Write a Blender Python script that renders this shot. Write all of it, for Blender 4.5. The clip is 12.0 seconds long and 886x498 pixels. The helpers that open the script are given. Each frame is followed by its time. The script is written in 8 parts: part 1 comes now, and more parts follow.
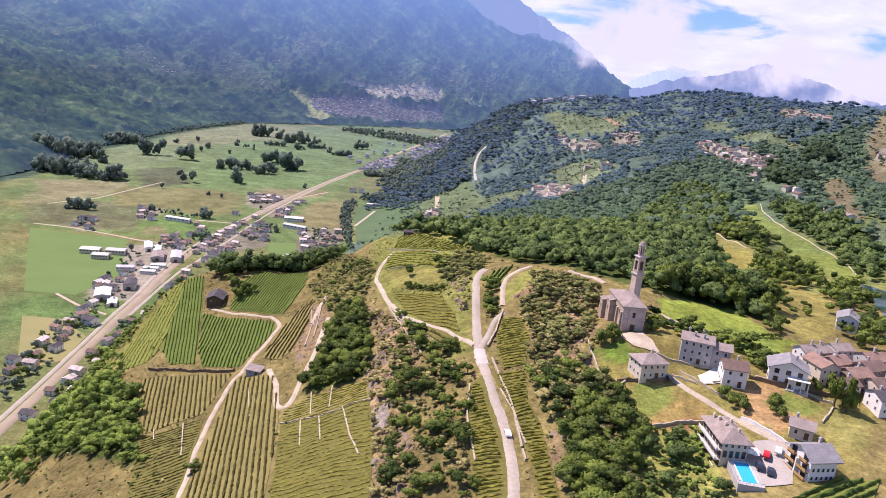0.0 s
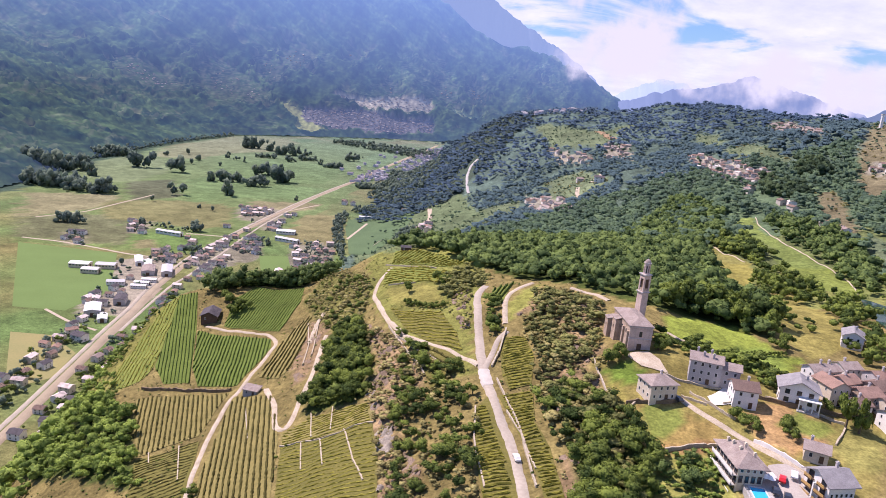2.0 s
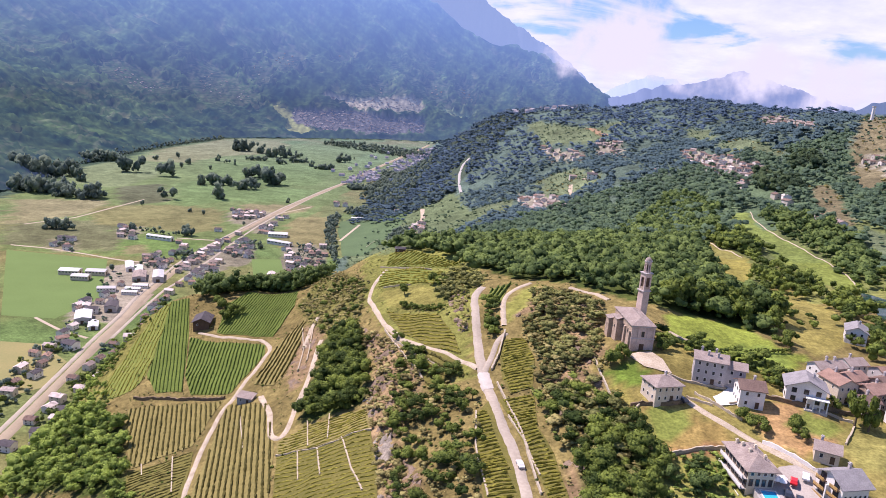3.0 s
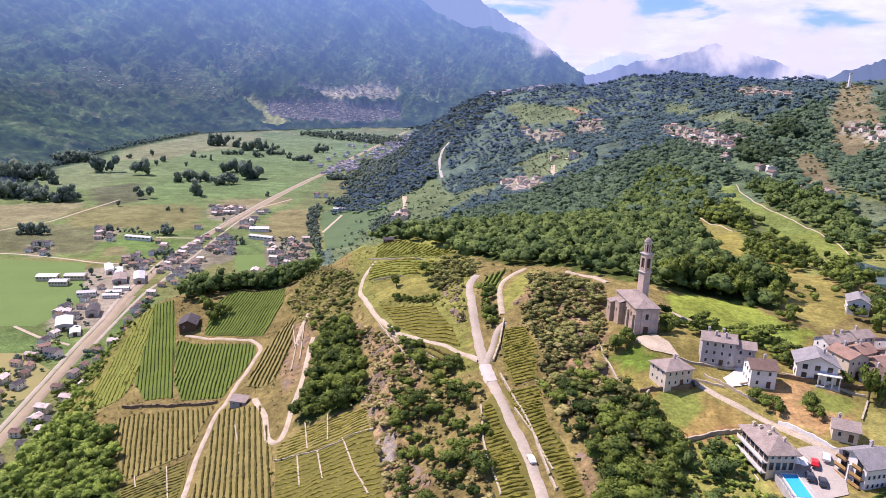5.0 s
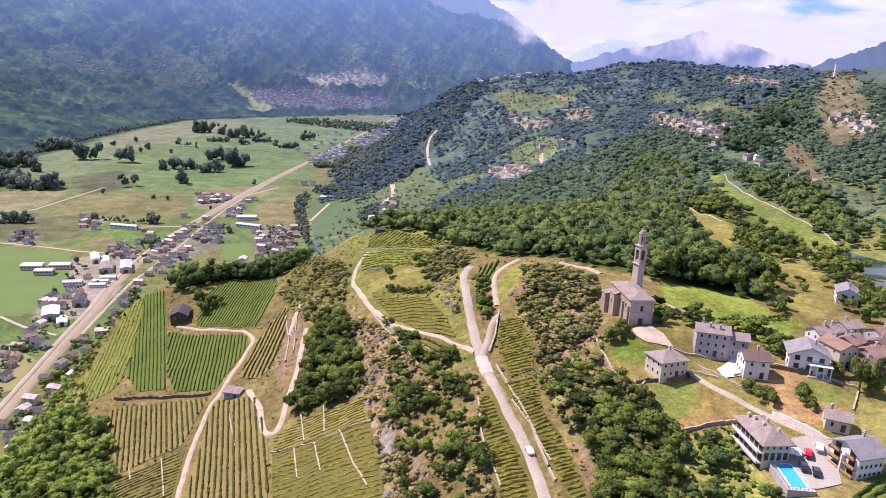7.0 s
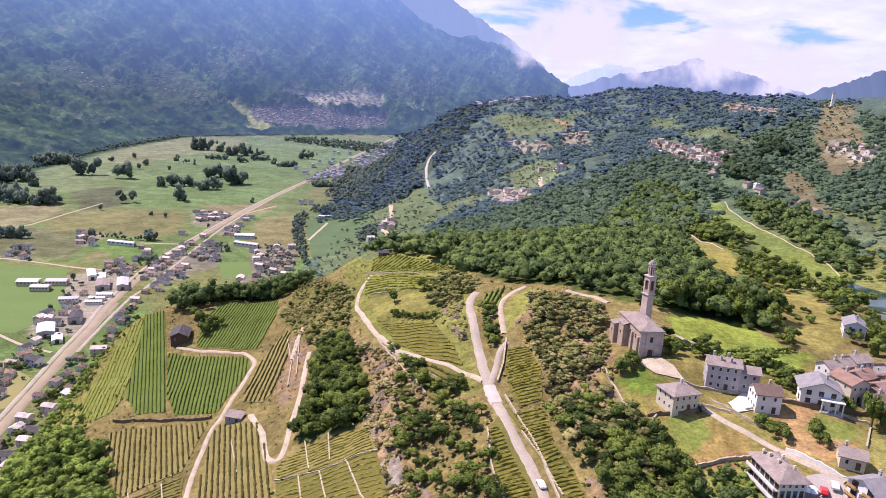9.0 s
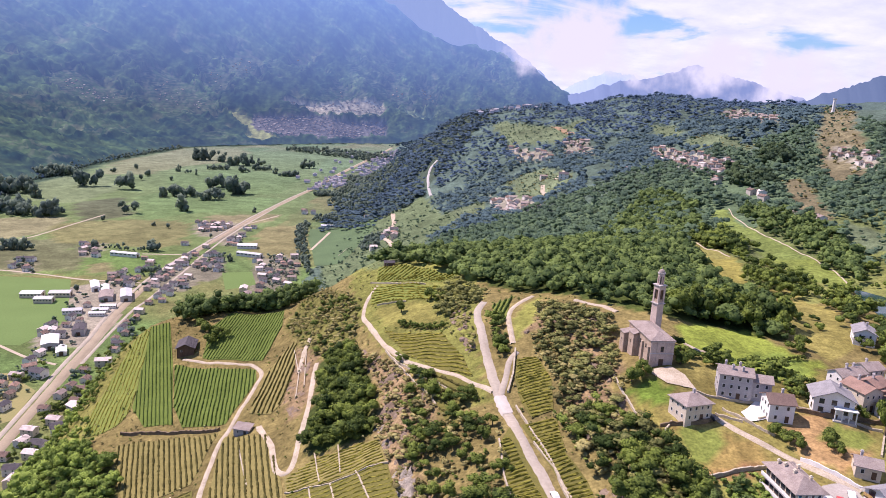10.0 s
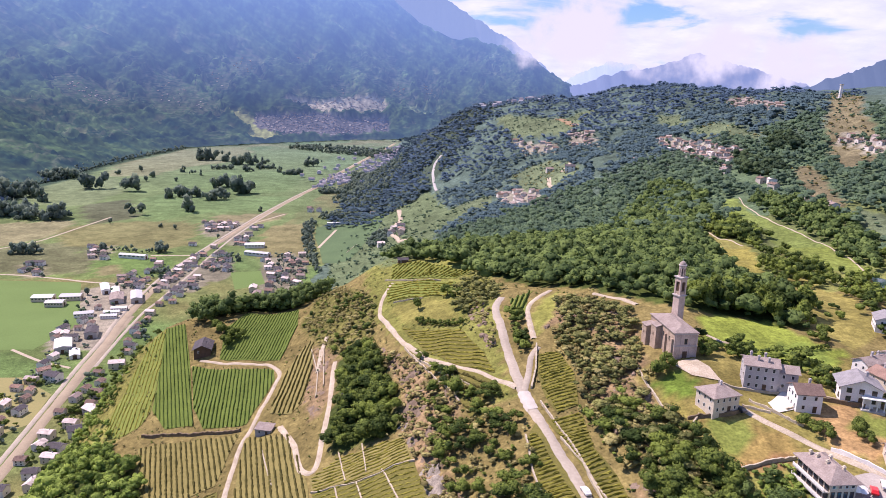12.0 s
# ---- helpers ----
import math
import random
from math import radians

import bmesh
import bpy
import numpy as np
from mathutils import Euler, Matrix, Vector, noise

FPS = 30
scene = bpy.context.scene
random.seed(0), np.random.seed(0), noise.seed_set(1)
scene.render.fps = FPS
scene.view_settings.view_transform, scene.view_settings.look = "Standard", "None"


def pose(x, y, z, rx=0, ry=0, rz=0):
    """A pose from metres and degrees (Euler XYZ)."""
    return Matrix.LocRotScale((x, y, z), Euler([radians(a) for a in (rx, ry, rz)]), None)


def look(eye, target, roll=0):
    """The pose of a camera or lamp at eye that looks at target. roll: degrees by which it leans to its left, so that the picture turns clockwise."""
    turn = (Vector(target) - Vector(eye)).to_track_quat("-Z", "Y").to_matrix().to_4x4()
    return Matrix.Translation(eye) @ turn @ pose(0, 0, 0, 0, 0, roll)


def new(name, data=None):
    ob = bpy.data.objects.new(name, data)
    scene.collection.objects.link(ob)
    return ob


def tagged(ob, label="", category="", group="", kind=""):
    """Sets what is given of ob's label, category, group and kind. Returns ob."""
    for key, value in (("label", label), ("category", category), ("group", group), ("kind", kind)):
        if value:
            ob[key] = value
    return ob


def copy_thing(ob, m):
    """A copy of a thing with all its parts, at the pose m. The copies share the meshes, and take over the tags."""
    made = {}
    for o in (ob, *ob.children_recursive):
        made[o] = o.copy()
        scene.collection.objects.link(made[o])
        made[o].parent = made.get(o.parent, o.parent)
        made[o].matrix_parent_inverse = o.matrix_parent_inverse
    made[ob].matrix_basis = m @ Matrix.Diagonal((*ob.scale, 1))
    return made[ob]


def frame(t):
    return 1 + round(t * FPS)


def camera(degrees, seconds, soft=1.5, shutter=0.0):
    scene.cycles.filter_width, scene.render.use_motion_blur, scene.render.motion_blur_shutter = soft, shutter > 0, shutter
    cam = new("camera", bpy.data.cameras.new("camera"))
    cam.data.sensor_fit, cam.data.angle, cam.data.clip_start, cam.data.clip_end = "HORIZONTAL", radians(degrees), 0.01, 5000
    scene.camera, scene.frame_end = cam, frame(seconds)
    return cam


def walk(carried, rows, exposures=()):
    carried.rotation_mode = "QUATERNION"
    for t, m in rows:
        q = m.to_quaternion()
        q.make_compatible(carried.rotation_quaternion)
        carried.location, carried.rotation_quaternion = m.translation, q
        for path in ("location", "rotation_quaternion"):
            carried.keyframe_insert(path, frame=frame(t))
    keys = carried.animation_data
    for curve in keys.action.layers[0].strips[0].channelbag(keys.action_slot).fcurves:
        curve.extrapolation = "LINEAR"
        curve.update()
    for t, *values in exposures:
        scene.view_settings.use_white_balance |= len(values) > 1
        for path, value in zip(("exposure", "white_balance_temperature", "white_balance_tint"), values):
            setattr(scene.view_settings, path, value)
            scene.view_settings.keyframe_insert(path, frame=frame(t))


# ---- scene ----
cam = camera(66, 12.0, soft=0.85)
PATH = (
    (0, (15.01, -18.78, 292.34), (8.19, 77.84, 267.48), 5.64),
    (0.5, (14.39, -18.88, 292.76), (7.67, 77.86, 268.36), 5.74),
    (1, (13.04, -18.28, 293.23), (6.39, 78.59, 269.30), 5.80),
    (1.5, (11.15, -16.57, 293.26), (4.79, 80.45, 269.86), 5.79),
    (2, (9.36, -14.58, 293.54), (3.79, 82.55, 270.41), 5.66),
    (2.5, (8.22, -11.79, 293.16), (3.30, 85.41, 270.18), 5.33),
    (3, (7.55, -8.85, 292.89), (3.04, 88.34, 269.78), 4.76),
    (5, (2.48, -0.16, 292.26), (0.73, 96.64, 267.24), 2.40),
    (5.5, (1.73, 0.44, 292.75), (0.69, 96.99, 266.74), 2.08),
    (6, (0.94, 0.37, 293.12), (0.53, 96.74, 266.44), 2.05),
    (6.5, (0.00, 0.00, 293.51), (0.00, 96.32, 266.61), 2.30),
    (7, (-1.19, -0.14, 293.98), (-0.87, 96.22, 267.24), 2.66),
    (9, (-6.80, 1.27, 296.13), (-5.88, 98.38, 272.27), 3.65),
    (9.5, (-8.33, 1.37, 296.60), (-7.48, 98.64, 273.41), 3.50),
    (10, (-9.86, 1.54, 296.87), (-9.15, 98.93, 274.15), 3.18),
    (10.5, (-11.35, 1.68, 297.22), (-10.86, 99.13, 274.78), 2.76),
    (11, (-13.12, 2.11, 297.09), (-12.78, 99.57, 274.71), 2.44),
    (11.5, (-14.52, 2.34, 297.15), (-14.34, 99.70, 274.33), 2.06),
    (12, (-15.99, 2.00, 297.50), (-15.82, 99.19, 273.97), 1.84),
)
walk(cam, [(t, look(eye, aim, roll)) for t, eye, aim, roll in PATH], exposures=((0.0, 0.36, 6120, 31), (12.0, 0.36, 6120, 32)))

# ---- sky and sun ----
SUN_AZ, SUN_EL = radians(-68), radians(56)      # azimuth from +y, to the right
world = bpy.data.worlds.new("sky")
scene.world = world
world.use_nodes = True
wn, wl = world.node_tree.nodes, world.node_tree.links
wn.clear()
sky = wn.new("ShaderNodeTexSky")
sky.sky_type, sky.sun_disc = "NISHITA", False
sky.sun_elevation, sky.sun_rotation = SUN_EL, SUN_AZ
sky.altitude, sky.air_density, sky.dust_density, sky.ozone_density = 400, 1.2, 0.3, 4.0


def wmath(op, a, b, c=0.0):
    m = wn.new("ShaderNodeMath")
    m.operation = op
    for k, v in enumerate((a, b, c)):
        if isinstance(v, (int, float)):
            m.inputs[k].default_value = v
        else:
            wl.new(v, m.inputs[k])
    return m.outputs[0]


# clouds lie in one layer overhead, so they crowd towards the horizon
w_dir = wn.new("ShaderNodeTexCoord")
w_sep = wn.new("ShaderNodeSeparateXYZ")
wl.new(w_dir.outputs["Generated"], w_sep.inputs[0])
w_h = wmath("ADD", wmath("MAXIMUM", w_sep.outputs["Z"], 0.0), 0.22)
w_pos = wn.new("ShaderNodeCombineXYZ")
wl.new(wmath("DIVIDE", w_sep.outputs["X"], w_h), w_pos.inputs["X"])
wl.new(wmath("DIVIDE", w_sep.outputs["Y"], w_h), w_pos.inputs["Y"])
w_cl = wn.new("ShaderNodeTexNoise")
w_cl.inputs["Scale"].default_value, w_cl.inputs["Detail"].default_value = 1.25, 8.0
w_cl.inputs["Roughness"].default_value, w_cl.inputs["Distortion"].default_value = 0.55, 0.6
wl.new(w_pos.outputs[0], w_cl.inputs["Vector"])
w_amt = wn.new("ShaderNodeMapRange")
w_amt.interpolation_type = "SMOOTHSTEP"
w_amt.inputs["From Min"].default_value, w_amt.inputs["From Max"].default_value = 0.465, 0.565
wl.new(wmath("ADD", wmath("MULTIPLY_ADD", wmath("MAXIMUM", wmath("SUBTRACT", w_sep.outputs["X"], 0.42), 0.0), 2.6, w_cl.outputs["Fac"]), wmath("ADD", wmath("MULTIPLY", wmath("SUBTRACT", w_sep.outputs["Y"], 0.75), 0.16), wmath("MULTIPLY", wmath("MAXIMUM", wmath("SUBTRACT", 0.10, w_sep.outputs["Z"]), 0.0), 2.0))), w_amt.inputs["Value"])   # the clouds hang over the peaks ahead
w_tone = wn.new("ShaderNodeTexNoise")
w_tone.inputs["Scale"].default_value, w_tone.inputs["Detail"].default_value = 4.5, 8.0
w_tone.inputs["Roughness"].default_value = 0.62
wl.new(w_pos.outputs[0], w_tone.inputs["Vector"])
w_white = wn.new("ShaderNodeMix")
w_white.data_type = "RGBA"
w_white.inputs["A"].default_value, w_white.inputs["B"].default_value = (4.0, 4.5, 5.6, 1), (8.15, 8.4, 8.9, 1)
wl.new(w_tone.outputs["Fac"], w_white.inputs["Factor"])
w_mix = wn.new("ShaderNodeMix")
w_mix.data_type = "RGBA"
wl.new(w_amt.outputs[0], w_mix.inputs["Factor"])
w_deep = wn.new("ShaderNodeMix")                                     # clear, deep blue between the clouds
w_deep.data_type, w_deep.blend_type = "RGBA", "MULTIPLY"
w_deep.inputs["Factor"].default_value, w_deep.inputs["B"].default_value = 1.0, (0.62, 0.80, 1.0, 1)
wl.new(sky.outputs[0], w_deep.inputs["A"])
wl.new(w_deep.outputs["Result"], w_mix.inputs["A"])
wl.new(w_white.outputs["Result"], w_mix.inputs["B"])
w_sky = wn.new("ShaderNodeBackground")
w_sky.inputs["Strength"].default_value = 0.108
w_out = wn.new("ShaderNodeOutputWorld")
wl.new(w_mix.outputs["Result"], w_sky.inputs["Color"])
wl.new(w_sky.outputs[0], w_out.inputs["Surface"])

sun = new("sun", bpy.data.lights.new("sun", "SUN"))
sun.data.energy, sun.data.angle, sun.data.color = 5.4, radians(0.53), (1.0, 0.915, 0.77)
sun_way = Vector((math.sin(SUN_AZ) * math.cos(SUN_EL), math.cos(SUN_AZ) * math.cos(SUN_EL), math.sin(SUN_EL)))
sun.matrix_world = look(sun_way * 1000, (0, 0, 0))

# ---- terrain ----
# Cross-sections of the hill, looking along the valley: distance ahead, then offsets to the side and heights there.
SECTIONS = {
    60: ((-320, -250, -150, -90, -40, -15, 20, 45, 75, 300), (0, 30, 85, 105, 132, 155, 180, 184, 186, 195)),
    150: ((-312, -250, -165, -105, -52, -25, 0, 24, 45, 62, 82, 87, 110, 170, 300), (0, 33, 92, 116, 142, 162, 178, 184.5, 186, 188, 190.5, 196.5, 197.5, 199, 202)),
    200: ((-310, -250, -170, -110, -57, -28, 0, 24, 45, 62, 110, 170, 300), (0, 35, 95, 120, 146, 166, 182, 186, 190, 203, 201, 200, 205)),
    300: ((-305, -255, -190, -100, -60, -30, 0, 20, 50, 75, 120, 165, 300), (0, 35, 108, 134, 155, 178, 193, 201, 207, 213, 206, 203, 200)),
    400: ((-300, -255, -212, -165, -105, -62, -38, 20, 80, 150, 250, 400), (0, 45, 122, 129, 139, 173, 185, 193, 198, 195, 195, 225)),
    455: ((-300, -262, -224, -194, -160, -118, -75, -55, 20, 80, 150, 250, 400), (0, 45, 118, 146, 147, 149, 172, 188, 190, 195, 193, 196, 227)),
    540: ((-280, -240, -180, -110, -50, 0, 60, 150, 240, 400), (0, 15, 50, 88, 132, 160, 174, 183, 198, 232)),
    700: ((-265, -200, -110, -40, 40, 120, 240, 330, 480), (0, 20, 60, 105, 140, 163, 198, 216, 250)),
    1000: ((-250, -180, -110, 0, 100, 240, 320, 480, 620), (0, 10, 42, 92, 122, 195, 225, 285, 300)),
    1350: ((-230, -150, -60, 60, 200, 400, 520, 700), (0, 18, 55, 100, 165, 230, 262, 300)),
    2100: ((-250, -160, -80, 0, 85, 168, 335, 419, 500, 631, 819, 1037, 1300), (0, 60, 140, 203, 238, 256, 268, 272, 300, 314, 280, 280, 330)),
    3000: ((-300, -100, 60, 180, 640, 1050, 1300), (0, 20, 60, 120, 180, 200, 300)),
}
GX, GY = np.arange(-420.0, 1401.0, 10.0), np.arange(0.0, 3001.0, 10.0)


def softened(a, cells, axis):
    k = np.exp(-0.5 * (np.arange(-3 * cells, 3 * cells + 1) / cells) ** 2)
    k /= k.sum()
    pad = [(0, 0), (0, 0)]
    pad[axis] = (3 * cells, 3 * cells)
    return np.apply_along_axis(lambda v: np.convolve(v, k, "valid"), axis, np.pad(a, pad, mode="edge"))


_stations = np.array(sorted(SECTIONS), float)
_profiles = np.array([np.interp(GX, *SECTIONS[int(s)]) for s in _stations])
HILL = np.array([np.interp(GY, _stations, _profiles[:, n]) for n in range(len(GX))])
HILL = softened(softened(HILL, 1, 0), 2, 1)


def wave(x, y, size, seed):
    """Smooth rolling relief between -1 and 1, of about that size in metres."""
    s = 2 * math.pi / size
    v = np.sin(s * (x * 0.83 + y * 0.55) + seed) * np.sin(s * (y * 0.91 - x * 0.42) + 2.1 * seed)
    v += 0.6 * np.sin(s * 1.9 * (x * 0.35 - y * 0.94) + 3.7 * seed) * np.sin(s * 1.7 * (x * 0.97 + y * 0.2) + 1.3 * seed)
    v += 0.35 * np.sin(s * 3.7 * (x * 0.71 + y * 0.7) + 5.1 * seed) * np.sin(s * 3.3 * (y * 0.63 - x * 0.78) + 0.7 * seed)
    return v / 1.95


def beyond_foot(x, y):
    """How far a spot lies up the mountain across the valley, from its foot."""
    return np.interp(y, (-500, 1000, 1430, 1780, 2400, 2900, 3125, 3500, 4000, 4500), (-900, -950, -970, -1070, -1120, -1080, -900, -500, 280, 1060)) - x


def height(x, y):
    """The ground's height over the valley floor."""
    x, y = np.asarray(x, float), np.asarray(y, float)
    u = np.clip((x - GX[0]) / 10, 0, len(GX) - 1.001)
    v = np.clip((y - GY[0]) / 10, 0, len(GY) - 1.001)
    i, j = u.astype(int), v.astype(int)
    a, b = u - i, v - j
    z = (HILL[i, j] * (1 - a) + HILL[i + 1, j] * a) * (1 - b) + (HILL[i, j + 1] * (1 - a) + HILL[i + 1, j + 1] * a) * b
    z = z + np.clip(z / 60, 0, 1) * (1.6 * wave(x, y, 60, 1.0) + np.clip((y - 550) / 300, 0, 1) * 9 * wave(x, y, 260, 2.0))
    # the mountain across the valley and the one that closes it
    rise = np.maximum(beyond_foot(x, y), 0)
    gain = np.clip(rise / 500, 0, 1)
    ridge = np.interp(y, (0, 2600, 4300), (0.40, 0.40, 0.60)) * rise * rise / (rise + 220) + 45 * gain * wave(x, y, 1100, 0.4)
    z = np.maximum(z, 0) + np.where(rise > 0, ridge, 0) * np.clip(rise / 60, 0, 1)
    return z


# ---- materials ----
def material(name, base, dark=None, rough=0.88, size=1.0, fine=8.0, bump=0.3, metal=0.0, island=0.0, tint="", wave_size=0.0, each=0.0, thin=0.0):
    """Two colours mixed by noise of two sizes (metres), with relief. tint: a mesh attribute that shifts the mix;
    island, each: shift by piece or by object; wave_size: the spacing of ribs across the slope."""
    m = bpy.data.materials.new(name)
    m.use_nodes = True
    n, l = m.node_tree.nodes, m.node_tree.links
    b = n["Principled BSDF"]
    b.inputs["Roughness"].default_value, b.inputs["Metallic"].default_value = rough, metal
    b.inputs["Specular IOR Level"].default_value = 0.2
    geo, info = n.new("ShaderNodeNewGeometry"), n.new("ShaderNodeObjectInfo")

    def calc(op, a, c, e=0.0):
        k = n.new("ShaderNodeMath")
        k.operation = op
        for i, v in enumerate((a, c, e)):
            if isinstance(v, (int, float)):
                k.inputs[i].default_value = v
            else:
                l.new(v, k.inputs[i])
        return k.outputs[0]

    big, small = n.new("ShaderNodeTexNoise"), n.new("ShaderNodeTexNoise")
    big.inputs["Scale"].default_value, small.inputs["Scale"].default_value = 1.0 / size, fine / size
    big.inputs["Detail"].default_value, small.inputs["Detail"].default_value = 4.0, 3.0
    for t in (big, small):
        l.new(geo.outputs["Position"], t.inputs["Vector"])
    value = calc("ADD", big.outputs["Fac"], small.outputs["Fac"])
    if island:
        value = calc("MULTIPLY_ADD", geo.outputs["Random Per Island"], island, calc("SUBTRACT", value, island / 2))
    if each:
        value = calc("MULTIPLY_ADD", info.outputs["Random"], each, calc("SUBTRACT", value, each / 2))
    if tint:
        at = n.new("ShaderNodeAttribute")
        at.attribute_name = tint
        value = calc("ADD", value, calc("SUBTRACT", at.outputs["Fac"], 0.5))
    relief = small.outputs["Fac"]
    if wave_size:
        wv = n.new("ShaderNodeTexWave")
        wv.inputs["Scale"].default_value, wv.inputs["Distortion"].default_value = 0.31 / wave_size, 0.6
        l.new(geo.outputs["Position"], wv.inputs["Vector"])
        relief = calc("ADD", relief, wv.outputs["Fac"])
        value = calc("MULTIPLY_ADD", wv.outputs["Fac"], 0.12, calc("SUBTRACT", value, 0.06))
    ramp = n.new("ShaderNodeMapRange")
    ramp.inputs["From Min"].default_value, ramp.inputs["From Max"].default_value = 0.7, 1.3
    mix = n.new("ShaderNodeMix")
    mix.data_type = "RGBA"
    dark = dark or tuple(0.6 * c for c in base)
    mix.inputs["A"].default_value, mix.inputs["B"].default_value = (*dark, 1), (*base, 1)
    l.new(value, ramp.inputs["Value"])
    l.new(ramp.outputs[0], mix.inputs["Factor"])
    l.new(mix.outputs["Result"], b.inputs["Base Color"])
    if bump:
        bp = n.new("ShaderNodeBump")
        bp.inputs["Strength"].default_value, bp.inputs["Distance"].default_value = bump, size / fine
        l.new(relief, bp.inputs["Height"])
        l.new(bp.outputs[0], b.inputs["Normal"])
    if thin:                                                           # leaves let some light through
        tr, both = n.new("ShaderNodeBsdfTranslucent"), n.new("ShaderNodeMixShader")
        both.inputs[0].default_value = thin
        l.new(mix.outputs["Result"], tr.inputs["Color"])
        l.new(b.outputs[0], both.inputs[1])
        l.new(tr.outputs[0], both.inputs[2])
        l.new(both.outputs[0], n["Material Output"].inputs["Surface"])
    return m


def ground_material():
    """Land cover from the mesh attribute 'cover', broken up by noise at two sizes."""
    m = bpy.data.materials.new("land")
    m.use_nodes = True
    n, l = m.node_tree.nodes, m.node_tree.links
    b = n["Principled BSDF"]
    b.inputs["Roughness"].default_value, b.inputs["Specular IOR Level"].default_value = 0.95, 0.1
    at, geo = n.new("ShaderNodeAttribute"), n.new("ShaderNodeNewGeometry")
    at.attribute_name = "cover"
    out = at.outputs["Color"]
    for scale, low, high in ((1.1, 0.72, 1.28), (0.035, 0.75, 1.25), (0.11, 0.8, 1.2), (0.008, 0.82, 1.18), (0.35, 0.7, 1.3)):
        t, r, x = n.new("ShaderNodeTexNoise"), n.new("ShaderNodeMapRange"), n.new("ShaderNodeMix")
        t.inputs["Scale"].default_value, t.inputs["Detail"].default_value = scale, 4.0
        l.new(geo.outputs["Position"], t.inputs["Vector"])
        r.inputs["From Min"].default_value, r.inputs["From Max"].default_value = 0.3, 0.7
        r.inputs["To Min"].default_value, r.inputs["To Max"].default_value = low, high
        l.new(t.outputs["Fac"], r.inputs["Value"])
        x.data_type, x.blend_type = "RGBA", "MULTIPLY"
        x.inputs["Factor"].default_value = 1.0
        l.new(out, x.inputs["A"])
        l.new(r.outputs[0], x.inputs["B"])
        out = x.outputs["Result"]
    l.new(out, b.inputs["Base Color"])
    bp = n.new("ShaderNodeBump")
    bp.inputs["Strength"].default_value, bp.inputs["Distance"].default_value = 0.5, 1.0
    l.new(t.outputs["Fac"], bp.inputs["Height"])
    l.new(bp.outputs[0], b.inputs["Normal"])
    return m


def plain(name, base, rough=0.5, metal=0.0, coat=0.0):
    m = bpy.data.materials.new(name)
    m.use_nodes = True
    b = m.node_tree.nodes["Principled BSDF"]
    b.inputs["Base Color"].default_value, b.inputs["Roughness"].default_value = (*base, 1), rough
    b.inputs["Metallic"].default_value, b.inputs["Coat Weight"].default_value = metal, coat
    return m


LAND = ground_material()
ASPHALT = material("pale_asphalt", (0.42, 0.36, 0.29), (0.31, 0.265, 0.21), 0.9, 14, 14, 0.02)
GRAVEL = material("pale_gravel", (0.52, 0.44, 0.34), (0.33, 0.27, 0.19), 0.95, 4, 8, 0.3)
BALLAST = material("rusty_ballast", (0.35, 0.285, 0.20), (0.27, 0.215, 0.15), 0.95, 16, 12, 0.1)
BROWN_EARTH = material("bare_brown_earth", (0.33, 0.225, 0.135), (0.24, 0.165, 0.10), 0.95, 12, 9, 0.2)
JUNCTION = material("pale_worn_concrete", (0.52, 0.47, 0.42), (0.42, 0.375, 0.33), 0.92, 3, 8, 0.1)
COURT = material("bright_concrete_yard", (0.72, 0.69, 0.65), (0.6, 0.57, 0.53), 0.9, 5, 10, 0.05)
PAVING = material("pale_paving", (0.44, 0.39, 0.345), (0.32, 0.285, 0.255), 0.9, 5, 10, 0.1)
VINE_SOIL = material("vineyard_soil", (0.245, 0.205, 0.07), (0.165, 0.142, 0.046), 0.95, 9, 8, 0.4)
VINE_OLIVE = material("vineyard_fallow", (0.165, 0.145, 0.036), (0.105, 0.1, 0.024), 0.95, 9, 8, 0.4)
VINE_LUSH = material("vineyard_clover", (0.125, 0.17, 0.03), (0.085, 0.12, 0.02), 0.95, 9, 8, 0.4)
VINE_GRASS = material("vineyard_grass", (0.19, 0.215, 0.045), (0.125, 0.155, 0.028), 0.95, 9, 8, 0.4)
VINE = material("vine_leaf", (0.10, 0.155, 0.028), (0.05, 0.085, 0.016), 0.85, 2.5, 5, 0.6, thin=0.25)
VINE_YELLOW = material("vine_leaf_pale", (0.15, 0.13, 0.032), (0.055, 0.053, 0.015), 0.85, 2.5, 5, 0.6, thin=0.25)
VINE_PALE = material("vine_leaf_yellowing", (0.38, 0.345, 0.055), (0.18, 0.17, 0.03), 0.85, 2.5, 5, 0.6, thin=0.25)
LEAF = material("broadleaf", (0.215, 0.27, 0.05), (0.045, 0.075, 0.016), 0.8, 3, 6, 0.0, island=0.3, tint="tint", thin=0.3)
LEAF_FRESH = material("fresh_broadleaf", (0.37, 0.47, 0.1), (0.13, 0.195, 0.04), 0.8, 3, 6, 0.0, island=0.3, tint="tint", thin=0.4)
LEAF_FOREST = material("chestnut_leaf", (0.20, 0.27, 0.075), (0.062, 0.105, 0.032), 0.8, 3.5, 6, 0.0, island=0.3, tint="tint", thin=0.35)
LEAF_OLIVE = material("dull_broadleaf", (0.33, 0.33, 0.108), (0.12, 0.132, 0.042), 0.85, 3, 6, 0.0, island=0.3, tint="tint", thin=0.3)
SHRUB = material("dry_shrub", (0.46, 0.405, 0.16), (0.21, 0.183, 0.067), 0.85, 3, 6, 0.0, island=0.3, tint="tint", thin=0.3)
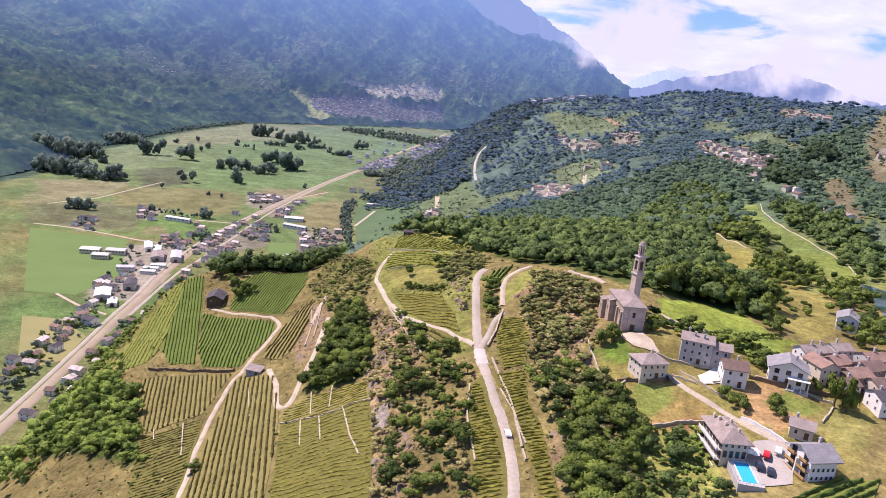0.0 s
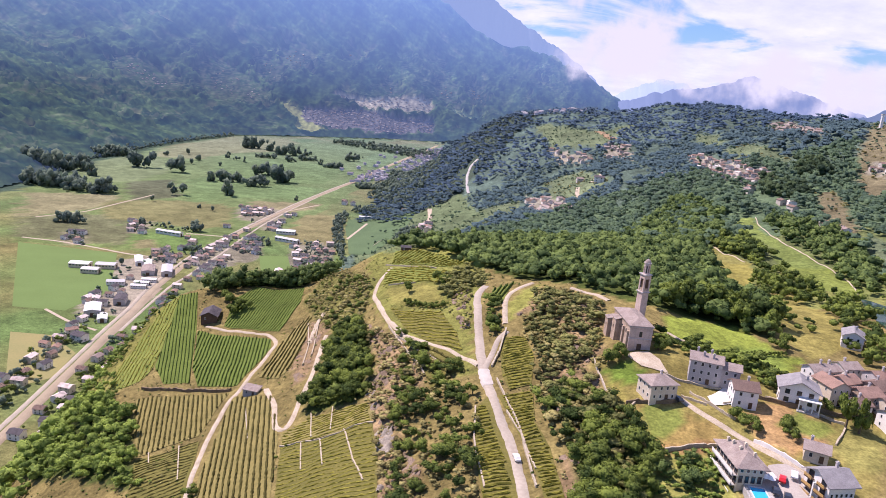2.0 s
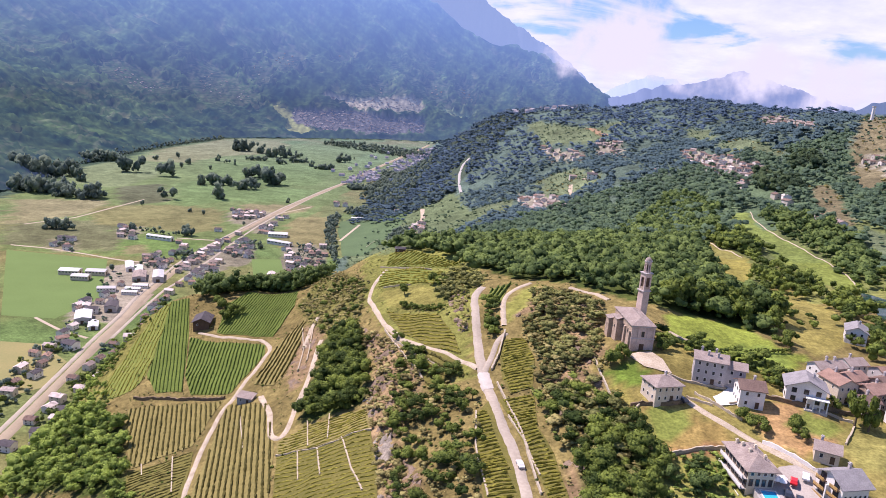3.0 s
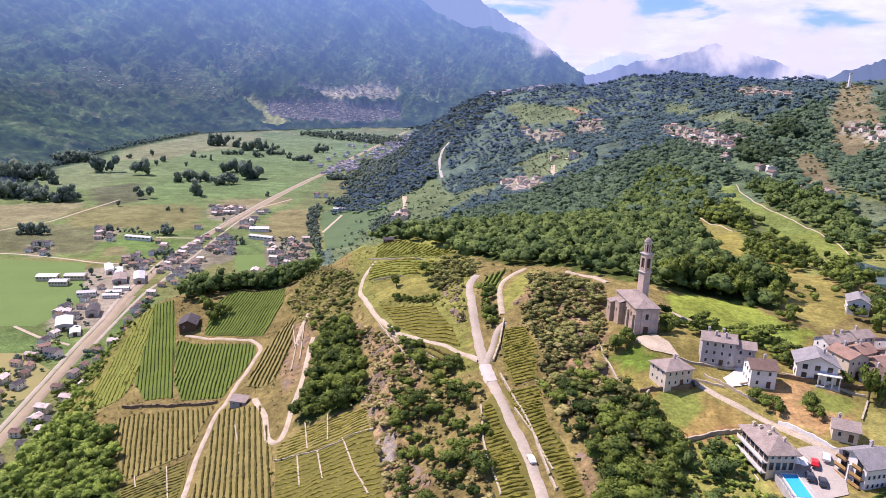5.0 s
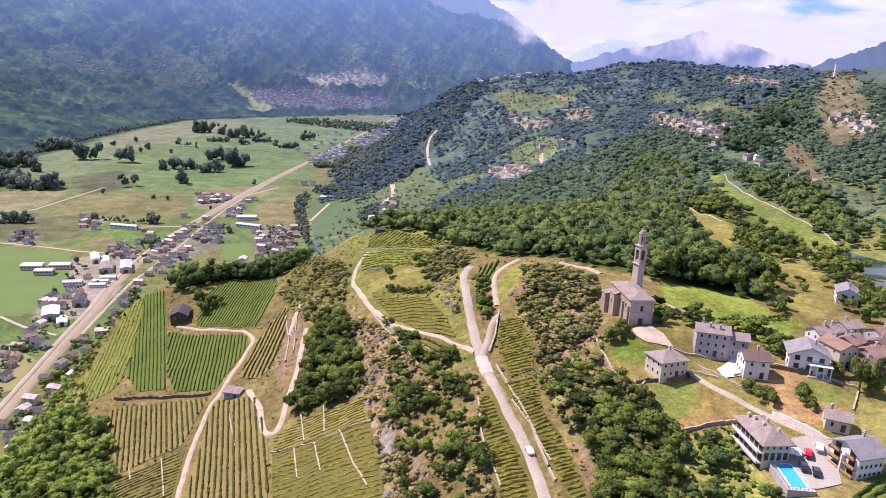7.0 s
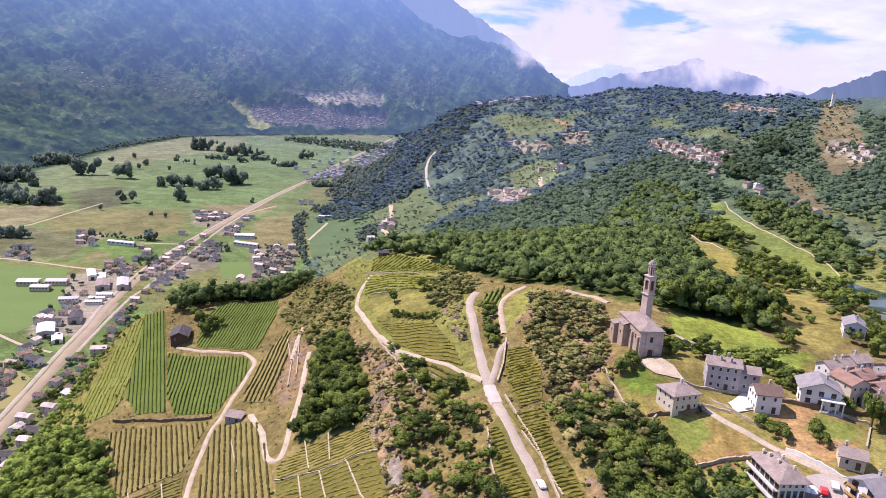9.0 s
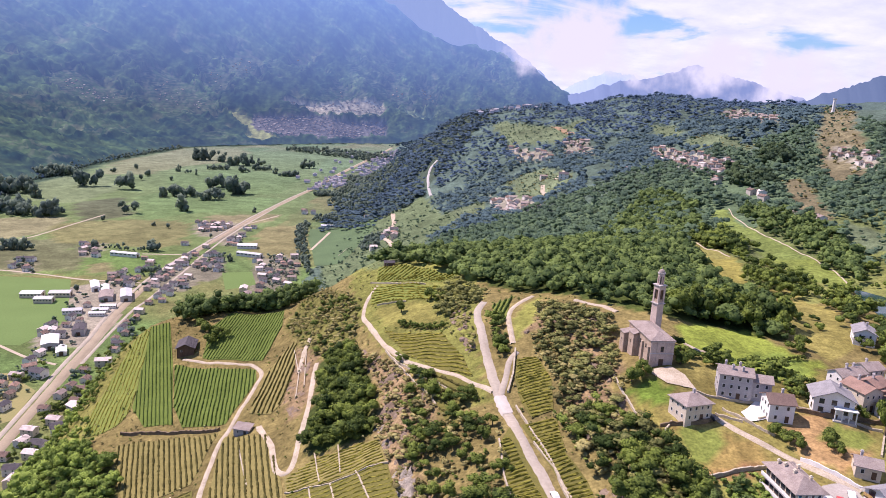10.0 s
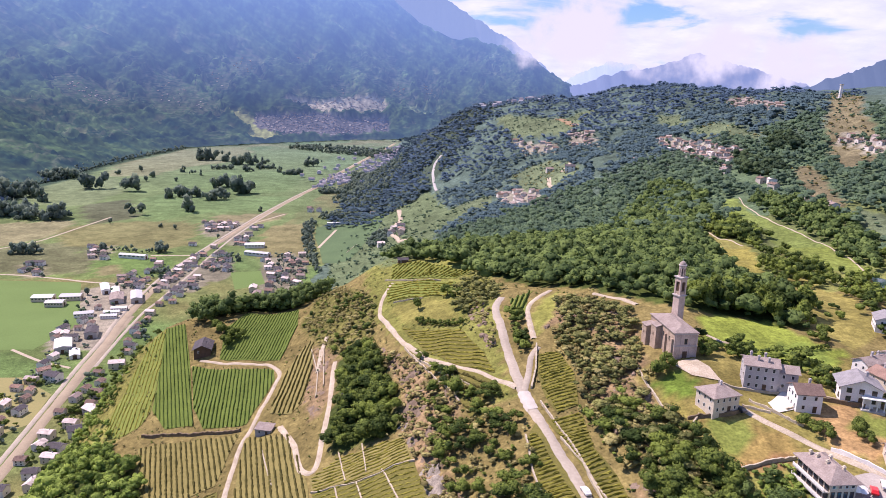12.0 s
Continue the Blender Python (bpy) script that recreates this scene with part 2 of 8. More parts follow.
WOOD_DARK = material("dark_woodland", (0.13, 0.185, 0.085), (0.05, 0.085, 0.05), 0.9, 30, 12, 0.0, island=0.16, tint="tint", thin=0.5)
# far woods: air haze is mixed into these four leaf colours as blue
WOOD_FAR = material("haze_tinted_woodland", (0.18, 0.265, 0.15), (0.108, 0.172, 0.118), 0.9, 45, 12, 0.0, island=0.18, tint="tint", thin=0.5)
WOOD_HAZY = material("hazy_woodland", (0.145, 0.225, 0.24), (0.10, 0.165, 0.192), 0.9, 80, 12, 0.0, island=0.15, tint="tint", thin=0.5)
WOOD_DEEP = material("haze_dark_woodland", (0.095, 0.15, 0.185), (0.065, 0.11, 0.15), 0.95, 120, 9, 0.0, island=0.12, tint="tint", thin=0.4)
WOOD_BLUE = material("haze_blue_woodland", (0.13, 0.20, 0.28), (0.095, 0.155, 0.23), 0.95, 160, 9, 0.0, island=0.12, tint="tint", thin=0.5)
POPLAR = material("dark_poplar_leaf", (0.23, 0.29, 0.21), (0.12, 0.17, 0.145), 0.9, 30, 10, 0.0, island=0.3, tint="tint", thin=0.45)
BARK = material("bark", (0.16, 0.12, 0.08), None, 0.95, 0.5, 6, 0.6)
ROCK_GREY = material("pale_crag", (0.40, 0.345, 0.28), (0.16, 0.135, 0.105), 0.95, 3, 6, 0.8, island=0.2)
TERRACE_EARTH = material("earthy_retaining_wall", (0.26, 0.19, 0.12), (0.13, 0.095, 0.06), 0.95, 2, 6, 0.8)
ROCK = material("weathered_rock", (0.30, 0.222, 0.16), (0.12, 0.088, 0.062), 0.95, 3, 6, 0.8, island=0.3)
DRYSTONE = material("dry_stone", (0.54, 0.465, 0.35), (0.36, 0.30, 0.22), 0.95, 1.2, 5, 0.8)
PLASTER_WHITE = material("white_plaster", (0.80, 0.77, 0.73), (0.66, 0.63, 0.60), 0.9, 3, 8, 0.1)
PLASTER_CREAM = material("cream_plaster", (0.66, 0.57, 0.45), (0.5, 0.43, 0.34), 0.9, 3, 8, 0.1)
PLASTER_GREY = material("grey_plaster", (0.50, 0.46, 0.45), (0.38, 0.35, 0.34), 0.9, 2.5, 7, 0.15)
STONE = material("church_stone", (0.52, 0.40, 0.31), (0.31, 0.23, 0.172), 0.95, 2.2, 6, 0.6)
STONE_PALE = material("pale_church_plaster", (0.62, 0.49, 0.42), (0.42, 0.32, 0.275), 0.95, 2.6, 6, 0.3)
ROOF_STONE = material("stone_slab_roof", (0.47, 0.385, 0.34), (0.29, 0.23, 0.205), 0.9, 2.2, 6, 0.6, wave_size=0.22)
ROOF_BROWN = material("brown_tile_roof", (0.29, 0.20, 0.16), (0.18, 0.12, 0.10), 0.9, 2.2, 6, 0.6, wave_size=0.2)
ROOF_RED = material("worn_red_tile_roof", (0.44, 0.28, 0.22), (0.28, 0.18, 0.14), 0.9, 2.0, 6, 0.6, wave_size=0.2)
ROOF_DARK = material("dark_slate_roof", (0.13, 0.115, 0.125), (0.08, 0.07, 0.075), 0.85, 2.0, 6, 0.5, wave_size=0.2)
ROOF_GREY = material("grey_slate_roof", (0.36, 0.34, 0.345), (0.24, 0.225, 0.23), 0.85, 2.0, 6, 0.5, wave_size=0.2)
ROOF_METAL = material("pale_sheet_metal_roof", (0.66, 0.65, 0.66), (0.46, 0.45, 0.46), 0.6, 6, 5, 0.1, wave_size=1.2, each=0.8)
ROOF_MIX = material("mixed_tile_roof", (0.62, 0.52, 0.48), (0.26, 0.20, 0.18), 0.9, 40, 12, 0.3, each=1.3)
WALL_MIX = material("mixed_plaster", (0.72, 0.66, 0.60), (0.44, 0.39, 0.34), 0.9, 40, 12, 0.1, each=1.3)
TIMBER = material("dark_timber", (0.14, 0.09, 0.06), None, 0.8, 1.0, 8, 0.4)
TIMBER_PALE = material("honey_timber", (0.52, 0.33, 0.12), None, 0.7, 1.0, 8, 0.3)
FRAME = material("white_frame", (0.75, 0.74, 0.72), None, 0.6, 1.0, 8, 0.0)
CONCRETE = material("weathered_concrete", (0.46, 0.44, 0.42), (0.34, 0.32, 0.30), 0.9, 2.5, 7, 0.2)
GLASS = plain("window_glass", (0.03, 0.035, 0.045), 0.08)
POOL = plain("pool_water", (0.03, 0.42, 0.72), 0.06)
LAKE_WATER = plain("lake_water", (0.012, 0.045, 0.045), 0.12)
WHITE_PAINT = plain("white_car_paint", (0.8, 0.8, 0.8), 0.3, coat=0.6)
RED_PAINT = plain("red_car_paint", (0.55, 0.02, 0.02), 0.3, coat=0.6)
DARK_PAINT = plain("dark_car_paint", (0.03, 0.035, 0.045), 0.3, coat=0.6)
RUBBER = plain("tyre_rubber", (0.02, 0.02, 0.02), 0.8)
STEEL = plain("galvanised_steel", (0.55, 0.56, 0.58), 0.45, metal=0.9)
CANVAS = plain("white_canvas", (0.85, 0.84, 0.8), 0.9)


# ---- building helpers ----
def part(name, bm, mat, parent=None, label="", smooth=False):
    me = bpy.data.meshes.new(name)
    bm.to_mesh(me)
    bm.free()
    me.materials.append(mat)
    if smooth:
        me.shade_smooth()
    ob = new(name, me)
    ob.parent = parent
    return tagged(ob, label)


def share(name, me, parent, m):
    """One more object on a mesh that exists already."""
    ob = new(name, me)
    ob.parent, ob.matrix_local = parent, m
    return ob


def empty(name, m, label, category, group=""):
    ob = new(name)
    ob.empty_display_size, ob.matrix_world = 0.5, m
    return tagged(ob, label, category, group)


def box(bm, x0, y0, z0, x1, y1, z1, bevel=0.0):
    v = [bm.verts.new((x, y, z)) for z in (z0, z1) for x, y in ((x0, y0), (x1, y0), (x1, y1), (x0, y1))]
    f = [bm.faces.new([v[k] for k in q]) for q in ((3, 2, 1, 0), (4, 5, 6, 7), (0, 1, 5, 4), (1, 2, 6, 5), (2, 3, 7, 6), (3, 0, 4, 7))]
    if bevel:
        bmesh.ops.bevel(bm, geom=list({e for q in f for e in q.edges}), offset=bevel, segments=2, affect="EDGES", profile=0.6)
    return v


def prism(bm, ring, z0, z1):
    """A solid over a ring of (x, y) points."""
    lo, hi = [bm.verts.new((*p, z0)) for p in ring], [bm.verts.new((*p, z1)) for p in ring]
    bm.faces.new(lo[::-1])
    bm.faces.new(hi)
    for k in range(len(ring)):
        j = (k + 1) % len(ring)
        bm.faces.new((lo[k], lo[j], hi[j], hi[k]))


def slab(bm, pts, thick):
    """A sloping slab on four or three points, thick downwards."""
    hi = [bm.verts.new(p) for p in pts]
    lo = [bm.verts.new((p[0], p[1], p[2] - thick)) for p in pts]
    bm.faces.new(hi)
    bm.faces.new(lo[::-1])
    for k in range(len(pts)):
        j = (k + 1) % len(pts)
        bm.faces.new((hi[j], hi[k], lo[k], lo[j]))


def on_ground(x, y, turn=0, drop=0.0):
    return pose(x, y, float(height(x, y)) - drop, 0, 0, turn)


def graded(lo, a, b, hi, step, grow):
    mid = list(np.arange(a, b + 0.01, step))
    s, v = step, b
    while v < hi:
        s *= grow
        v += s
        mid.append(min(v, hi))
    s, v = step, a
    while v > lo:
        s *= grow
        v -= s
        mid.insert(0, max(v, lo))
    return np.array(mid)


def inside(poly, x, y):
    poly = np.asarray(poly, float)
    hit = np.zeros(np.shape(x), bool)
    for (ax, ay), (bx, by) in zip(poly, np.roll(poly, -1, 0)):
        if ay != by:
            hit ^= ((ay > y) != (by > y)) & (x < (bx - ax) * (y - ay) / (by - ay) + ax)
    return hit


def mesh_of(name, co, faces, mat, tint=None, smooth=False, normals=None):
    """A mesh from arrays of corners and of faces. normals: how each corner leans, where leaves shade as one crown."""
    me = bpy.data.meshes.new(name)
    me.vertices.add(len(co))
    me.vertices.foreach_set("co", np.ascontiguousarray(co, np.float32).ravel())
    me.loops.add(faces.size)
    me.loops.foreach_set("vertex_index", np.ascontiguousarray(faces, np.int32).ravel())
    me.polygons.add(len(faces))
    me.polygons.foreach_set("loop_start", np.arange(0, faces.size, faces.shape[1], dtype=np.int32))
    me.update(calc_edges=True)
    if tint is not None:
        me.attributes.new("tint", "FLOAT", "POINT").data.foreach_set("value", np.ascontiguousarray(tint, np.float32))
    if normals is not None:
        me.attributes.new("custom_normal", "FLOAT_VECTOR", "POINT").data.foreach_set("vector", np.ascontiguousarray(normals, np.float32).ravel())
    me.materials.append(mat)
    if smooth:
        me.shade_smooth()
    return me


# ---- plan: fields, woods and ways (metres ahead of the first eye and to its side) ----
VINE_A = ((-199.1, 434.1), (-186.5, 434.4), (-166.1, 386.1), (-139.4, 316.4), (-155.7, 320.8), (-170.9, 340.9), (-180, 372.2))
VINE_B = ((-163.6, 382.7), (-109.4, 362.3), (-105.1, 347.3), (-109.2, 307), (-133.1, 312.9), (-145.6, 334))
VINE_C = ((-149, 388.5), (-155.1, 420.6), (-148.4, 444.2), (-110.3, 436.3), (-106.3, 412), (-108.2, 372.1))
VINE_D = ((-163.8, 308), (-143.3, 303.9), (-110.8, 300.6), (-109.8, 260.9), (-122.7, 259.2), (-134.3, 253.8), (-157.7, 289.7))
VINE_E = ((-106.2, 293.7), (-82.4, 282), (-64.1, 232.5), (-49.4, 171.4), (-87.9, 190.4), (-96.4, 240))
VINE_F = ((-100, 342.5), (-95.6, 375.6), (-90.2, 381.8), (-82.5, 338.6), (-81.5, 304.4), (-85.2, 299.4), (-97.9, 307.5))
VINE_G = ((-64.4, 237.1), (-54.5, 243.3), (-28.5, 233.4), (-23.7, 214), (-34.6, 217.7), (-45.2, 221.7), (-61.8, 228.5))
VINE_H = ((-61.4, 227), (-44.1, 220.2), (-23.2, 212.5), (-17.4, 190.5), (-10.2, 147.3), (-47, 170))
VINE_I = ((13.3, 203.2), (18.1, 212.8), (22.6, 191.6), (27.3, 162.5), (29.2, 133.5), (20.3, 135.2), (14.6, 176.6))
VINE_J = ((21.1, 212.1), (33.5, 214.1), (33.3, 193.8), (37.8, 180.7), (39.7, 156.3), (42.3, 131.7), (37.1, 132.3), (32.6, 168.3), (28.9, 184.7), (24.2, 201.4))
VINE_K = ((-34.7, 327.6), (-6.7, 295), (2.6, 267.8), (6.3, 249.7), (-8.5, 264), (-23.1, 292.1))
VINE_L = ((-47.5, 427.3), (-30.6, 420.8), (1.8, 391.8), (-7.8, 377.4), (-46.3, 401.5))
VINE_M = ((-49.1, 396.5), (-7.6, 371.1), (-11.5, 351.3), (-45.8, 370.1))
VINE_N = ((23.4, 253.4), (31.6, 254.2), (34.5, 236), (33, 219), (25.2, 215.5), (22.4, 225.6), (21.6, 240.9))
VINE_O = ((17.1, 312.6), (29.7, 323.7), (26.4, 315.9), (21.2, 288.6), (18.1, 295.6))
VINE_P = ((-134.8, 251.3), (-106.9, 255.4), (-98.3, 226.9), (-89.6, 191.3), (-114.3, 201.9))
VINE_Q = ((-199, 434), (-205, 420), (-201, 380), (-198, 350), (-190, 324), (-178, 322), (-171.5, 328.7), (-171.2, 339.7), (-180.7, 373.7))
VINE_R = ((-19.2, 275.9), (5, 245.1), (2.9, 232.9), (-0.8, 216.6), (-10.4, 247.8))
VINE_S = ((98.9, 141.9), (113.6, 153.2), (126.7, 155.5), (113.6, 135.6), (95, 134.7))
MEADOW_HILL = ((-45, 363.8), (-11.4, 348.1), (-6.9, 301), (-35.2, 332.6))
MEADOW_CHURCH = ((89.3, 268.4), (99.7, 274.8), (124.5, 276), (128.5, 253), (140.9, 248.4), (127.8, 232.2), (104.9, 226.7), (92.3, 240.9), (85.4, 246.7))
LAWN_PLOT = ((56.5, 218.6), (62.5, 221.4), (66, 224.4), (71.4, 218.5), (67.3, 206.4), (60.2, 210.7))
PLOT_HOUSE = ((64.8, 196.5), (74.8, 197.6), (88.5, 184.5), (85, 176.8), (76.5, 173.5), (66.5, 171.3), (62.6, 174.3))
FIELD_RED = ((105.8, 205.3), (114.1, 203.5), (130.2, 199.1), (128.5, 194.2), (111.6, 174.4), (99.9, 173.5), (97.3, 189.5))
FIELD_SIDE = ((130.8, 196.8), (139.4, 194), (143.2, 191.1), (128.8, 168.4), (118.9, 170.2), (121.5, 181.9))
MEADOW_BACK = ((177.4, 373.3), (196.8, 390.7), (183.1, 346), (192.4, 335.4), (168.7, 272.8), (144.6, 249.3), (141.8, 261.6), (147.3, 286.5))
STRIP_BACK = ((249, 660), (226, 559), (236, 533), (219, 477), (216, 441), (214, 405), (228, 377), (247, 415), (248, 450), (248, 501), (245, 540), (248, 582), (256, 642))
FIELDS_EAST = ((172, 491), (155, 404), (152, 353), (142, 301), (141, 273), (200, 290), (250, 380), (262, 660), (225, 560), (190, 540))
TREES_FIELD = ((189, 537), (191, 497), (200, 466), (220, 495), (222, 542), (207, 563))
TREES_MEADOW = ((201, 466), (176, 403), (171, 361), (181, 343), (196, 361), (208, 392), (216, 425), (214, 446))
TREES_STRIP = ((258, 612), (249, 545), (251, 477), (252, 443), (249, 412), (274, 448), (288, 535), (278, 614))
STRIP_LEFT = ((190, 534), (192, 508), (198, 463), (172, 385), (160, 390), (164, 430))
MEADOW_TOP = ((24.2, 288), (31, 306.4), (39.5, 312.8), (35.8, 288.8), (30, 277.6), (23.3, 264.4))
CARPARK = ((91.8, 160.2), (97, 166.8), (105.2, 168), (105.4, 159.5), (101.3, 148.9), (93.6, 147.1))
ROAD_MAIN = ((29.5, 131.2), (29, 144.8), (29.1, 156.7), (27.7, 166.5), (26.1, 181.8), (21.6, 198.3), (18.3, 217.5), (15.6, 229.2), (13.9, 242.9), (12.3, 265.5), (10.8, 288), (9.9, 311), (14.7, 320.9))
ROAD_BRANCH = ((15.2, 230.1), (18.2, 241.3), (21.2, 258.2), (26.6, 262.4))
PATH_TOP = ((23.5, 267.2), (22.9, 288.2), (24.6, 303.4), (30.8, 309.9), (38.8, 318.8))
PATH_HILL = ((14.3, 233.9), (5, 246.9), (-5.3, 260), (-18.1, 276.7), (-29.7, 301.6), (-41.3, 334.4), (-48.9, 357.7), (-50.1, 373.9), (-47.7, 385.7), (-44.1, 397.3))
PATH_LEFT = ((-88, 189.3), (-97.5, 226.6), (-102.4, 250), (-106.3, 287.7), (-104.7, 301.9), (-104.5, 316.8), (-103.5, 341.8), (-102.4, 351.2), (-108.3, 364.2), (-118.9, 372.2), (-138.5, 380.3), (-163, 390))
PATH_LOOP = ((-89.9, 294.4), (-77, 268.7), (-70.2, 247.1), (-63.5, 238), (-62.6, 248.4), (-63.9, 262.4), (-65.4, 291.8), (-69.4, 327), (-69.5, 336.3))
LANE = ((75.5, 205.9), (80.4, 199.9), (89, 186), (94.6, 181), (98.9, 171.2), (104.8, 167.2), (108.3, 162.1))
PATH_MEADOW = ((87, 250.3), (91.6, 245.6), (99.1, 245))
PATH_RIDGE = ((52.4, 301.2), (62.5, 293.2), (69.4, 278.9))
TRACK_TERRACE = ((-78.2, 329.1), (-79.8, 347.1), (-80.2, 371.7))
CRAG_LINE = ((-31.7, 240.7), (-26, 216.2), (-20.7, 209.3), (-16.2, 192.5), (-13.1, 177.7), (-14.1, 170.5))
ROCK_1 = ((-52.5, 330.8), (-21.9, 279), (-7.4, 232.3), (-13.3, 201.7), (-1.4, 173.9), (-1.7, 142.5), (-9.7, 147.1), (-17.7, 193.7), (-24.2, 215), (-29.2, 238.7), (-30.8, 270.4))
ROCK_2 = ((31, 306.4), (63.2, 283.7), (61.4, 250.2), (50.1, 246.2), (42, 268.5), (28.5, 273.9))
ROCK_3 = ((46, 247.5), (58.3, 234.9), (57.6, 206.8), (49.6, 188.4), (41, 198.3), (36.6, 221))
ROCK_4 = ((39.7, 178.1), (49.5, 171.3), (44.4, 147.2), (37.6, 156.6))
ROCK_5 = ((2, 329.6), (13, 317.9), (9.6, 273.8), (4.9, 266.7), (-3.1, 310.4))
ROCK_6 = ((-96.6, 376.8), (-71.5, 344.9), (-66.1, 297.7), (-71, 283.9), (-81.5, 304.4))
SCRUB_9 = ((34.5, 216), (41, 198), (44.5, 176), (46.5, 150), (43.5, 132), (60, 132), (60, 200), (50, 216))
SCRUB_1 = ((-21.9, 279), (-1.5, 243.3), (12.5, 206.2), (15.1, 179.9), (19.9, 135.3), (-8.2, 146.4), (-15.3, 203))
SCRUB_2 = ((36.7, 311.2), (64, 275.4), (58.3, 234.9), (36.2, 218.1), (31.6, 254.2))
SCRUB_3 = ((32.4, 218.9), (56.8, 207.2), (56.9, 184.2), (46.1, 169.7), (36.8, 193.8))
SCRUB_4 = ((-245, 380), (-235, 450), (-205, 440), (-199, 428), (-185, 375), (-175, 325), (-200, 310))
SCRUB_5 = ((-98, 448), (-86, 444), (-52, 382), (-49, 360), (-52, 331), (-72, 340), (-91, 383), (-103, 410))
SCRUB_6 = ((14.9, 310.4), (22.2, 288.3), (23.3, 264.4), (15.8, 246.5), (14.4, 276.3))
SCRUB_7 = ((-10.6, 364.6), (5.1, 379.3), (16.2, 332.2), (8.9, 320.6), (4.8, 315.6), (-5.9, 313.5))
SCRUB_8 = ((83.1, 235.5), (95.9, 235.9), (125.5, 227.4), (112.2, 207.4), (111.7, 223.9), (95.1, 239.8))
GROVE_1 = ((50.7, 194.3), (65, 190.3), (65.1, 171.7), (58.7, 131), (42.9, 131.6), (43.2, 170.8))
GROVE_2 = ((-69.1, 332.9), (-52, 327.6), (-38.3, 286.2), (-29.2, 238.7), (-57.9, 248.2), (-65.3, 272.5), (-63.2, 294))
GROVE_3 = ((-193, 260), (-240, 320), (-214, 340), (-182, 312), (-158, 290), (-134, 249), (-121, 228))
GROVE_5 = ((65.1, 171.7), (83.8, 171.7), (85.8, 159.3), (86.4, 146.3), (80.1, 128.6), (59.3, 131))
FOREST = ((5.1, 379.3), (33, 329.7), (53.5, 308.9), (71.8, 284.4), (91.3, 275.4), (99.9, 275.6), (122, 275.8), (133.6, 264.2), (158.3, 311.4), (172.8, 370.4), (176.5, 402.7), (194, 510), (242, 677), (234, 788))
WOOD_RIGHT = ((215.7, 412.3), (244.5, 401.2), (210.6, 347.6), (193.1, 282.4), (169.5, 232.9), (163.2, 247.1), (192.1, 300.7), (185.9, 308.5), (191.9, 351.8))
VILLAGE_A = ((313, 1082), (334, 1026), (330, 888), (351, 849), (339, 798), (311, 793), (295, 854), (300, 990))
VILLAGE_B = ((301, 793), (311, 793), (302, 736), (291, 732))
VILLAGE_C = ((295, 693), (303, 690), (308, 649), (297, 641))
VILLAGE_D = ((299, 591), (305, 564), (303, 538), (292, 538), (290, 566))
VILLAGE_E = ((78, 1253), (136, 1055), (121, 906), (82, 1080))
VILLAGE_F = ((135, 1623), (200, 1477), (216, 1377), (152, 1459))
VILLAGE_G = ((259, 1551), (296, 1426), (269, 1285), (237, 1367))
VILLAGE_H = ((454, 820), (469, 756), (431, 689), (436, 794))
VILLAGE_I = ((577, 1510), (626, 1500), (560, 1181), (457, 974), (540, 1362))
BARE_1 = ((352, 724), (369, 729), (333, 607), (306, 542), (294, 551), (314, 635))
BARE_2 = ((449, 864), (514, 976), (1282, 2341), (534, 921), (478, 794), (409, 678), (373, 661), (419, 784))
CLEAR_1 = ((116, 1344), (184, 1338), (206, 1124), (190, 1055), (156, 1023), (112, 1124))
CLEAR_2 = ((-160, 1133), (-107, 1300), (-40, 900), (-70, 620), (-110, 800))
CLEAR_3 = ((-8, 1144), (62, 1241), (58, 1134), (2, 1049))
CLEAR_4 = ((432, 1513), (458, 1407), (367, 1079), (398, 1346))
CLEAR_5 = ((383, 1129), (403, 914), (386, 871), (344, 971))
CLEAR_6 = ((304, 529), (317, 514), (311, 468), (282, 419), (280, 446), (289, 493))
CLEAR_7 = ((116, 1919), (195, 1788), (285, 1725), (331, 1758), (351, 1730), (256, 1535), (140, 1601))
LAKE = ((231, 383), (237, 380), (243, 365), (240.9, 338), (217, 282), (197, 288), (206, 314), (221, 357))
SPUR_MEADOW = ((-202, 1050), (-198, 1186), (-173, 1393), (-105, 1416), (-42, 1474), (1, 1163), (11, 1039), (-34, 951), (-32.3, 442.6), (-51.9, 418.8))
VALLEY_GARDENS = (
    ((-440, 995), (-404, 1044), (-360, 926), (-389, 908)),
    ((-430, 1143), (-377, 1144), (-342, 1030), (-389, 1029)),
    ((-440, 1056), (-423, 1136), (-408, 1080), (-415, 992)),
    ((-320, 1133), (-254, 1164), (-208, 931), (-270, 952)),
    ((-516, 1395), (-438, 1411), (-412, 1318), (-473, 1306)),
    ((-424, 1284), (-388, 1291), (-366, 1207), (-395, 1202)),
    ((-499, 980), (-445, 988), (-422, 925), (-470, 930)),
    ((-473, 758), (-422, 764), (-398, 711), (-440, 707)),
    ((-674, 1037), (-647, 1052), (-603, 977), (-634, 972)),
    ((-630, 1160), (-601, 1165), (-560, 1082), (-587, 1077)),
    ((-406, 787), (-381, 800), (-348, 735), (-368, 715)),
    ((-400, 450), (-345, 440), (-362, 700), (-440, 700)))
FAR_WOOD = ((-375, 2997), (-269, 3528), (-154, 3840), (-16, 3950), (143, 4014), (186, 3528), (17, 3242), (-59, 2236), (-192, 2541))
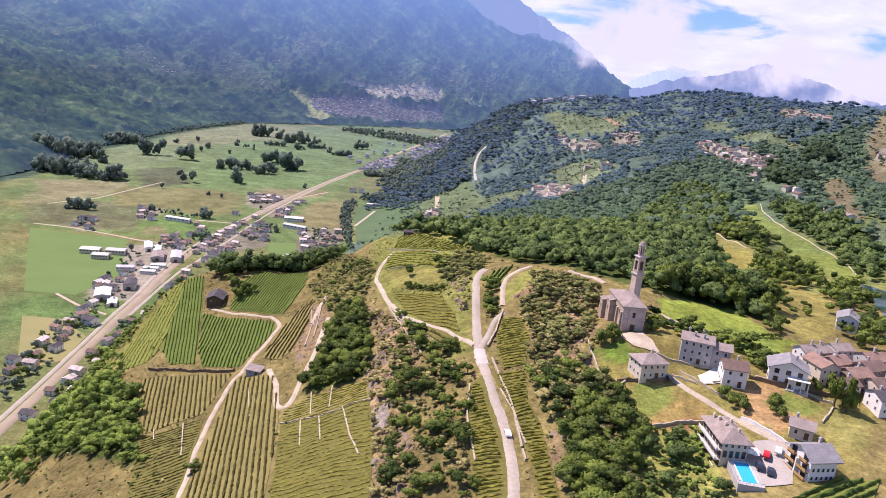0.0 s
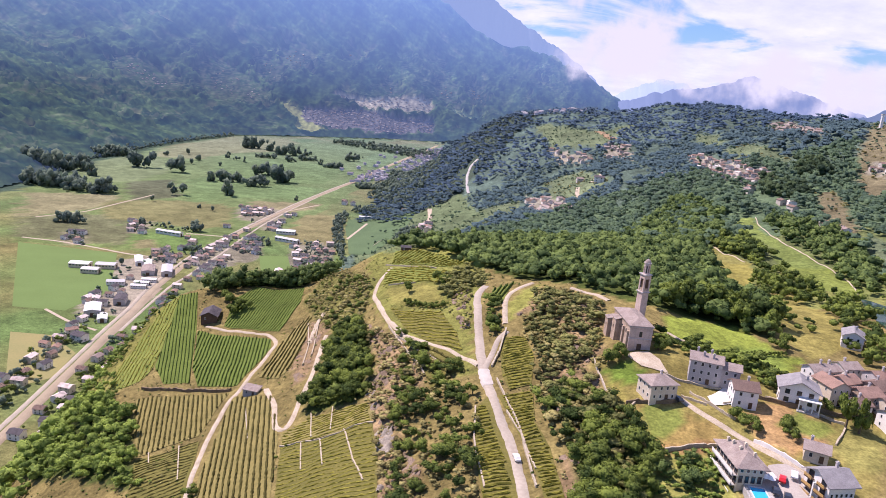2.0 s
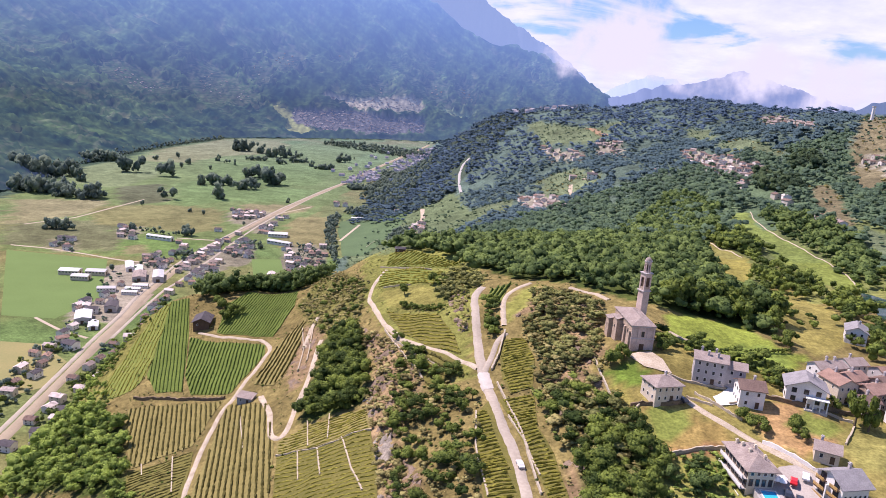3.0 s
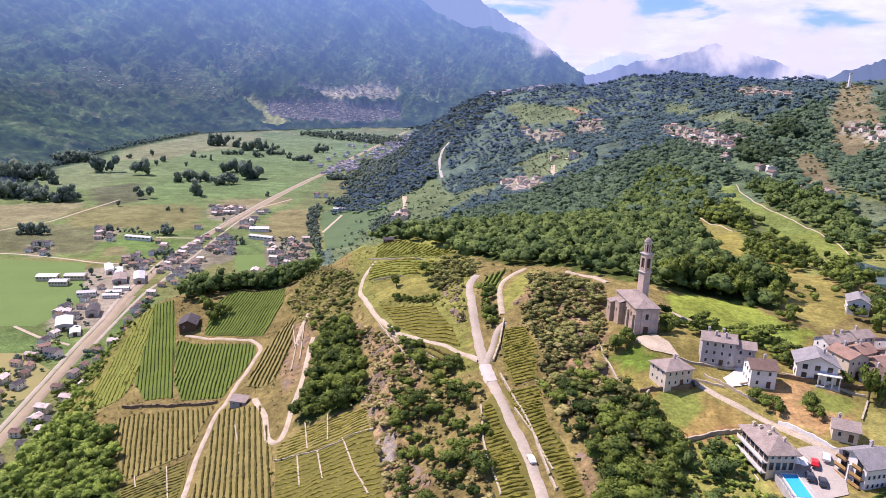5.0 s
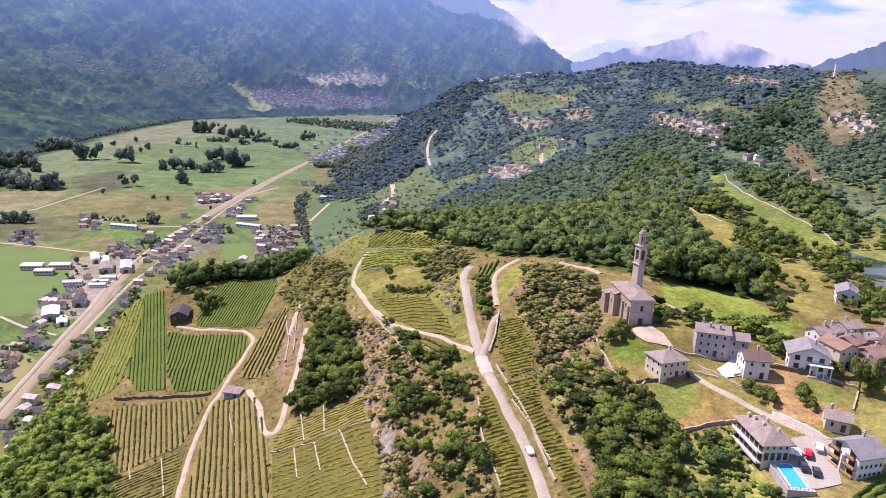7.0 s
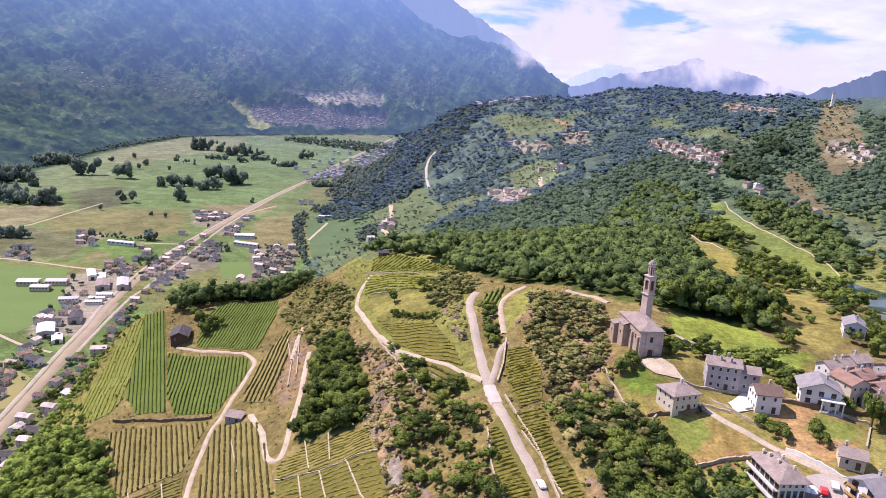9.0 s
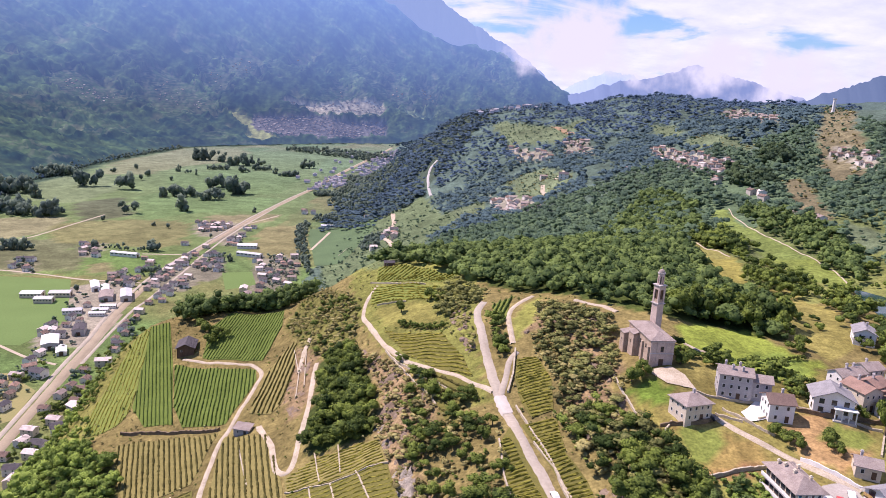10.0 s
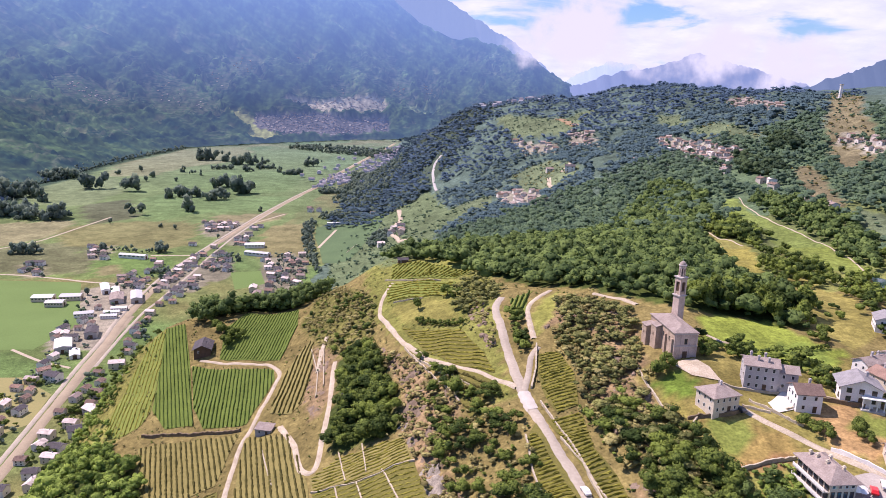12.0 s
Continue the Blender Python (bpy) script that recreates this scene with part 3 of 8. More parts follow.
HILL_ZONES = (
    ((0.188, 0.166, 0.06), ((52.9, 226.7), (72.4, 234.4), (114.8, 251.9), (151.3, 237.1), (143.2, 191.1), (110.7, 139.2), (94.9, 162.1), (67.5, 169.2), (61.8, 191.2))),
    ((0.15, 0.16, 0.048), ((-163, 1029), (-108, 1011), (5.1, 401.7), (13.7, 342.4), (9.5, 264.2), (13.1, 228.1), (2.9, 232.9), (-8.6, 256.5), (-22.2, 282.7), (-40.4, 327.4), (-55.8, 372.4))),
    ((0.105, 0.138, 0.068), SPUR_MEADOW),
    ((0.177, 0.195, 0.068), ((208.9, 453.9), (234.1, 383.1), (288, 436), (240.9, 343.3), (237.4, 377.4), (233.7, 388.3), (173.6, 327.1), (181.4, 390))),
    ((0.177, 0.183, 0.059), GROVE_5),
    ((0.175, 0.17, 0.055), MEADOW_HILL),
    ((0.165, 0.175, 0.05), MEADOW_TOP),
    ((0.195, 0.25, 0.05), MEADOW_CHURCH),
    ((0.125, 0.195, 0.036), LAWN_PLOT),
    ((0.235, 0.18, 0.07), PLOT_HOUSE),
    ((0.283, 0.189, 0.1), FIELD_RED),
    ((0.189, 0.183, 0.065), FIELD_SIDE),
    ((0.215, 0.195, 0.066), MEADOW_BACK),
    ((0.145, 0.185, 0.048), STRIP_BACK),
    ((0.215, 0.2, 0.06), STRIP_LEFT),
    ((0.153, 0.189, 0.05), ((65.4, 195.3), (74.4, 196), (79.2, 189.3), (72.8, 179.5), (64.4, 178.2), (64.3, 187.5))),
    ((0.165, 0.201, 0.053), ((106.5, 189.3), (118.9, 198.4), (129.6, 198), (121.8, 187), (112.3, 185.6))),
    ((0.224, 0.13, 0.071), ((67.4, 174.7), (84.9, 179), (85, 175), (67.3, 171.5))),
    ((0.153, 0.212, 0.047), ((111.1, 248), (121.7, 252.5), (135.3, 248.2), (125.7, 232.2), (112.3, 229.7))),
    ((0.201, 0.189, 0.065), ((92.1, 189.4), (98, 189.4), (99.4, 172.3), (94.3, 182.4))),
    ((0.224, 0.206, 0.065), ((56.5, 210.4), (62.4, 208.2), (63.2, 197), (57.1, 200.5))))
VALLEY_ZONES = (
    ((0.145, 0.195, 0.065), ((-1212, 1715), (-1089, 2152), (-1030, 2711), (-398, 3181), (-278, 3304), (-341, 1780), (-345, 1531), (-365, 1106), (-415, 992), (-695, 950))),
    ((0.22, 0.22, 0.105), ((-1034, 2007), (-1087, 2222), (-1101, 2512), (-1047, 2818), (-910, 2977), (-793, 2819), (-787, 2436), (-876, 2298), (-902, 2049))),
    ((0.175, 0.215, 0.095), ((-1038, 1690), (-1091, 1831), (-1062, 1997), (-969, 1975), (-838, 1745), (-845, 1550), (-947, 1525))),
    ((0.135, 0.195, 0.06), ((-842, 2068), (-704, 2293), (-455, 2191), (-442, 1832), (-534, 1730), (-718, 1758))),
    ((0.135, 0.2, 0.065), ((-755, 1673), (-718, 1758), (-599, 1668), (-507, 1737), (-425, 1758), (-421, 1573), (-571, 1481), (-624, 1373))),
    # shadow of a cloud, painted as a darker stretch of meadow
    ((0.11, 0.115, 0.055), ((-856, 1547), (-776, 1641), (-660, 1428), (-720, 1335))),
    ((0.195, 0.185, 0.075), ((-765, 1314), (-636, 1401), (-526, 1393), (-464, 1194), (-500, 1157), (-595, 1170), (-686, 1154))),
    ((0.235, 0.205, 0.105), ((-493, 1302), (-518, 1479), (-373, 1539), (-368, 1458), (-420, 1373))),
    ((0.215, 0.19, 0.085), ((-359, 1218), (-371, 1383), (-301, 1440), (-252, 1231), (-252, 1067), (-324, 1113))),
    ((0.235, 0.215, 0.115), ((-939, 1307), (-770, 1385), (-743, 1204), (-800, 1104))),
    ((0.145, 0.15, 0.075), ((-800, 1104), (-733, 1187), (-650, 1161), (-583, 1070), (-562, 996), (-714, 979))),
    ((0.115, 0.18, 0.05), ((-596, 1076), (-554, 1106), (-463, 1113), (-442, 1038), (-476, 996), (-551, 991))),
    ((0.14, 0.2, 0.075), ((-458, 2344), (-484, 2713), (-411, 2906), (-356, 2636), (-378, 2216))),
    ((0.2, 0.18, 0.09), ((-546, 998), (-544, 1054), (-488, 994))),
    ((0.3, 0.265, 0.215), ((-526, 911), (-489, 951), (-444, 942), (-396, 788), (-386, 713), (-440, 697), (-462, 726), (-460, 780), (-483, 844))),
    ((0.27, 0.24, 0.18), ((-533, 828), (-560, 884), (-525, 900), (-484, 830))),
    ((0.22, 0.2, 0.15), ((-440, 995), (-406, 1062), (-376, 1136), (-342, 1030), (-359, 934), (-381, 909), (-419, 932))),
    ((0.22, 0.2, 0.15), ((-320, 1133), (-254, 1164), (-205, 930), (-281, 945))),
    ((0.25, 0.22, 0.16), ((-521, 1394), (-427, 1414), (-362, 1212), (-397, 1206), (-488, 1303))),
    ((0.26, 0.23, 0.17), ((-628, 1152), (-599, 1165), (-558, 1082), (-587, 1077))),
    ((0.22, 0.2, 0.13), ((-677, 1040), (-645, 1052), (-600, 974), (-634, 969))))
SCAR = ((-30, 1433), (-39, 1507), (-43, 1587), (-40, 1668), (-16, 1705))
SPUR = ((-190, 980), (-150, 1330), (-60, 1300), (-20, 1000), (-30, 700), (-90, 560), (-130, 700))
FLANK = ((-265, 1380), (-150, 1330), (-60, 1450), (150, 2100), (200, 3000), (-250, 3000), (-260, 2100))


def cover_colour(x, y, z):
    """Base colour of the ground by what grows there, with a cloud's shadow and far air haze painted in."""
    c = np.empty(x.shape + (3,))
    c[:] = (0.165, 0.138, 0.06)                                          # rough pasture on the hill
    ripe = np.clip(0.5 + 0.9 * wave(x, y, 620, 1.4) + 0.35 * wave(x, y, 210, 2.7), 0, 1)[..., None]
    c = np.where((z < 6)[..., None], np.array((0.10, 0.155, 0.048)) * (1 - ripe) + np.array((0.175, 0.16, 0.062)) * ripe, c)   # hay meadows, some ripe
    for tone, poly in VALLEY_ZONES:
        c[inside(poly, x, y) & (z < 6)] = np.array(tone) * (0.86, 0.86, 0.8)
    far = (z >= 6) & ((y > 455) | ((y > 380) & (x > 150))) & (x > -330)
    c[far] = np.where((y[far] < 560)[:, None], (0.125, 0.15, 0.055), (0.095, 0.14, 0.075))
    c[far & (y > 850)] = (0.08, 0.115, 0.085)                           # pastures between the woods
    c[far & (x > 480) & (y > 1150)] = (0.06, 0.085, 0.06)                                       # woodland floor
    air_haze = np.clip((y - 900) / 2200, 0, 1)[..., None]
    c = np.where(((y > 900))[..., None], c * (1 - 0.36 * air_haze) + np.array((0.09, 0.152, 0.18)) * 0.43 * air_haze, c)   # blue air haze painted into the ground colour, growing up the valley
    up = beyond_foot(x, y)
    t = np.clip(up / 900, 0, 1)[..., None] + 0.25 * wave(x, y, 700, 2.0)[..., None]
    slope = np.array((0.045, 0.075, 0.05)) * (1 - t) + np.array((0.07, 0.10, 0.08)) * t   # conifer slopes, paler above as air haze put into the colour
    slope = np.where((wave(x, y, 420, 7.0) > 0.62)[..., None], slope * 0.5 + np.array((0.03, 0.04, 0.02)), slope)
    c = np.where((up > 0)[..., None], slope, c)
    c[inside(FLANK, x, y)] = (0.06, 0.085, 0.06)
    for poly in (ROCK_1, ROCK_2, ROCK_3, ROCK_4, ROCK_5, ROCK_6):
        c[inside(poly, x, y)] = (0.205, 0.15, 0.095)
    for poly in (SCRUB_4, SCRUB_5):
        c[inside(poly, x, y) & (y < 500)] = (0.165, 0.165, 0.052) if poly is SCRUB_4 else (0.125, 0.125, 0.042)
    for poly in (GROVE_1, GROVE_2, GROVE_3, FOREST):
        c[inside(poly, x, y)] = (0.05, 0.07, 0.02)
    # clearings on the far hill, toned bluer to carry some air haze
    for poly in (CLEAR_1, CLEAR_2, CLEAR_3, CLEAR_4, CLEAR_5, CLEAR_6, CLEAR_7):
        c[inside(poly, x, y) & (y > 455)] = (0.115, 0.145, 0.078)
    for poly in (BARE_1, BARE_2):
        c[inside(poly, x, y)] = (0.145, 0.125, 0.07)
    for tone, poly in HILL_ZONES:
        c[inside(poly, x, y)] = tone
    c[(y < 460) & (z >= 6)] *= (1.05, 1.0, 0.84)                        # sun-dried turf near the crest
    for poly in (VILLAGE_A, VILLAGE_E, VILLAGE_F, VILLAGE_G, VILLAGE_H, VILLAGE_I):
        c[inside(poly, x, y)] = (0.24, 0.22, 0.17)
    return c


def ground_sheet():
    xs, ys = graded(-3300, -230, 200, 3300, 3.2, 1.019), graded(-900, 100, 440, 4560, 3.2, 1.016)
    X, Y = np.meshgrid(xs, ys)
    Z = height(X, Y)
    w = len(xs)
    i = (np.arange(len(ys) - 1)[:, None] * w + np.arange(w - 1)).ravel()
    me = mesh_of("ground", np.stack([X, Y, Z], -1).reshape(-1, 3), np.stack([i, i + 1, i + w + 1, i + w], 1), LAND, smooth=True)
    rough = np.interp(Y, (350, 600, 1200), (1.6, 6.0, 16.0))
    size = np.interp(Y, (350, 600, 1200), (14, 30, 60))
    jx, jy = X + rough * wave(X, Y, size, 3.0), Y + rough * wave(X, Y, 0.85 * size, 5.0)
    rgba = np.ones(X.shape + (4,), np.float32)
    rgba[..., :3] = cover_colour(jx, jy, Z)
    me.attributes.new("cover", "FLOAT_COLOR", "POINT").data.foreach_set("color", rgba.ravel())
    return tagged(new("ground", me), "valley floor, terraced hill and wooded mountain slopes", "ground", kind="structure")


ground_sheet()


def mountain_material():
    """Wooded mountain far across the valley: crowns, stands of trees and broad belts, with blue air haze as emission.
    """
    m = bpy.data.materials.new("distant_mountain")
    m.use_nodes = True
    n, l = m.node_tree.nodes, m.node_tree.links
    b = n["Principled BSDF"]
    b.inputs["Roughness"].default_value, b.inputs["Specular IOR Level"].default_value = 1.0, 0.0
    at, geo = n.new("ShaderNodeAttribute"), n.new("ShaderNodeNewGeometry")
    at.attribute_name = "cover"
    out = at.outputs["Color"]
    grain = n.new("ShaderNodeMapping")                                  # trees stand up from the slope, so their marks run up it
    grain.inputs["Rotation"].default_value, grain.inputs["Scale"].default_value = (0, 0, radians(-31)), (1.0, 0.4, 0.5)
    l.new(geo.outputs["Position"], grain.inputs["Vector"])
    crowns = n.new("ShaderNodeTexVoronoi")
    crowns.inputs["Scale"].default_value, crowns.inputs["Randomness"].default_value = 0.055, 1.0
    l.new(grain.outputs[0], crowns.inputs["Vector"])
    layers = [(crowns.outputs["Distance"], 0.1, 0.75, 1.22, 0.68)]
    for scale, low, high in ((0.02, 0.82, 1.18), (0.0045, 0.72, 1.32)):
        t = n.new("ShaderNodeTexNoise")
        t.inputs["Scale"].default_value, t.inputs["Detail"].default_value = scale, 3.0
        l.new(grain.outputs[0], t.inputs["Vector"])
        layers.append((t.outputs["Fac"], 0.32, 0.68, low, high))
    for value, a, c, low, high in layers:
        r, x = n.new("ShaderNodeMapRange"), n.new("ShaderNodeMix")
        l.new(value, r.inputs["Value"])
        for key, v in zip(("From Min", "From Max", "To Min", "To Max"), (a, c, low, high)):
            r.inputs[key].default_value = v
        x.data_type, x.blend_type = "RGBA", "MULTIPLY"
        x.inputs["Factor"].default_value = 1.0
        l.new(out, x.inputs["A"])
        l.new(r.outputs[0], x.inputs["B"])
        out = x.outputs["Result"]
    l.new(out, b.inputs["Base Color"])
    # air haze imitated by blue emission that grows with distance and height
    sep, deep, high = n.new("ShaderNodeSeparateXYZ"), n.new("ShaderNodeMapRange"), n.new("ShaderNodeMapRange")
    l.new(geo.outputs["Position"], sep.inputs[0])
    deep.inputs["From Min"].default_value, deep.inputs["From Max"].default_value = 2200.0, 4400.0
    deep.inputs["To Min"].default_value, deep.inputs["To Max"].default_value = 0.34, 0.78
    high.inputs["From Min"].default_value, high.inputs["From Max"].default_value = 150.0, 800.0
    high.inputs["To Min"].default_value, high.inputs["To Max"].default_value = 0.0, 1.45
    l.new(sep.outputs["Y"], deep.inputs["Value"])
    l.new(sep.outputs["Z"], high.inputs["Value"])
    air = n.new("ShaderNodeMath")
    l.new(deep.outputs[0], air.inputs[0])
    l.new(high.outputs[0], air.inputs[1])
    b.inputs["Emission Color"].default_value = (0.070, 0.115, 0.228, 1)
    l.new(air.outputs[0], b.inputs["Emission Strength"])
    return m


HAMLETS = ((-1600, 3010, 130), (-1530, 3050, 110), (-1490, 3120, 70), (-1318, 3303, 150), (-1177, 3528, 80), (-827, 3880, 60), (-1077, 3680, 110), (-574, 3834, 60), (-1170, 3330, 90), (-280, 4012, 90), (-122, 4110, 80))
FAN_MEADOW = ((-1085, 3354), (-1005, 3404), (-900, 3360), (-800, 3290), (-860, 3230), (-927, 3212), (-950, 3290))
FAN_TOWN = ((-930, 3330), (-800, 3330), (-315, 3700), (-330, 3800), (-690, 3600), (-960, 3420))
FAN_TERRACE = ((-860, 3570), (-690, 3612), (-327, 3835), (-365, 3900), (-560, 3800), (-800, 3625))
FAN_EAST = ((-250, 3890), (-60, 3960), (-40, 4010), (-240, 3935))


def mountain_side():
    """The mountain across the valley, as one distant slope: rough forest canopy, clearings, terraces round hamlets."""
    rng = np.random.default_rng(17)
    ups, ys = np.concatenate([np.arange(30, 900, 8.0), np.arange(900, 2400, 22.0)]), np.arange(700.0, 4600.0, 8.0)
    U, Y = np.meshgrid(ups, ys)
    Y = Y + rng.uniform(-3, 3, Y.shape)
    U = U + rng.uniform(-3, 3, U.shape)
    X = beyond_foot(0 * Y, Y) - U
    Z = height(X, Y)
    mix = np.clip(0.5 + 0.7 * wave(X, Y, 330, 4.0) + 0.5 * wave(X, Y, 110, 2.2), 0, 1)[..., None]
    c = np.array((0.012, 0.03, 0.018)) * (1 - mix) + np.array((0.052, 0.085, 0.03)) * mix    # conifers, and paler broadleaf woods
    c *= rng.uniform(0.8, 1.2, X.shape)[..., None]
    trees = np.clip(0.55 + 0.8 * wave(X, Y, 260, 1.0) + 0.5 * wave(X, Y, 70, 8.0), 0.55, 1)
    glade = (wave(X, Y, 360, 9.0) + 0.5 * wave(X, Y, 120, 3.0) > 0.62) & (Z < 620) & (Z > 40)
    c[glade] = (0.08, 0.095, 0.045)
    trees[glade] = 0.4
    steps = (np.sin(Z * 0.62 + 2 * wave(X, Y, 240, 5.0)) > 0.55) & (wave(X, Y, 800, 2.6) + 0.4 * wave(X, Y, 200, 4.4) > 0.15) & (Z < 480)
    c[steps] = c[steps] * 0.6 + np.array((0.045, 0.05, 0.03))                    # abandoned terraces in lines along the slope
    for hx, hy, r in HAMLETS:
        near = np.hypot(X - hx, Y - hy) + 45 * wave(X, Y, 90, hx) < r
        c[near] = np.where((np.sin(Z[near] * 0.9) > 0.35)[:, None], (0.075, 0.085, 0.05), c[near])
        trees[near] = 0.1
    for poly, tone in ((FAN_MEADOW, (0.2, 0.215, 0.08)), (FAN_TOWN, (0.125, 0.115, 0.105)), (FAN_TERRACE, (0.31, 0.28, 0.20)), (FAN_EAST, (0.2, 0.25, 0.12))):
        on = inside(poly, X + 16 * wave(X, Y, 60, 1.0), Y + 16 * wave(X, Y, 50, 2.0))
        c[on] = np.array(tone) * rng.uniform(0.7, 1.2, on.sum())[:, None]
        trees[on] = 0.1
    Z = Z + np.minimum((U - 30) * 0.12, 6.0) + (14.0 + 4.0 * wave(X, Y, 38, 2.0) + 9.0 * wave(X, Y, 130, 5.0) + np.clip(U / 300, 0, 1) * 24 * (1 + wave(0.35 * X, Y, 300, 6.0))) * trees * np.clip((U - 20) / 60, 0, 1)
    w = len(ups)
    i = (np.arange(len(ys) - 1)[:, None] * w + np.arange(w - 1)).ravel()
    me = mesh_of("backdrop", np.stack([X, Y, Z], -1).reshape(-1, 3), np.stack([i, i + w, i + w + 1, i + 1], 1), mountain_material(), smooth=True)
    rgba = np.ones(X.shape + (4,), np.float32)
    rgba[..., :3] = c
    me.attributes.new("cover", "FLOAT_COLOR", "POINT").data.foreach_set("color", rgba.ravel())
    return tagged(new("backdrop", me), "hazy blue wooded mountain across the valley", "mountain", kind="structure")


mountain_side()


def patch(name, poly, mat, lift=0.25, step=5.0, label="", category="field"):
    """A field: a polygon draped over the ground."""
    bm = bmesh.new()
    bm.faces.new([bm.verts.new((x, y, 0)) for x, y in poly])
    p = np.array(poly)
    for axis in (0, 1):
        for v in np.arange(p[:, axis].min() + step, p[:, axis].max(), step):
            co, no = [0, 0, 0], [0, 0, 0]
            co[axis], no[axis] = v, 1
            bmesh.ops.bisect_plane(bm, geom=bm.verts[:] + bm.edges[:] + bm.faces[:], plane_co=co, plane_no=no)
    bmesh.ops.triangulate(bm, faces=bm.faces[:])
    bmesh.ops.recalc_face_normals(bm, faces=bm.faces[:])
    for v in bm.verts:
        v.co.z = float(height(v.co.x, v.co.y)) + lift
    if sum(f.normal.z for f in bm.faces) < 0:
        bmesh.ops.reverse_faces(bm, faces=bm.faces[:])
    return tagged(part(name, bm, mat, smooth=True), label, category, kind="structure")


def strip(name, line, wide, lift, mat, step=2.5, label=""):
    """A way along a line of points, draped over the ground, with small uneven edges."""
    pts = np.array(line, float)
    seg = np.r_[0, np.cumsum(np.hypot(*np.diff(pts, axis=0).T))]
    s = np.arange(0, seg[-1], step)
    c = np.stack([np.interp(s, seg, pts[:, k]) for k in (0, 1)], 1)
    if len(c) > 9:
        c = softened(c, 2, 0)
    d = np.gradient(c, axis=0)
    d /= np.linalg.norm(d, axis=1, keepdims=True)
    side = np.stack([d[:, 1], -d[:, 0]], 1)
    bm = bmesh.new()
    rows = []
    rng = random.Random(int(seg[-1] * 7))
    for k, (p, q) in enumerate(zip(c, side)):
        zc = float(height(*p))
        half = [wide / 2 * rng.uniform(0.95, 1.05) for _ in "ab"]
        skirt = min(0.6, 0.2 * wide)
        row = []
        for o, up in ((-half[0] - skirt * rng.uniform(0.5, 1.4), -0.25), (-half[0], lift), (0, lift + 0.04), (half[1], lift), (half[1] + skirt * rng.uniform(0.5, 1.4), -0.25)):
            z = float(height(*(p + q * o)))
            row.append(bm.verts.new((*(p + q * o), (z if up < 0 else 0.5 * (zc + max(z, zc))) + up)))
        rows.append(row)
    for a, b in zip(rows, rows[1:]):
        for k in range(4):
            bm.faces.new((a[k], a[k + 1], b[k + 1], b[k]))
    return tagged(part(name, bm, mat, smooth=True), label, "road", kind="structure")


def stone_wall(line, high, wide, mat=None, label="low pale dry-stone terrace wall along the vines"):
    """A wall of rough courses that follows the ground, uneven along its top."""
    pts = np.array(line, float)
    seg = np.r_[0, np.cumsum(np.hypot(*np.diff(pts, axis=0).T))]
    s = np.arange(0, seg[-1] + 0.6, 1.2)
    c = np.stack([np.interp(s, seg, pts[:, k]) for k in (0, 1)], 1)
    d = np.gradient(c, axis=0)
    d /= np.linalg.norm(d, axis=1, keepdims=True) + 1e-9
    bm = bmesh.new()
    rng = random.Random(int(seg[-1] * 10))
    rows = []
    for p, q in zip(c, np.stack([d[:, 1], -d[:, 0]], 1)):
        z, h = float(height(*p)), high * rng.uniform(0.75, 1.2)
        a, b = p - q * wide / 2 * rng.uniform(0.8, 1.2), p + q * wide / 2 * rng.uniform(0.8, 1.2)
        rows.append([bm.verts.new((*a, z - 0.5)), bm.verts.new((*a, z + h)), bm.verts.new((*b, z + h)), bm.verts.new((*b, z - 0.5))])
    for a, b in zip(rows, rows[1:]):
        for k in range(3):
            bm.faces.new((a[k], a[k + 1], b[k + 1], b[k]))
    bm.faces.new(rows[0][::-1])
    bm.faces.new(rows[-1])
    bmesh.ops.recalc_face_normals(bm, faces=bm.faces[:])
    return tagged(part("terrace_wall", bm, mat or DRYSTONE), label, "wall", "terrace walls")


# ---- ways ----
VALLEY_ROAD = ((-330, 330), (-359, 498), (-378, 600), (-389, 654), (-401, 731), (-416, 798), (-422, 838), (-437, 964), (-440, 1046), (-438, 1163), (-433, 1307), (-426, 1483), (-403, 1769), (-387, 1905), (-366, 2270), (-328, 2736), (-269, 3401))
VALLEY_LANE = ((-372, 656), (-386, 747), (-398, 840), (-396, 873), (-400, 939), (-402, 1014), (-410, 1121), (-415, 1254), (-413, 1434), (-402, 1645), (-388, 1790))
RAIL_BED = ((-322, 330), (-350, 494), (-367, 591), (-381, 676), (-395, 752), (-407, 825))
strip("road", VALLEY_ROAD, 4.2, 0.34, ASPHALT, 6, "straight pale asphalt road along the valley floor")
strip("road", VALLEY_LANE, 3.4, 0.32, ASPHALT, 6, "second pale lane beside the valley road")
strip("railway", RAIL_BED, 8, 0.28, BALLAST, 6, "brown bare railway bed beside the valley road")
strip("path", ((-486, 701), (-432, 668), (-392, 655)), 3.2, 0.3, GRAVEL, 5, "pale farm track round the workshop")
strip("road", ((-300, 410), (-302, 452), (-309, 513), (-322, 580), (-340, 680)), 6, 0.35, ASPHALT, 5, "narrow valley lane below the wooded hill")
strip("railway", [(x + 8.4, y) for x, y in VALLEY_ROAD], 9, 0.34, BALLAST, 6, "brown ballast strip of a railway beside the valley road")
strip("road", ROAD_MAIN, 2.9, 0.34, ASPHALT, 2.0, "pale asphalt road climbing the hill crest")
strip("road", ROAD_BRANCH, 2.0, 0.38, ASPHALT, 2.0, "short paved branch road off the crest road")
strip("path", PATH_TOP, 1.9, 0.3, GRAVEL, 2.0, "narrow gravel path round the hilltop")
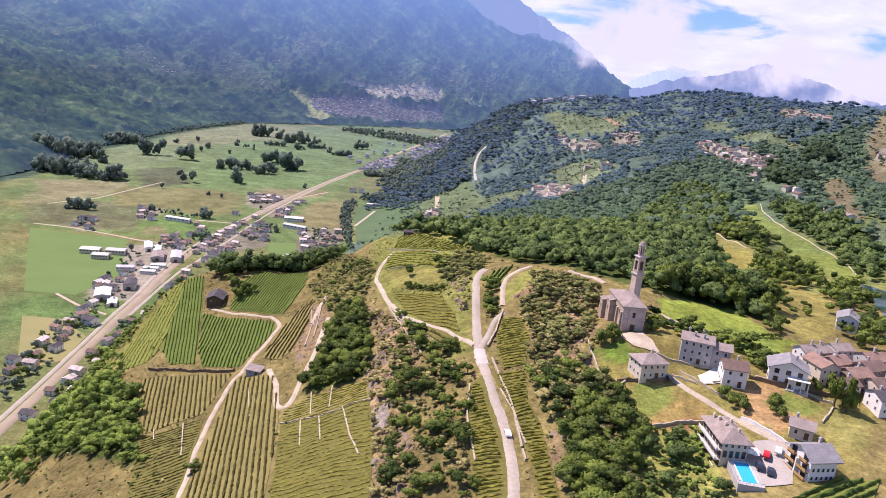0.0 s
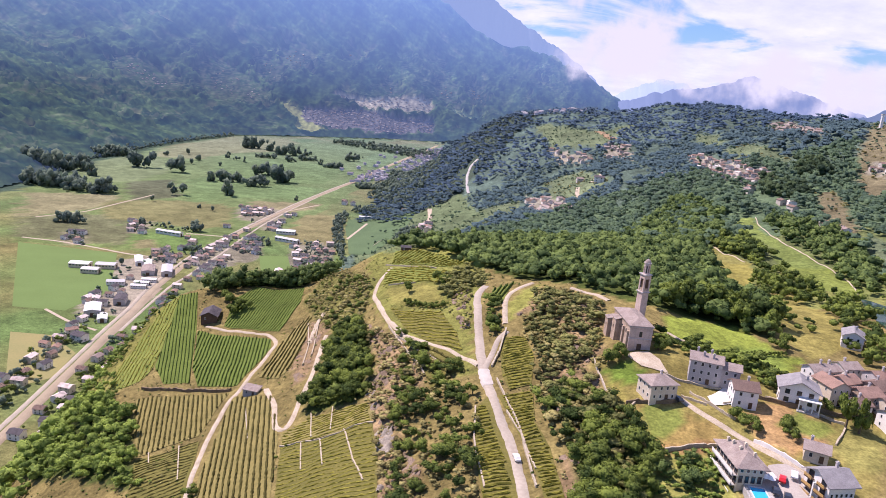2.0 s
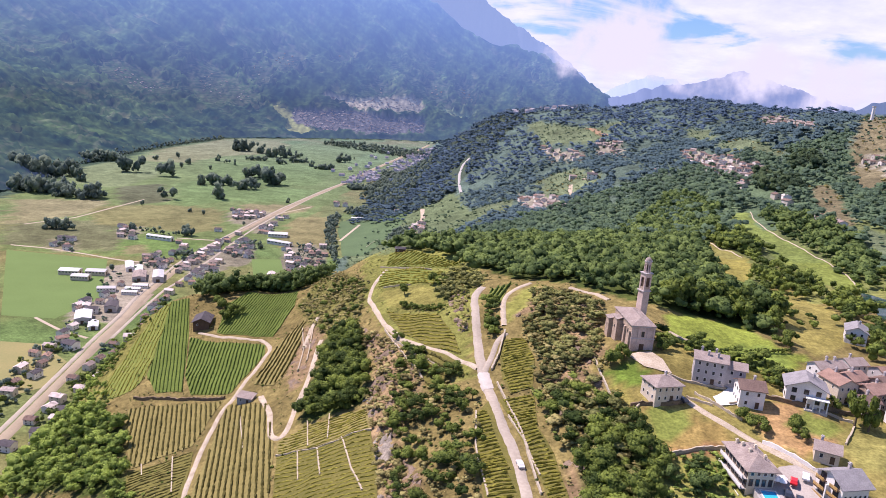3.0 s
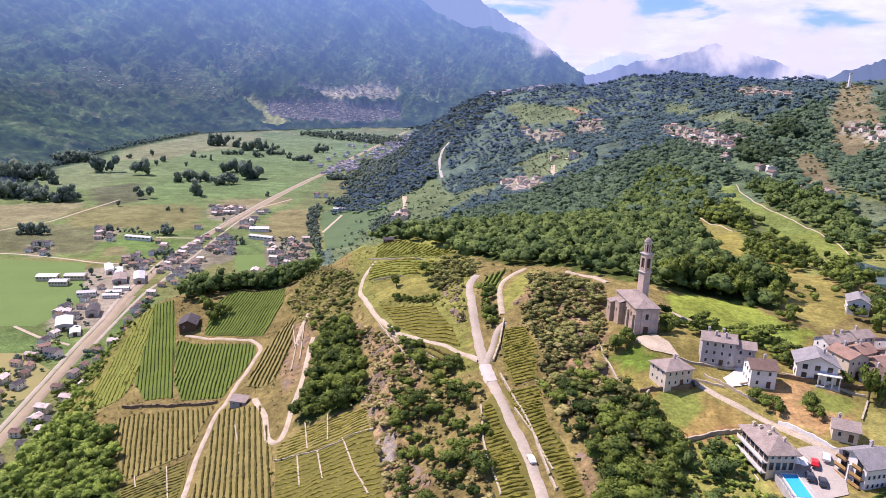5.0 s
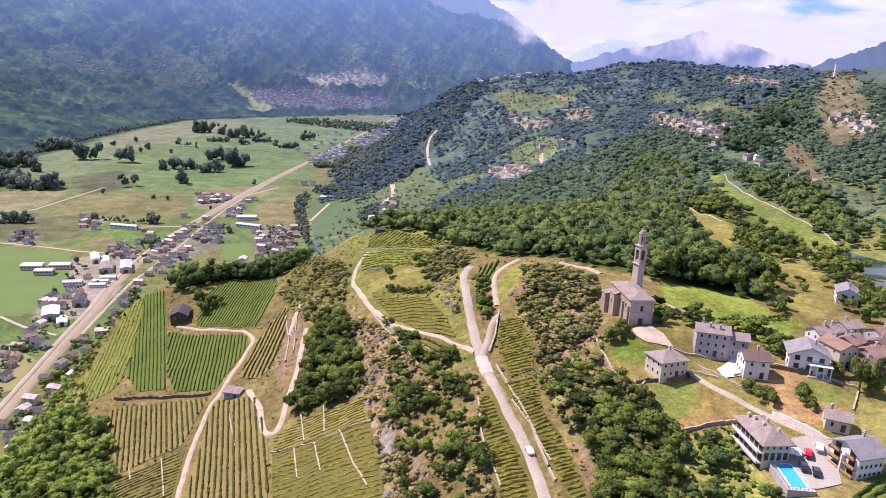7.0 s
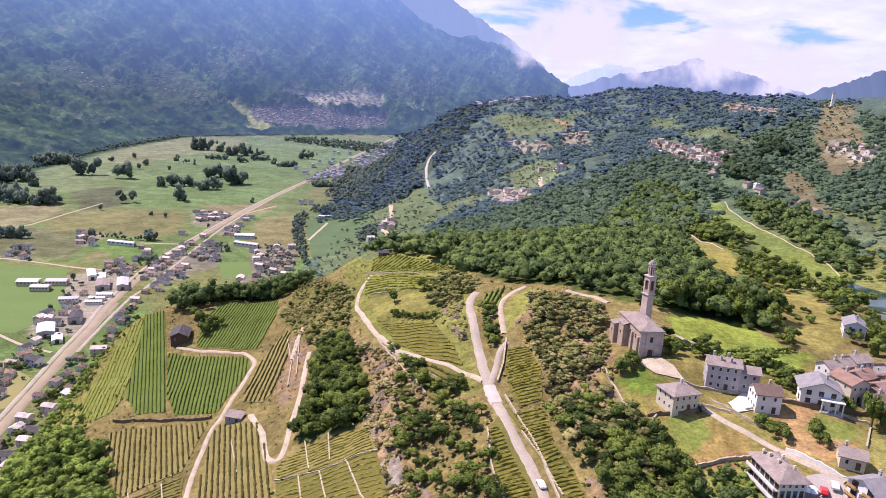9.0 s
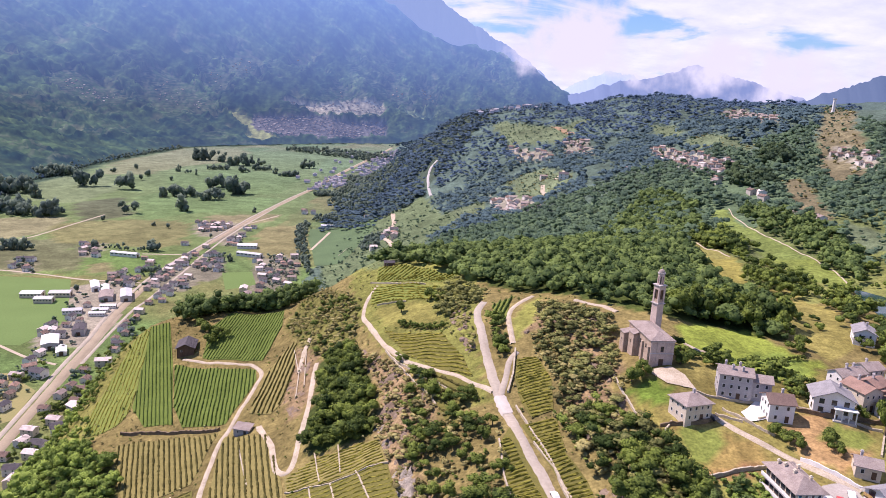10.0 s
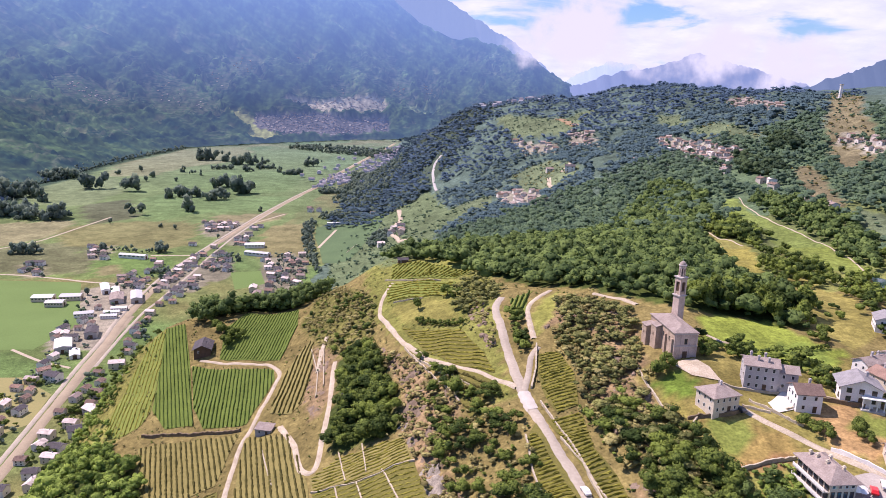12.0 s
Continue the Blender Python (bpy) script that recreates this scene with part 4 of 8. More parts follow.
strip("path", PATH_HILL, 1.9, 0.32, GRAVEL, 2.0, "pale gravel path between vineyard terraces")
strip("path", PATH_LEFT, 1.9, 0.34, GRAVEL, 2.0, "pale farm track through the vineyards")
strip("path", PATH_LOOP, 2.2, 0.36, GRAVEL, 2.0, "bright gravel hairpin track by the shed")
strip("road", LANE, 2.0, 0.3, GRAVEL, 2.0, "pale village lane between gardens")
strip("path", PATH_MEADOW, 1.0, 0.28, GRAVEL, 2.0, "faint path over the church meadow")
strip("path", PATH_RIDGE, 1.8, 0.3, GRAVEL, 2.0, "bare earth path on the ridge")
strip("path", TRACK_TERRACE, 2.0, 0.4, GRAVEL, 2.0, "narrow terrace path on the slope")
strip("road", ((-62, 1000), (-85, 1080), (-108, 1185), (-96, 1300), (-108, 1400)), 9, 0.6, GRAVEL, 6, "pale road on the wooded spur")
strip("road", SCAR, 5, 1.0, CONCRETE, 8, "pale scar of a track on the wooded slope")
strip("path", ((262, 640), (250, 595), (246, 540), (248, 477), (249, 440), (245, 415), (236, 393), (233, 386)), 0.7, 0.35, GRAVEL, 4, "pale path along the long hill meadow")
strip("path", ((191, 536), (191, 510), (192, 481), (196, 463)), 0.8, 0.35, GRAVEL, 4, "pale path beside the dry hill field")
strip("path", ((158, 1119), (152, 1085), (155, 1051)), 8, 0.6, GRAVEL, 6, "pale track among the hillside fields")
strip("path", ((206, 1203), (190, 1150), (173, 1103)), 7, 0.6, GRAVEL, 6, "pale track among the hillside fields")
strip("path", ((262, 1736), (274, 1642), (279, 1554)), 16, 0.8, BROWN_EARTH, 8, "bare tan earth cutting on the far slope")
strip("path", ((-240, 1200), (-232, 1368)), 5, 0.5, GRAVEL, 6, "pale track up the green spur field")
strip("path", ((-714, 979), (-647, 980), (-581, 968), (-524, 954), (-430, 953)), 3.5, 0.32, GRAVEL, 6, "pale farm track across the valley meadows")
strip("path", ((-512, 1117), (-429, 1127), (-367, 1098)), 3.5, 0.32, GRAVEL, 6, "pale farm track across the valley meadows")
strip("path", ((-720, 1428), (-730, 1310), (-738, 1195), (-783, 1107)), 3.5, 0.32, GRAVEL, 6, "pale farm track across the valley meadows")
strip("path", ((-488, 1303), (-426, 1372), (-370, 1526)), 3.5, 0.32, GRAVEL, 6, "pale farm track across the valley meadows")

# ---- meadows and plots on the hill ----
patch("pavement", CARPARK, PAVING, 0.22, 4.0, "paved car park between hotel and chalet")
patch("courtyard", ((90.1, 203.7), (97.6, 210.2), (100, 208.7), (97.9, 200.5), (89.8, 197.2)), COURT, 0.34, 4.0, "bright concrete courtyard in front of the houses")
patch("pavement", ((66.3, 227.3), (74.8, 228.3), (78, 222.5), (79.5, 215), (75.4, 215.7), (70.8, 218.6)), GRAVEL, 0.34, 4.0, "pale gravel forecourt of the church")
strip("pavement", ((17.9, 219.5), (16.6, 225), (15.9, 229), (15.2, 233.5)), 3.5, 0.42, JUNCTION, 1.5, "pale concrete junction of the hill roads")
patch("water", LAKE, LAKE_WATER, 0.4, 12.0, "dark green lake below the village", "lake")

# ---- fields on the valley floor ----
FIELD_DULL = material("dull_green_field", (0.10, 0.155, 0.068), (0.075, 0.12, 0.055), 0.95, 30, 15, 0.2)
FIELD_GREEN = material("hay_green", (0.135, 0.205, 0.06), (0.115, 0.175, 0.05), 0.95, 40, 20, 0.2)
FIELD_YELLOW = material("yellow_stubble", (0.28, 0.24, 0.10), (0.22, 0.215, 0.085), 0.95, 40, 20, 0.2)
patch("field", ((-695, 950), (-539, 952), (-453, 781), (-461, 701), (-520, 695)), FIELD_GREEN, 0.13, 40.0, "bright green hay field on the valley floor")
patch("field", ((-472, 626), (-430, 630), (-381, 595), (-368, 538), (-390, 506)), FIELD_YELLOW, 0.13, 40.0, "yellowish mown field on the valley floor")
patch("field", ((-345, 1029), (-302, 1043), (-277, 975), (-312, 941)), FIELD_GREEN, 0.14, 40.0, "bright green hay field on the valley floor")
patch("field", ((-242, 1007), (-226, 1035), (-193, 917), (-218, 906)), FIELD_GREEN, 0.15, 40.0, "bright green hay field on the valley floor")
patch("field", ((-262, 1290), (-277, 1386), (-182, 1425), (-135, 1440), (-142, 1249), (-152, 1172), (-165, 1066), (-210, 1080), (-235, 1190)), FIELD_DULL, 0.3, 12.0, "bright green hay field on the valley floor")


def away(x, y, line, gap):
    """Whether spots keep that far from a way."""
    ok = np.ones(len(x), bool)
    p = np.array(line, float)
    for a, b in zip(p, p[1:]):
        d = b - a
        t = np.clip(((x - a[0]) * d[0] + (y - a[1]) * d[1]) / (d @ d), 0, 1)
        ok &= np.hypot(x - a[0] - t * d[0], y - a[1] - t * d[1]) > gap
    return ok


# ---- vineyards: a plot with its rows of vines ----
def vineyard(poly, turn, gap, high, wide, soil, leaf, label, bend=0.0, miss=0.0):
    """Rows of vines at that turn (degrees from +y, to the right), gap metres apart, over the plot."""
    plot = patch("vineyard", poly, soil, 0.3, 4.0)
    tagged(plot, label, "vineyard", "vineyards on the hill")
    plot["kind"] = "thing"
    p = np.array(poly)
    mid, a = p.mean(0), radians(turn)
    way, side = np.array((math.sin(a), math.cos(a))), np.array((math.cos(a), -math.sin(a)))
    reach = np.abs((p - mid) @ side).max()
    far = np.abs((p - mid) @ way).max()
    rng = random.Random(len(poly) * 100 + int(reach * 7))
    step = 1.1
    for o in np.arange(-reach + gap / 2, reach, gap):
        s = np.arange(-far, far, step)
        c = mid + np.outer(s, way) + np.outer(o + bend * (s / far) ** 2 * far + 0.05 * np.sin(0.25 * s + o), side)
        keep = inside(poly, c[:, 0], c[:, 1]) & away(c[:, 0], c[:, 1], ROAD_MAIN, 2.9) & away(c[:, 0], c[:, 1], PATH_LEFT, 1.9)
        if keep.sum() < 3:
            continue
        c = c[keep]
        z = height(c[:, 0], c[:, 1])
        bm, last = bmesh.new(), None
        for q, h0 in zip(c, z):
            thin = 0.35 if miss and rng.random() < miss else 1.0
            h, w = thin * high * rng.uniform(0.6, 1.3), wide * rng.uniform(0.5, 1.4)
            ring = [bm.verts.new((q[0] + side[0] * u * w + rng.uniform(-0.08, 0.08), q[1] + side[1] * u * w + rng.uniform(-0.08, 0.08), h0 + 0.2 + v * h + v * rng.uniform(-0.2, 0.2)))
                    for u, v in ((-0.5, 0.0), (-0.6, 0.55), (-0.2, 1.0), (0.25, 0.95), (0.6, 0.5), (0.5, 0.0))]
            if last:
                for k in range(5):
                    bm.faces.new((last[k], ring[k], ring[k + 1], last[k + 1]))
            last = ring
        if len(bm.faces):
            part("vine_trellis", bm, leaf, plot)
        else:
            bm.free()


vineyard(VINE_A, 158, 2, 0.8, 0.42, VINE_LUSH, VINE, "green vineyard of straight rows beside the barn")
vineyard(VINE_B, -13, 2.1, 0.85, 0.48, VINE_LUSH, VINE, "lush green vineyard in diagonal rows below the track")
vineyard(VINE_C, 3, 2, 0.6, 0.42, VINE_LUSH, VINE, "bright green vineyard in rows behind the barn")
vineyard(VINE_D, -22, 2.3, 0.9, 0.7, VINE_SOIL, VINE_YELLOW, "pale vineyard of curving rows on bare soil", miss=0.05)
vineyard(VINE_E, -17, 2.3, 0.9, 0.75, VINE_SOIL, VINE_YELLOW, "pale yellowish vineyard running down the slope", miss=0.05)
vineyard(VINE_F, -1, 2.6, 1, 0.65, VINE_SOIL, VINE_YELLOW, "narrow strip of vines along the farm track")
vineyard(VINE_G, 104, 1.9, 0.6, 0.45, VINE_SOIL, VINE_PALE, "terraced vines in cross rows", miss=0.05)
vineyard(VINE_H, 106, 2.2, 0.5, 0.5, VINE_OLIVE, VINE_PALE, "sparse vineyard on grassy terraces", miss=0.25)
vineyard(VINE_I, 77, 1.8, 0.65, 0.6, VINE_OLIVE, VINE_PALE, "short cross rows of vines below the road")
vineyard(VINE_J, 73, 1.8, 0.65, 0.6, VINE_OLIVE, VINE_PALE, "short cross rows of vines above the road")
vineyard(VINE_K, 130, 2.4, 0.7, 0.6, VINE_OLIVE, VINE_PALE, "grassy vineyard terrace under a hedge")
vineyard(VINE_L, 32, 3.0, 1.0, 0.7, VINE_GRASS, VINE_PALE, "young vines on the hilltop terrace", miss=0.25)
vineyard(VINE_M, 119, 3.2, 0.9, 0.7, VINE_GRASS, VINE_PALE, "thin vines on the grassy hilltop", miss=0.25)
vineyard(VINE_N, 80, 1.8, 0.65, 0.6, VINE_OLIVE, VINE_PALE, "small vineyard beside the branch road")
vineyard(VINE_O, 15, 2.2, 1.2, 0.8, VINE_GRASS, VINE, "few short vine rows by the hilltop bend")
vineyard(VINE_P, 78, 2.4, 0.5, 0.55, VINE_OLIVE, VINE_YELLOW, "overgrown terraces with sparse vines", miss=0.25)
vineyard(VINE_Q, -13, 2.4, 0.6, 0.45, VINE_GRASS, VINE_PALE, "sparse vine rows at the hillside edge", miss=0.25)
vineyard(VINE_R, 144, 3.0, 1.0, 0.8, VINE_OLIVE, VINE_YELLOW, "sparse vines on the slope below the path", miss=0.25)
vineyard(VINE_S, 55, 2.2, 1.0, 0.8, VINE_GRASS, VINE, "vine rows on the terrace below the chalet")

stone_wall(((-74.3, 303.5), (-78.2, 329.1), (-81.5, 354.8)), 0.7, 0.5)
stone_wall(((-59.7, 289.8), (-61.9, 318.5)), 0.7, 0.5)
stone_wall(((-94.1, 277.4), (-86.7, 259.2), (-81.5, 245.6)), 0.7, 0.5)
stone_wall(((-44.9, 244), (-40.8, 222.3)), 0.7, 0.5)
stone_wall(((-54.5, 246.6), (-48.7, 224.3)), 0.7, 0.5)
stone_wall(((-52.3, 223.2), (-47, 204.4)), 0.7, 0.5)
stone_wall(((-44.1, 220.2), (-38, 199.2)), 0.7, 0.5)
stone_wall(((-34.8, 218.5), (-26.4, 194.5), (-20.1, 179.9)), 0.7, 0.5)
stone_wall(((-62.1, 228), (-44.1, 220.2), (-23, 212.9)), 0.7, 0.5)
stone_wall(((-166.4, 317.8), (-137.3, 308.7), (-110.7, 302.8)), 1.7, 0.9, TERRACE_EARTH, "tall brown earthy retaining wall between vineyards")
stone_wall(((-116.6, 256.1), (-103.6, 226.7)), 0.7, 0.5)
stone_wall(((-130.8, 255.9), (-126, 246.6)), 0.7, 0.5)
stone_wall(((13.4, 205.7), (13.8, 188.2), (15.3, 176.4), (17.9, 160)), 0.7, 0.5)
stone_wall(((24.2, 201.4), (29.1, 187), (32.8, 169.6)), 0.7, 0.5)
stone_wall(((-78.2, 329.1), (-87.8, 362.8)), 0.8, 0.5)
stone_wall(((-72.1, 312.6), (-78.8, 351.5), (-79.1, 366.4)), 0.8, 0.5)
stone_wall(((-179, 1131), (-167, 1180)), 0.8, 0.5)
stone_wall(((57.3, 205.3), (55.9, 221.5), (55.4, 229.3)), 0.8, 0.5)
stone_wall(((94, 199.6), (103.4, 203.9)), 0.8, 0.5)
stone_wall(((87.9, 197), (80.9, 201.5)), 0.8, 0.5)
stone_wall(((77.8, 213.9), (82.9, 211.7), (96.1, 209.2)), 0.8, 0.5)
stone_wall(((110.3, 207.3), (125.4, 200.4), (132.4, 196.7)), 0.8, 0.5)
stone_wall(((131.7, 195.4), (122.3, 181.9)), 0.8, 0.5)
stone_wall(((-32, 302.8), (-18.4, 265.3), (-7.7, 236.9)), 0.8, 0.5)
stone_wall(((-50.2, 405.2), (-27.7, 383.9), (-16, 378.5)), 0.8, 0.5)
stone_wall(((-42, 365.3), (-25.6, 357.4)), 0.8, 0.5)
stone_wall(((62, 196), (70, 195.6), (76, 196.5), (80.5, 198.6)), 1.3, 0.5, TERRACE_EARTH, "dark garden wall in front of the square house")
stone_wall(((84.6, 205), (88.6, 198.4), (95.2, 190.6)), 0.9, 0.4, None, "pale wall along the village lane")
stone_wall(((96.6, 178), (100.5, 172.3), (105.8, 166.6), (110, 162.5)), 1.4, 0.4, PLASTER_WHITE, "white wall between lane and car park")
stone_wall(((108, 206.6), (118, 202.4), (128, 202.4), (136, 200.6)), 1.5, 0.6, TERRACE_EARTH, "dark retaining wall above the brown field")
stone_wall(((66, 172), (75, 174), (86, 176)), 1.1, 0.5, None, "pale terrace wall below the grass plot")
stone_wall(((61.1, 191.4), (65.9, 197.1)), 0.8, 0.5)
stone_wall(((20.6, 224.0), (24.4, 208.0), (28.2, 192.0), (30.6, 176.0), (32.4, 160.0)), 0.9, 0.5, None, "pale stone wall along the crest road")
stone_wall(((23.6, 262.0), (21.2, 244.0), (18.4, 233.0)), 1.3, 0.6, None, "tan stone wall above the branch road")
stone_wall(((-28.0, 292.0), (-14.0, 262.0), (-2.0, 243.0)), 0.9, 0.5, None, "dry-stone wall below the gravel path")


# ---- trees ----
def crown_cards(rng, leaves, size, squash=1.0, lumps=5, full=False):
    """A crown of unit radius: several uneven leafy lumps, each a dense heart with many small leaf sprays round it.
    Gives the corners, how the crown faces there, and the triangles."""
    centre = rng.normal(0, 0.40, (lumps, 3)) * (1, 1, 0.75)
    radius = rng.uniform(0.34, 0.58, lumps)
    pick = rng.integers(0, lumps, leaves)
    d = rng.normal(0, 1, (leaves, 3))
    if not full:                                                       # few leaves hang below
        d[:, 2] = np.where(d[:, 2] < -0.4, -d[:, 2], d[:, 2])
    d /= np.linalg.norm(d, axis=1, keepdims=True)
    at = centre[pick] + d * radius[pick, None] * rng.uniform(0.85, 1.08, (leaves, 1))
    n = d + rng.normal(0, 0.45, (leaves, 3))
    n /= np.linalg.norm(n, axis=1, keepdims=True)
    u = np.cross(n, rng.normal(0, 1, (leaves, 3)))
    u /= np.linalg.norm(u, axis=1, keepdims=True)
    v = np.cross(n, u)
    su, sv = (size * rng.uniform(0.6, 1.3, (leaves, 1)) for _ in "ab")
    bend = n * size * 0.3
    spray = np.stack([at - u * su - v * sv * 0.75 - bend, at + u * su - v * sv * 0.75, at + v * sv * 1.15 - bend], 1).reshape(-1, 3)
    lean = np.repeat(0.75 * d + 0.35 * at + 0.22 * n + np.array((0, 0, 0.12)), 3, 0)
    heart = centre[:, None] + HEART_CO[None] * radius[:, None, None] * (0.84 if leaves > 100 else 1.0) * rng.uniform(0.78, 1.02, (lumps, len(HEART_CO), 1))
    face_out = np.broadcast_to(0.8 * HEART_CO[None] + 0.35 * centre[:, None], heart.shape).reshape(-1, 3)
    co, lean = np.concatenate([spray, heart.reshape(-1, 3)]), np.concatenate([lean, face_out])
    lean = lean / np.linalg.norm(lean, axis=1, keepdims=True)
    faces = np.concatenate([np.arange(3 * leaves).reshape(-1, 3)] + [HEART_FACES + 3 * leaves + k * len(HEART_CO) for k in range(lumps)])
    co[:, 2] *= squash
    return co, lean, faces


_ball = bmesh.new()
bmesh.ops.create_icosphere(_ball, subdivisions=1, radius=1.0)
HEART_CO = np.array([v.co[:] for v in _ball.verts])
HEART_FACES = np.array([[v.index for v in f.verts] for f in _ball.faces])
_ball.free()


def trunk_mesh(rng, high, thick):
    """A tapered trunk with a few limbs."""
    bm = bmesh.new()

    def limb(a, b, r0, r1):
        a, b = Vector(a), Vector(b)
        q = (b - a).to_track_quat("Z", "Y")
        rings = [[bm.verts.new(p + q @ Vector((r * math.cos(k * 1.257), r * math.sin(k * 1.257), 0))) for k in range(5)] for p, r in ((a, r0), (a.lerp(b, 0.5) + Vector(rng.normal(0, 0.05 * high, 3)) * 0.3, 0.6 * r0 + 0.4 * r1), (b, r1))]
        for lo, hi in zip(rings, rings[1:]):
            for k in range(5):
                bm.faces.new((lo[k], lo[(k + 1) % 5], hi[(k + 1) % 5], hi[k]))

    limb((0, 0, -0.6), (0, 0, 0.62 * high), thick, 0.45 * thick)
    for k in range(4):
        a = k * 1.6 + rng.uniform(0, 0.8)
        limb((0, 0, (0.35 + 0.06 * k) * high), (0.3 * high * math.cos(a), 0.3 * high * math.sin(a), (0.62 + 0.05 * k) * high), 0.4 * thick, 0.1 * thick)
    return bm


RNG = np.random.default_rng(11)


def crown_mesh(name, leaves, size, squash, mat, lumps=6):
    co, lean, faces = crown_cards(RNG, leaves, size, squash, lumps, mat == POPLAR)
    return mesh_of(name, co, faces, mat, np.full(len(co), 0.5), normals=lean)


TREE_KINDS = {}
for kind, (leaves, size, squash, mat) in {"broad": (520, 0.11, 1.0, LEAF), "tall": (420, 0.12, 1.3, LEAF), "bush": (300, 0.14, 0.85, LEAF), "dry": (240, 0.17, 0.75, SHRUB), "poplar": (220, 0.2, 1.3, POPLAR)}.items():
    TREE_KINDS[kind] = [crown_mesh("crown", leaves, size, squash, mat) for _ in range(3)]
TRUNKS = []
for k in range(3):
    holder = part("trunk", trunk_mesh(RNG, 1.0, 0.05), BARK)
    TRUNKS.append(holder.data)
    bpy.data.objects.remove(holder)


def tree(x, y, high, kind="broad", wide=None, label="green broadleaf tree with a rounded crown", group="trees on the hill", n=0):
    """One tree, with its trunk and crown."""
    top = empty("shrub" if kind in ("bush", "dry") else "tree", on_ground(x, y, (x * 37 + y * 17) % 360), label, "shrub" if kind in ("bush", "dry") else "tree", group)
    r = wide or high * (0.42 if kind == "broad" else 0.26 if kind in ("tall", "poplar") else 0.6)
    share("trunk", TRUNKS[n % 3], top, Matrix.Diagonal((high, high, high, 1)))
    share("crown", TREE_KINDS[kind][n % 3], top, Matrix.Translation((0, 0, high * (0.44 if kind == "poplar" else 0.5))) @ Matrix.Diagonal((r, r, high * 0.5, 1)))
    return top


def woods(name, spots, heights, leaves, size, mat, label, squash=1.15, spread=0.45, mid=0.52, category="trees", even=0.0):
    """Many trees whose crowns are joined: spots are (x, y), heights in metres. even: how far the crowns merge into one canopy."""
    lumps = 1 if leaves < 8 else 2 if leaves < 10 else 3 if leaves < 60 else 4 if leaves < 70 else 5 if leaves < 250 else 8
    kinds = [crown_cards(RNG, leaves, size, 1.0, lumps, mid < 0.5) for _ in range(10)]
    spots, heights = np.asarray(spots, float), np.asarray(heights, float)
    z = height(spots[:, 0], spots[:, 1])
    pick, spin = RNG.integers(0, 10, len(spots)), RNG.uniform(0, 6.283, len(spots))
    wide = heights * spread * RNG.uniform(0.8, 1.25, len(spots))
    base, lean = np.array([k[0] for k in kinds])[pick], np.array([k[1] for k in kinds])[pick]
    c, s = np.cos(spin)[:, None], np.sin(spin)[:, None]
    co = np.stack([(base[..., 0] * c - base[..., 1] * s) * wide[:, None], (base[..., 0] * s + base[..., 1] * c) * wide[:, None],
                   base[..., 2] * (heights * 0.42 * squash)[:, None]], -1)
    co += np.stack([spots[:, 0], spots[:, 1], z + heights * mid], -1)[:, None]
    lean = np.stack([lean[..., 0] * c - lean[..., 1] * s, lean[..., 0] * s + lean[..., 1] * c, lean[..., 2] + even], -1).reshape(-1, 3)
    lean /= np.linalg.norm(lean, axis=1, keepdims=True)
    tint = np.repeat(np.clip(RNG.normal(0.5, 0.22, len(spots)), 0, 1), base.shape[1])
    faces = (kinds[0][2][None] + (np.arange(len(spots)) * base.shape[1])[:, None, None]).reshape(-1, 3)
    me = mesh_of(name, co.reshape(-1, 3), faces, mat, tint, normals=lean)
    return tagged(new(name, me), label, category, kind="stuff")


def scatter(poly, gap, seed, keep=None):
    """Spots about gap metres apart inside a polygon."""
    rng = np.random.default_rng(seed)
    p = np.array(poly, float)
    gx, gy = np.meshgrid(np.arange(p[:, 0].min(), p[:, 0].max(), gap), np.arange(p[:, 1].min(), p[:, 1].max(), gap))
    x = gx.ravel() + rng.uniform(-0.6, 0.6, gx.size) * gap
    y = gy.ravel() + rng.uniform(-0.6, 0.6, gx.size) * gap
    ok = inside(poly, x, y)
    if keep is not None:
        ok &= keep(x, y)
    return np.stack([x[ok], y[ok]], 1)


def clear_of(x, y, polys):
    ok = np.ones(len(x), bool)
    for p in polys:
        ok &= ~inside(p, x, y)
    return ok


NEAR_WAYS = (ROAD_MAIN, ROAD_BRANCH, PATH_TOP, PATH_HILL, PATH_LEFT, PATH_LOOP, LANE)
NEAR_PLOTS = (VINE_A, VINE_B, VINE_C, VINE_D, VINE_E, VINE_F, VINE_G, VINE_H, VINE_I, VINE_J, VINE_K, VINE_L, VINE_M, VINE_N, MEADOW_HILL, MEADOW_TOP, MEADOW_CHURCH, LAWN_PLOT, PLOT_HOUSE)


def open_ground(x, y):
    ok = clear_of(x, y, NEAR_PLOTS)
    for line in NEAR_WAYS:
        ok &= away(x, y, line, 3.6)
    return ok


def off_terrace(x, y):
    """Off the hotel, its pool and car park."""
    return ~inside(((83.2, 143), (108, 143), (108, 180), (83.2, 180)), x, y)


def grow(name, polys, gap, low, high, leaves, size, mat, label, seed, spread=0.5, squash=1.0, keep=open_ground, thin=0.0, mid=0.52, even=0.0):
    spots = np.concatenate([scatter(p, gap, seed + k, keep) for k, p in enumerate(polys)])
    rng = np.random.default_rng(seed)
    spots = spots[rng.random(len(spots)) >= thin]
    return woods(name, spots, rng.uniform(low, high, len(spots)) * rng.choice((0.6, 0.85, 1.0, 1.2), len(spots)), leaves, size, mat, label, squash, spread, mid, even=even)


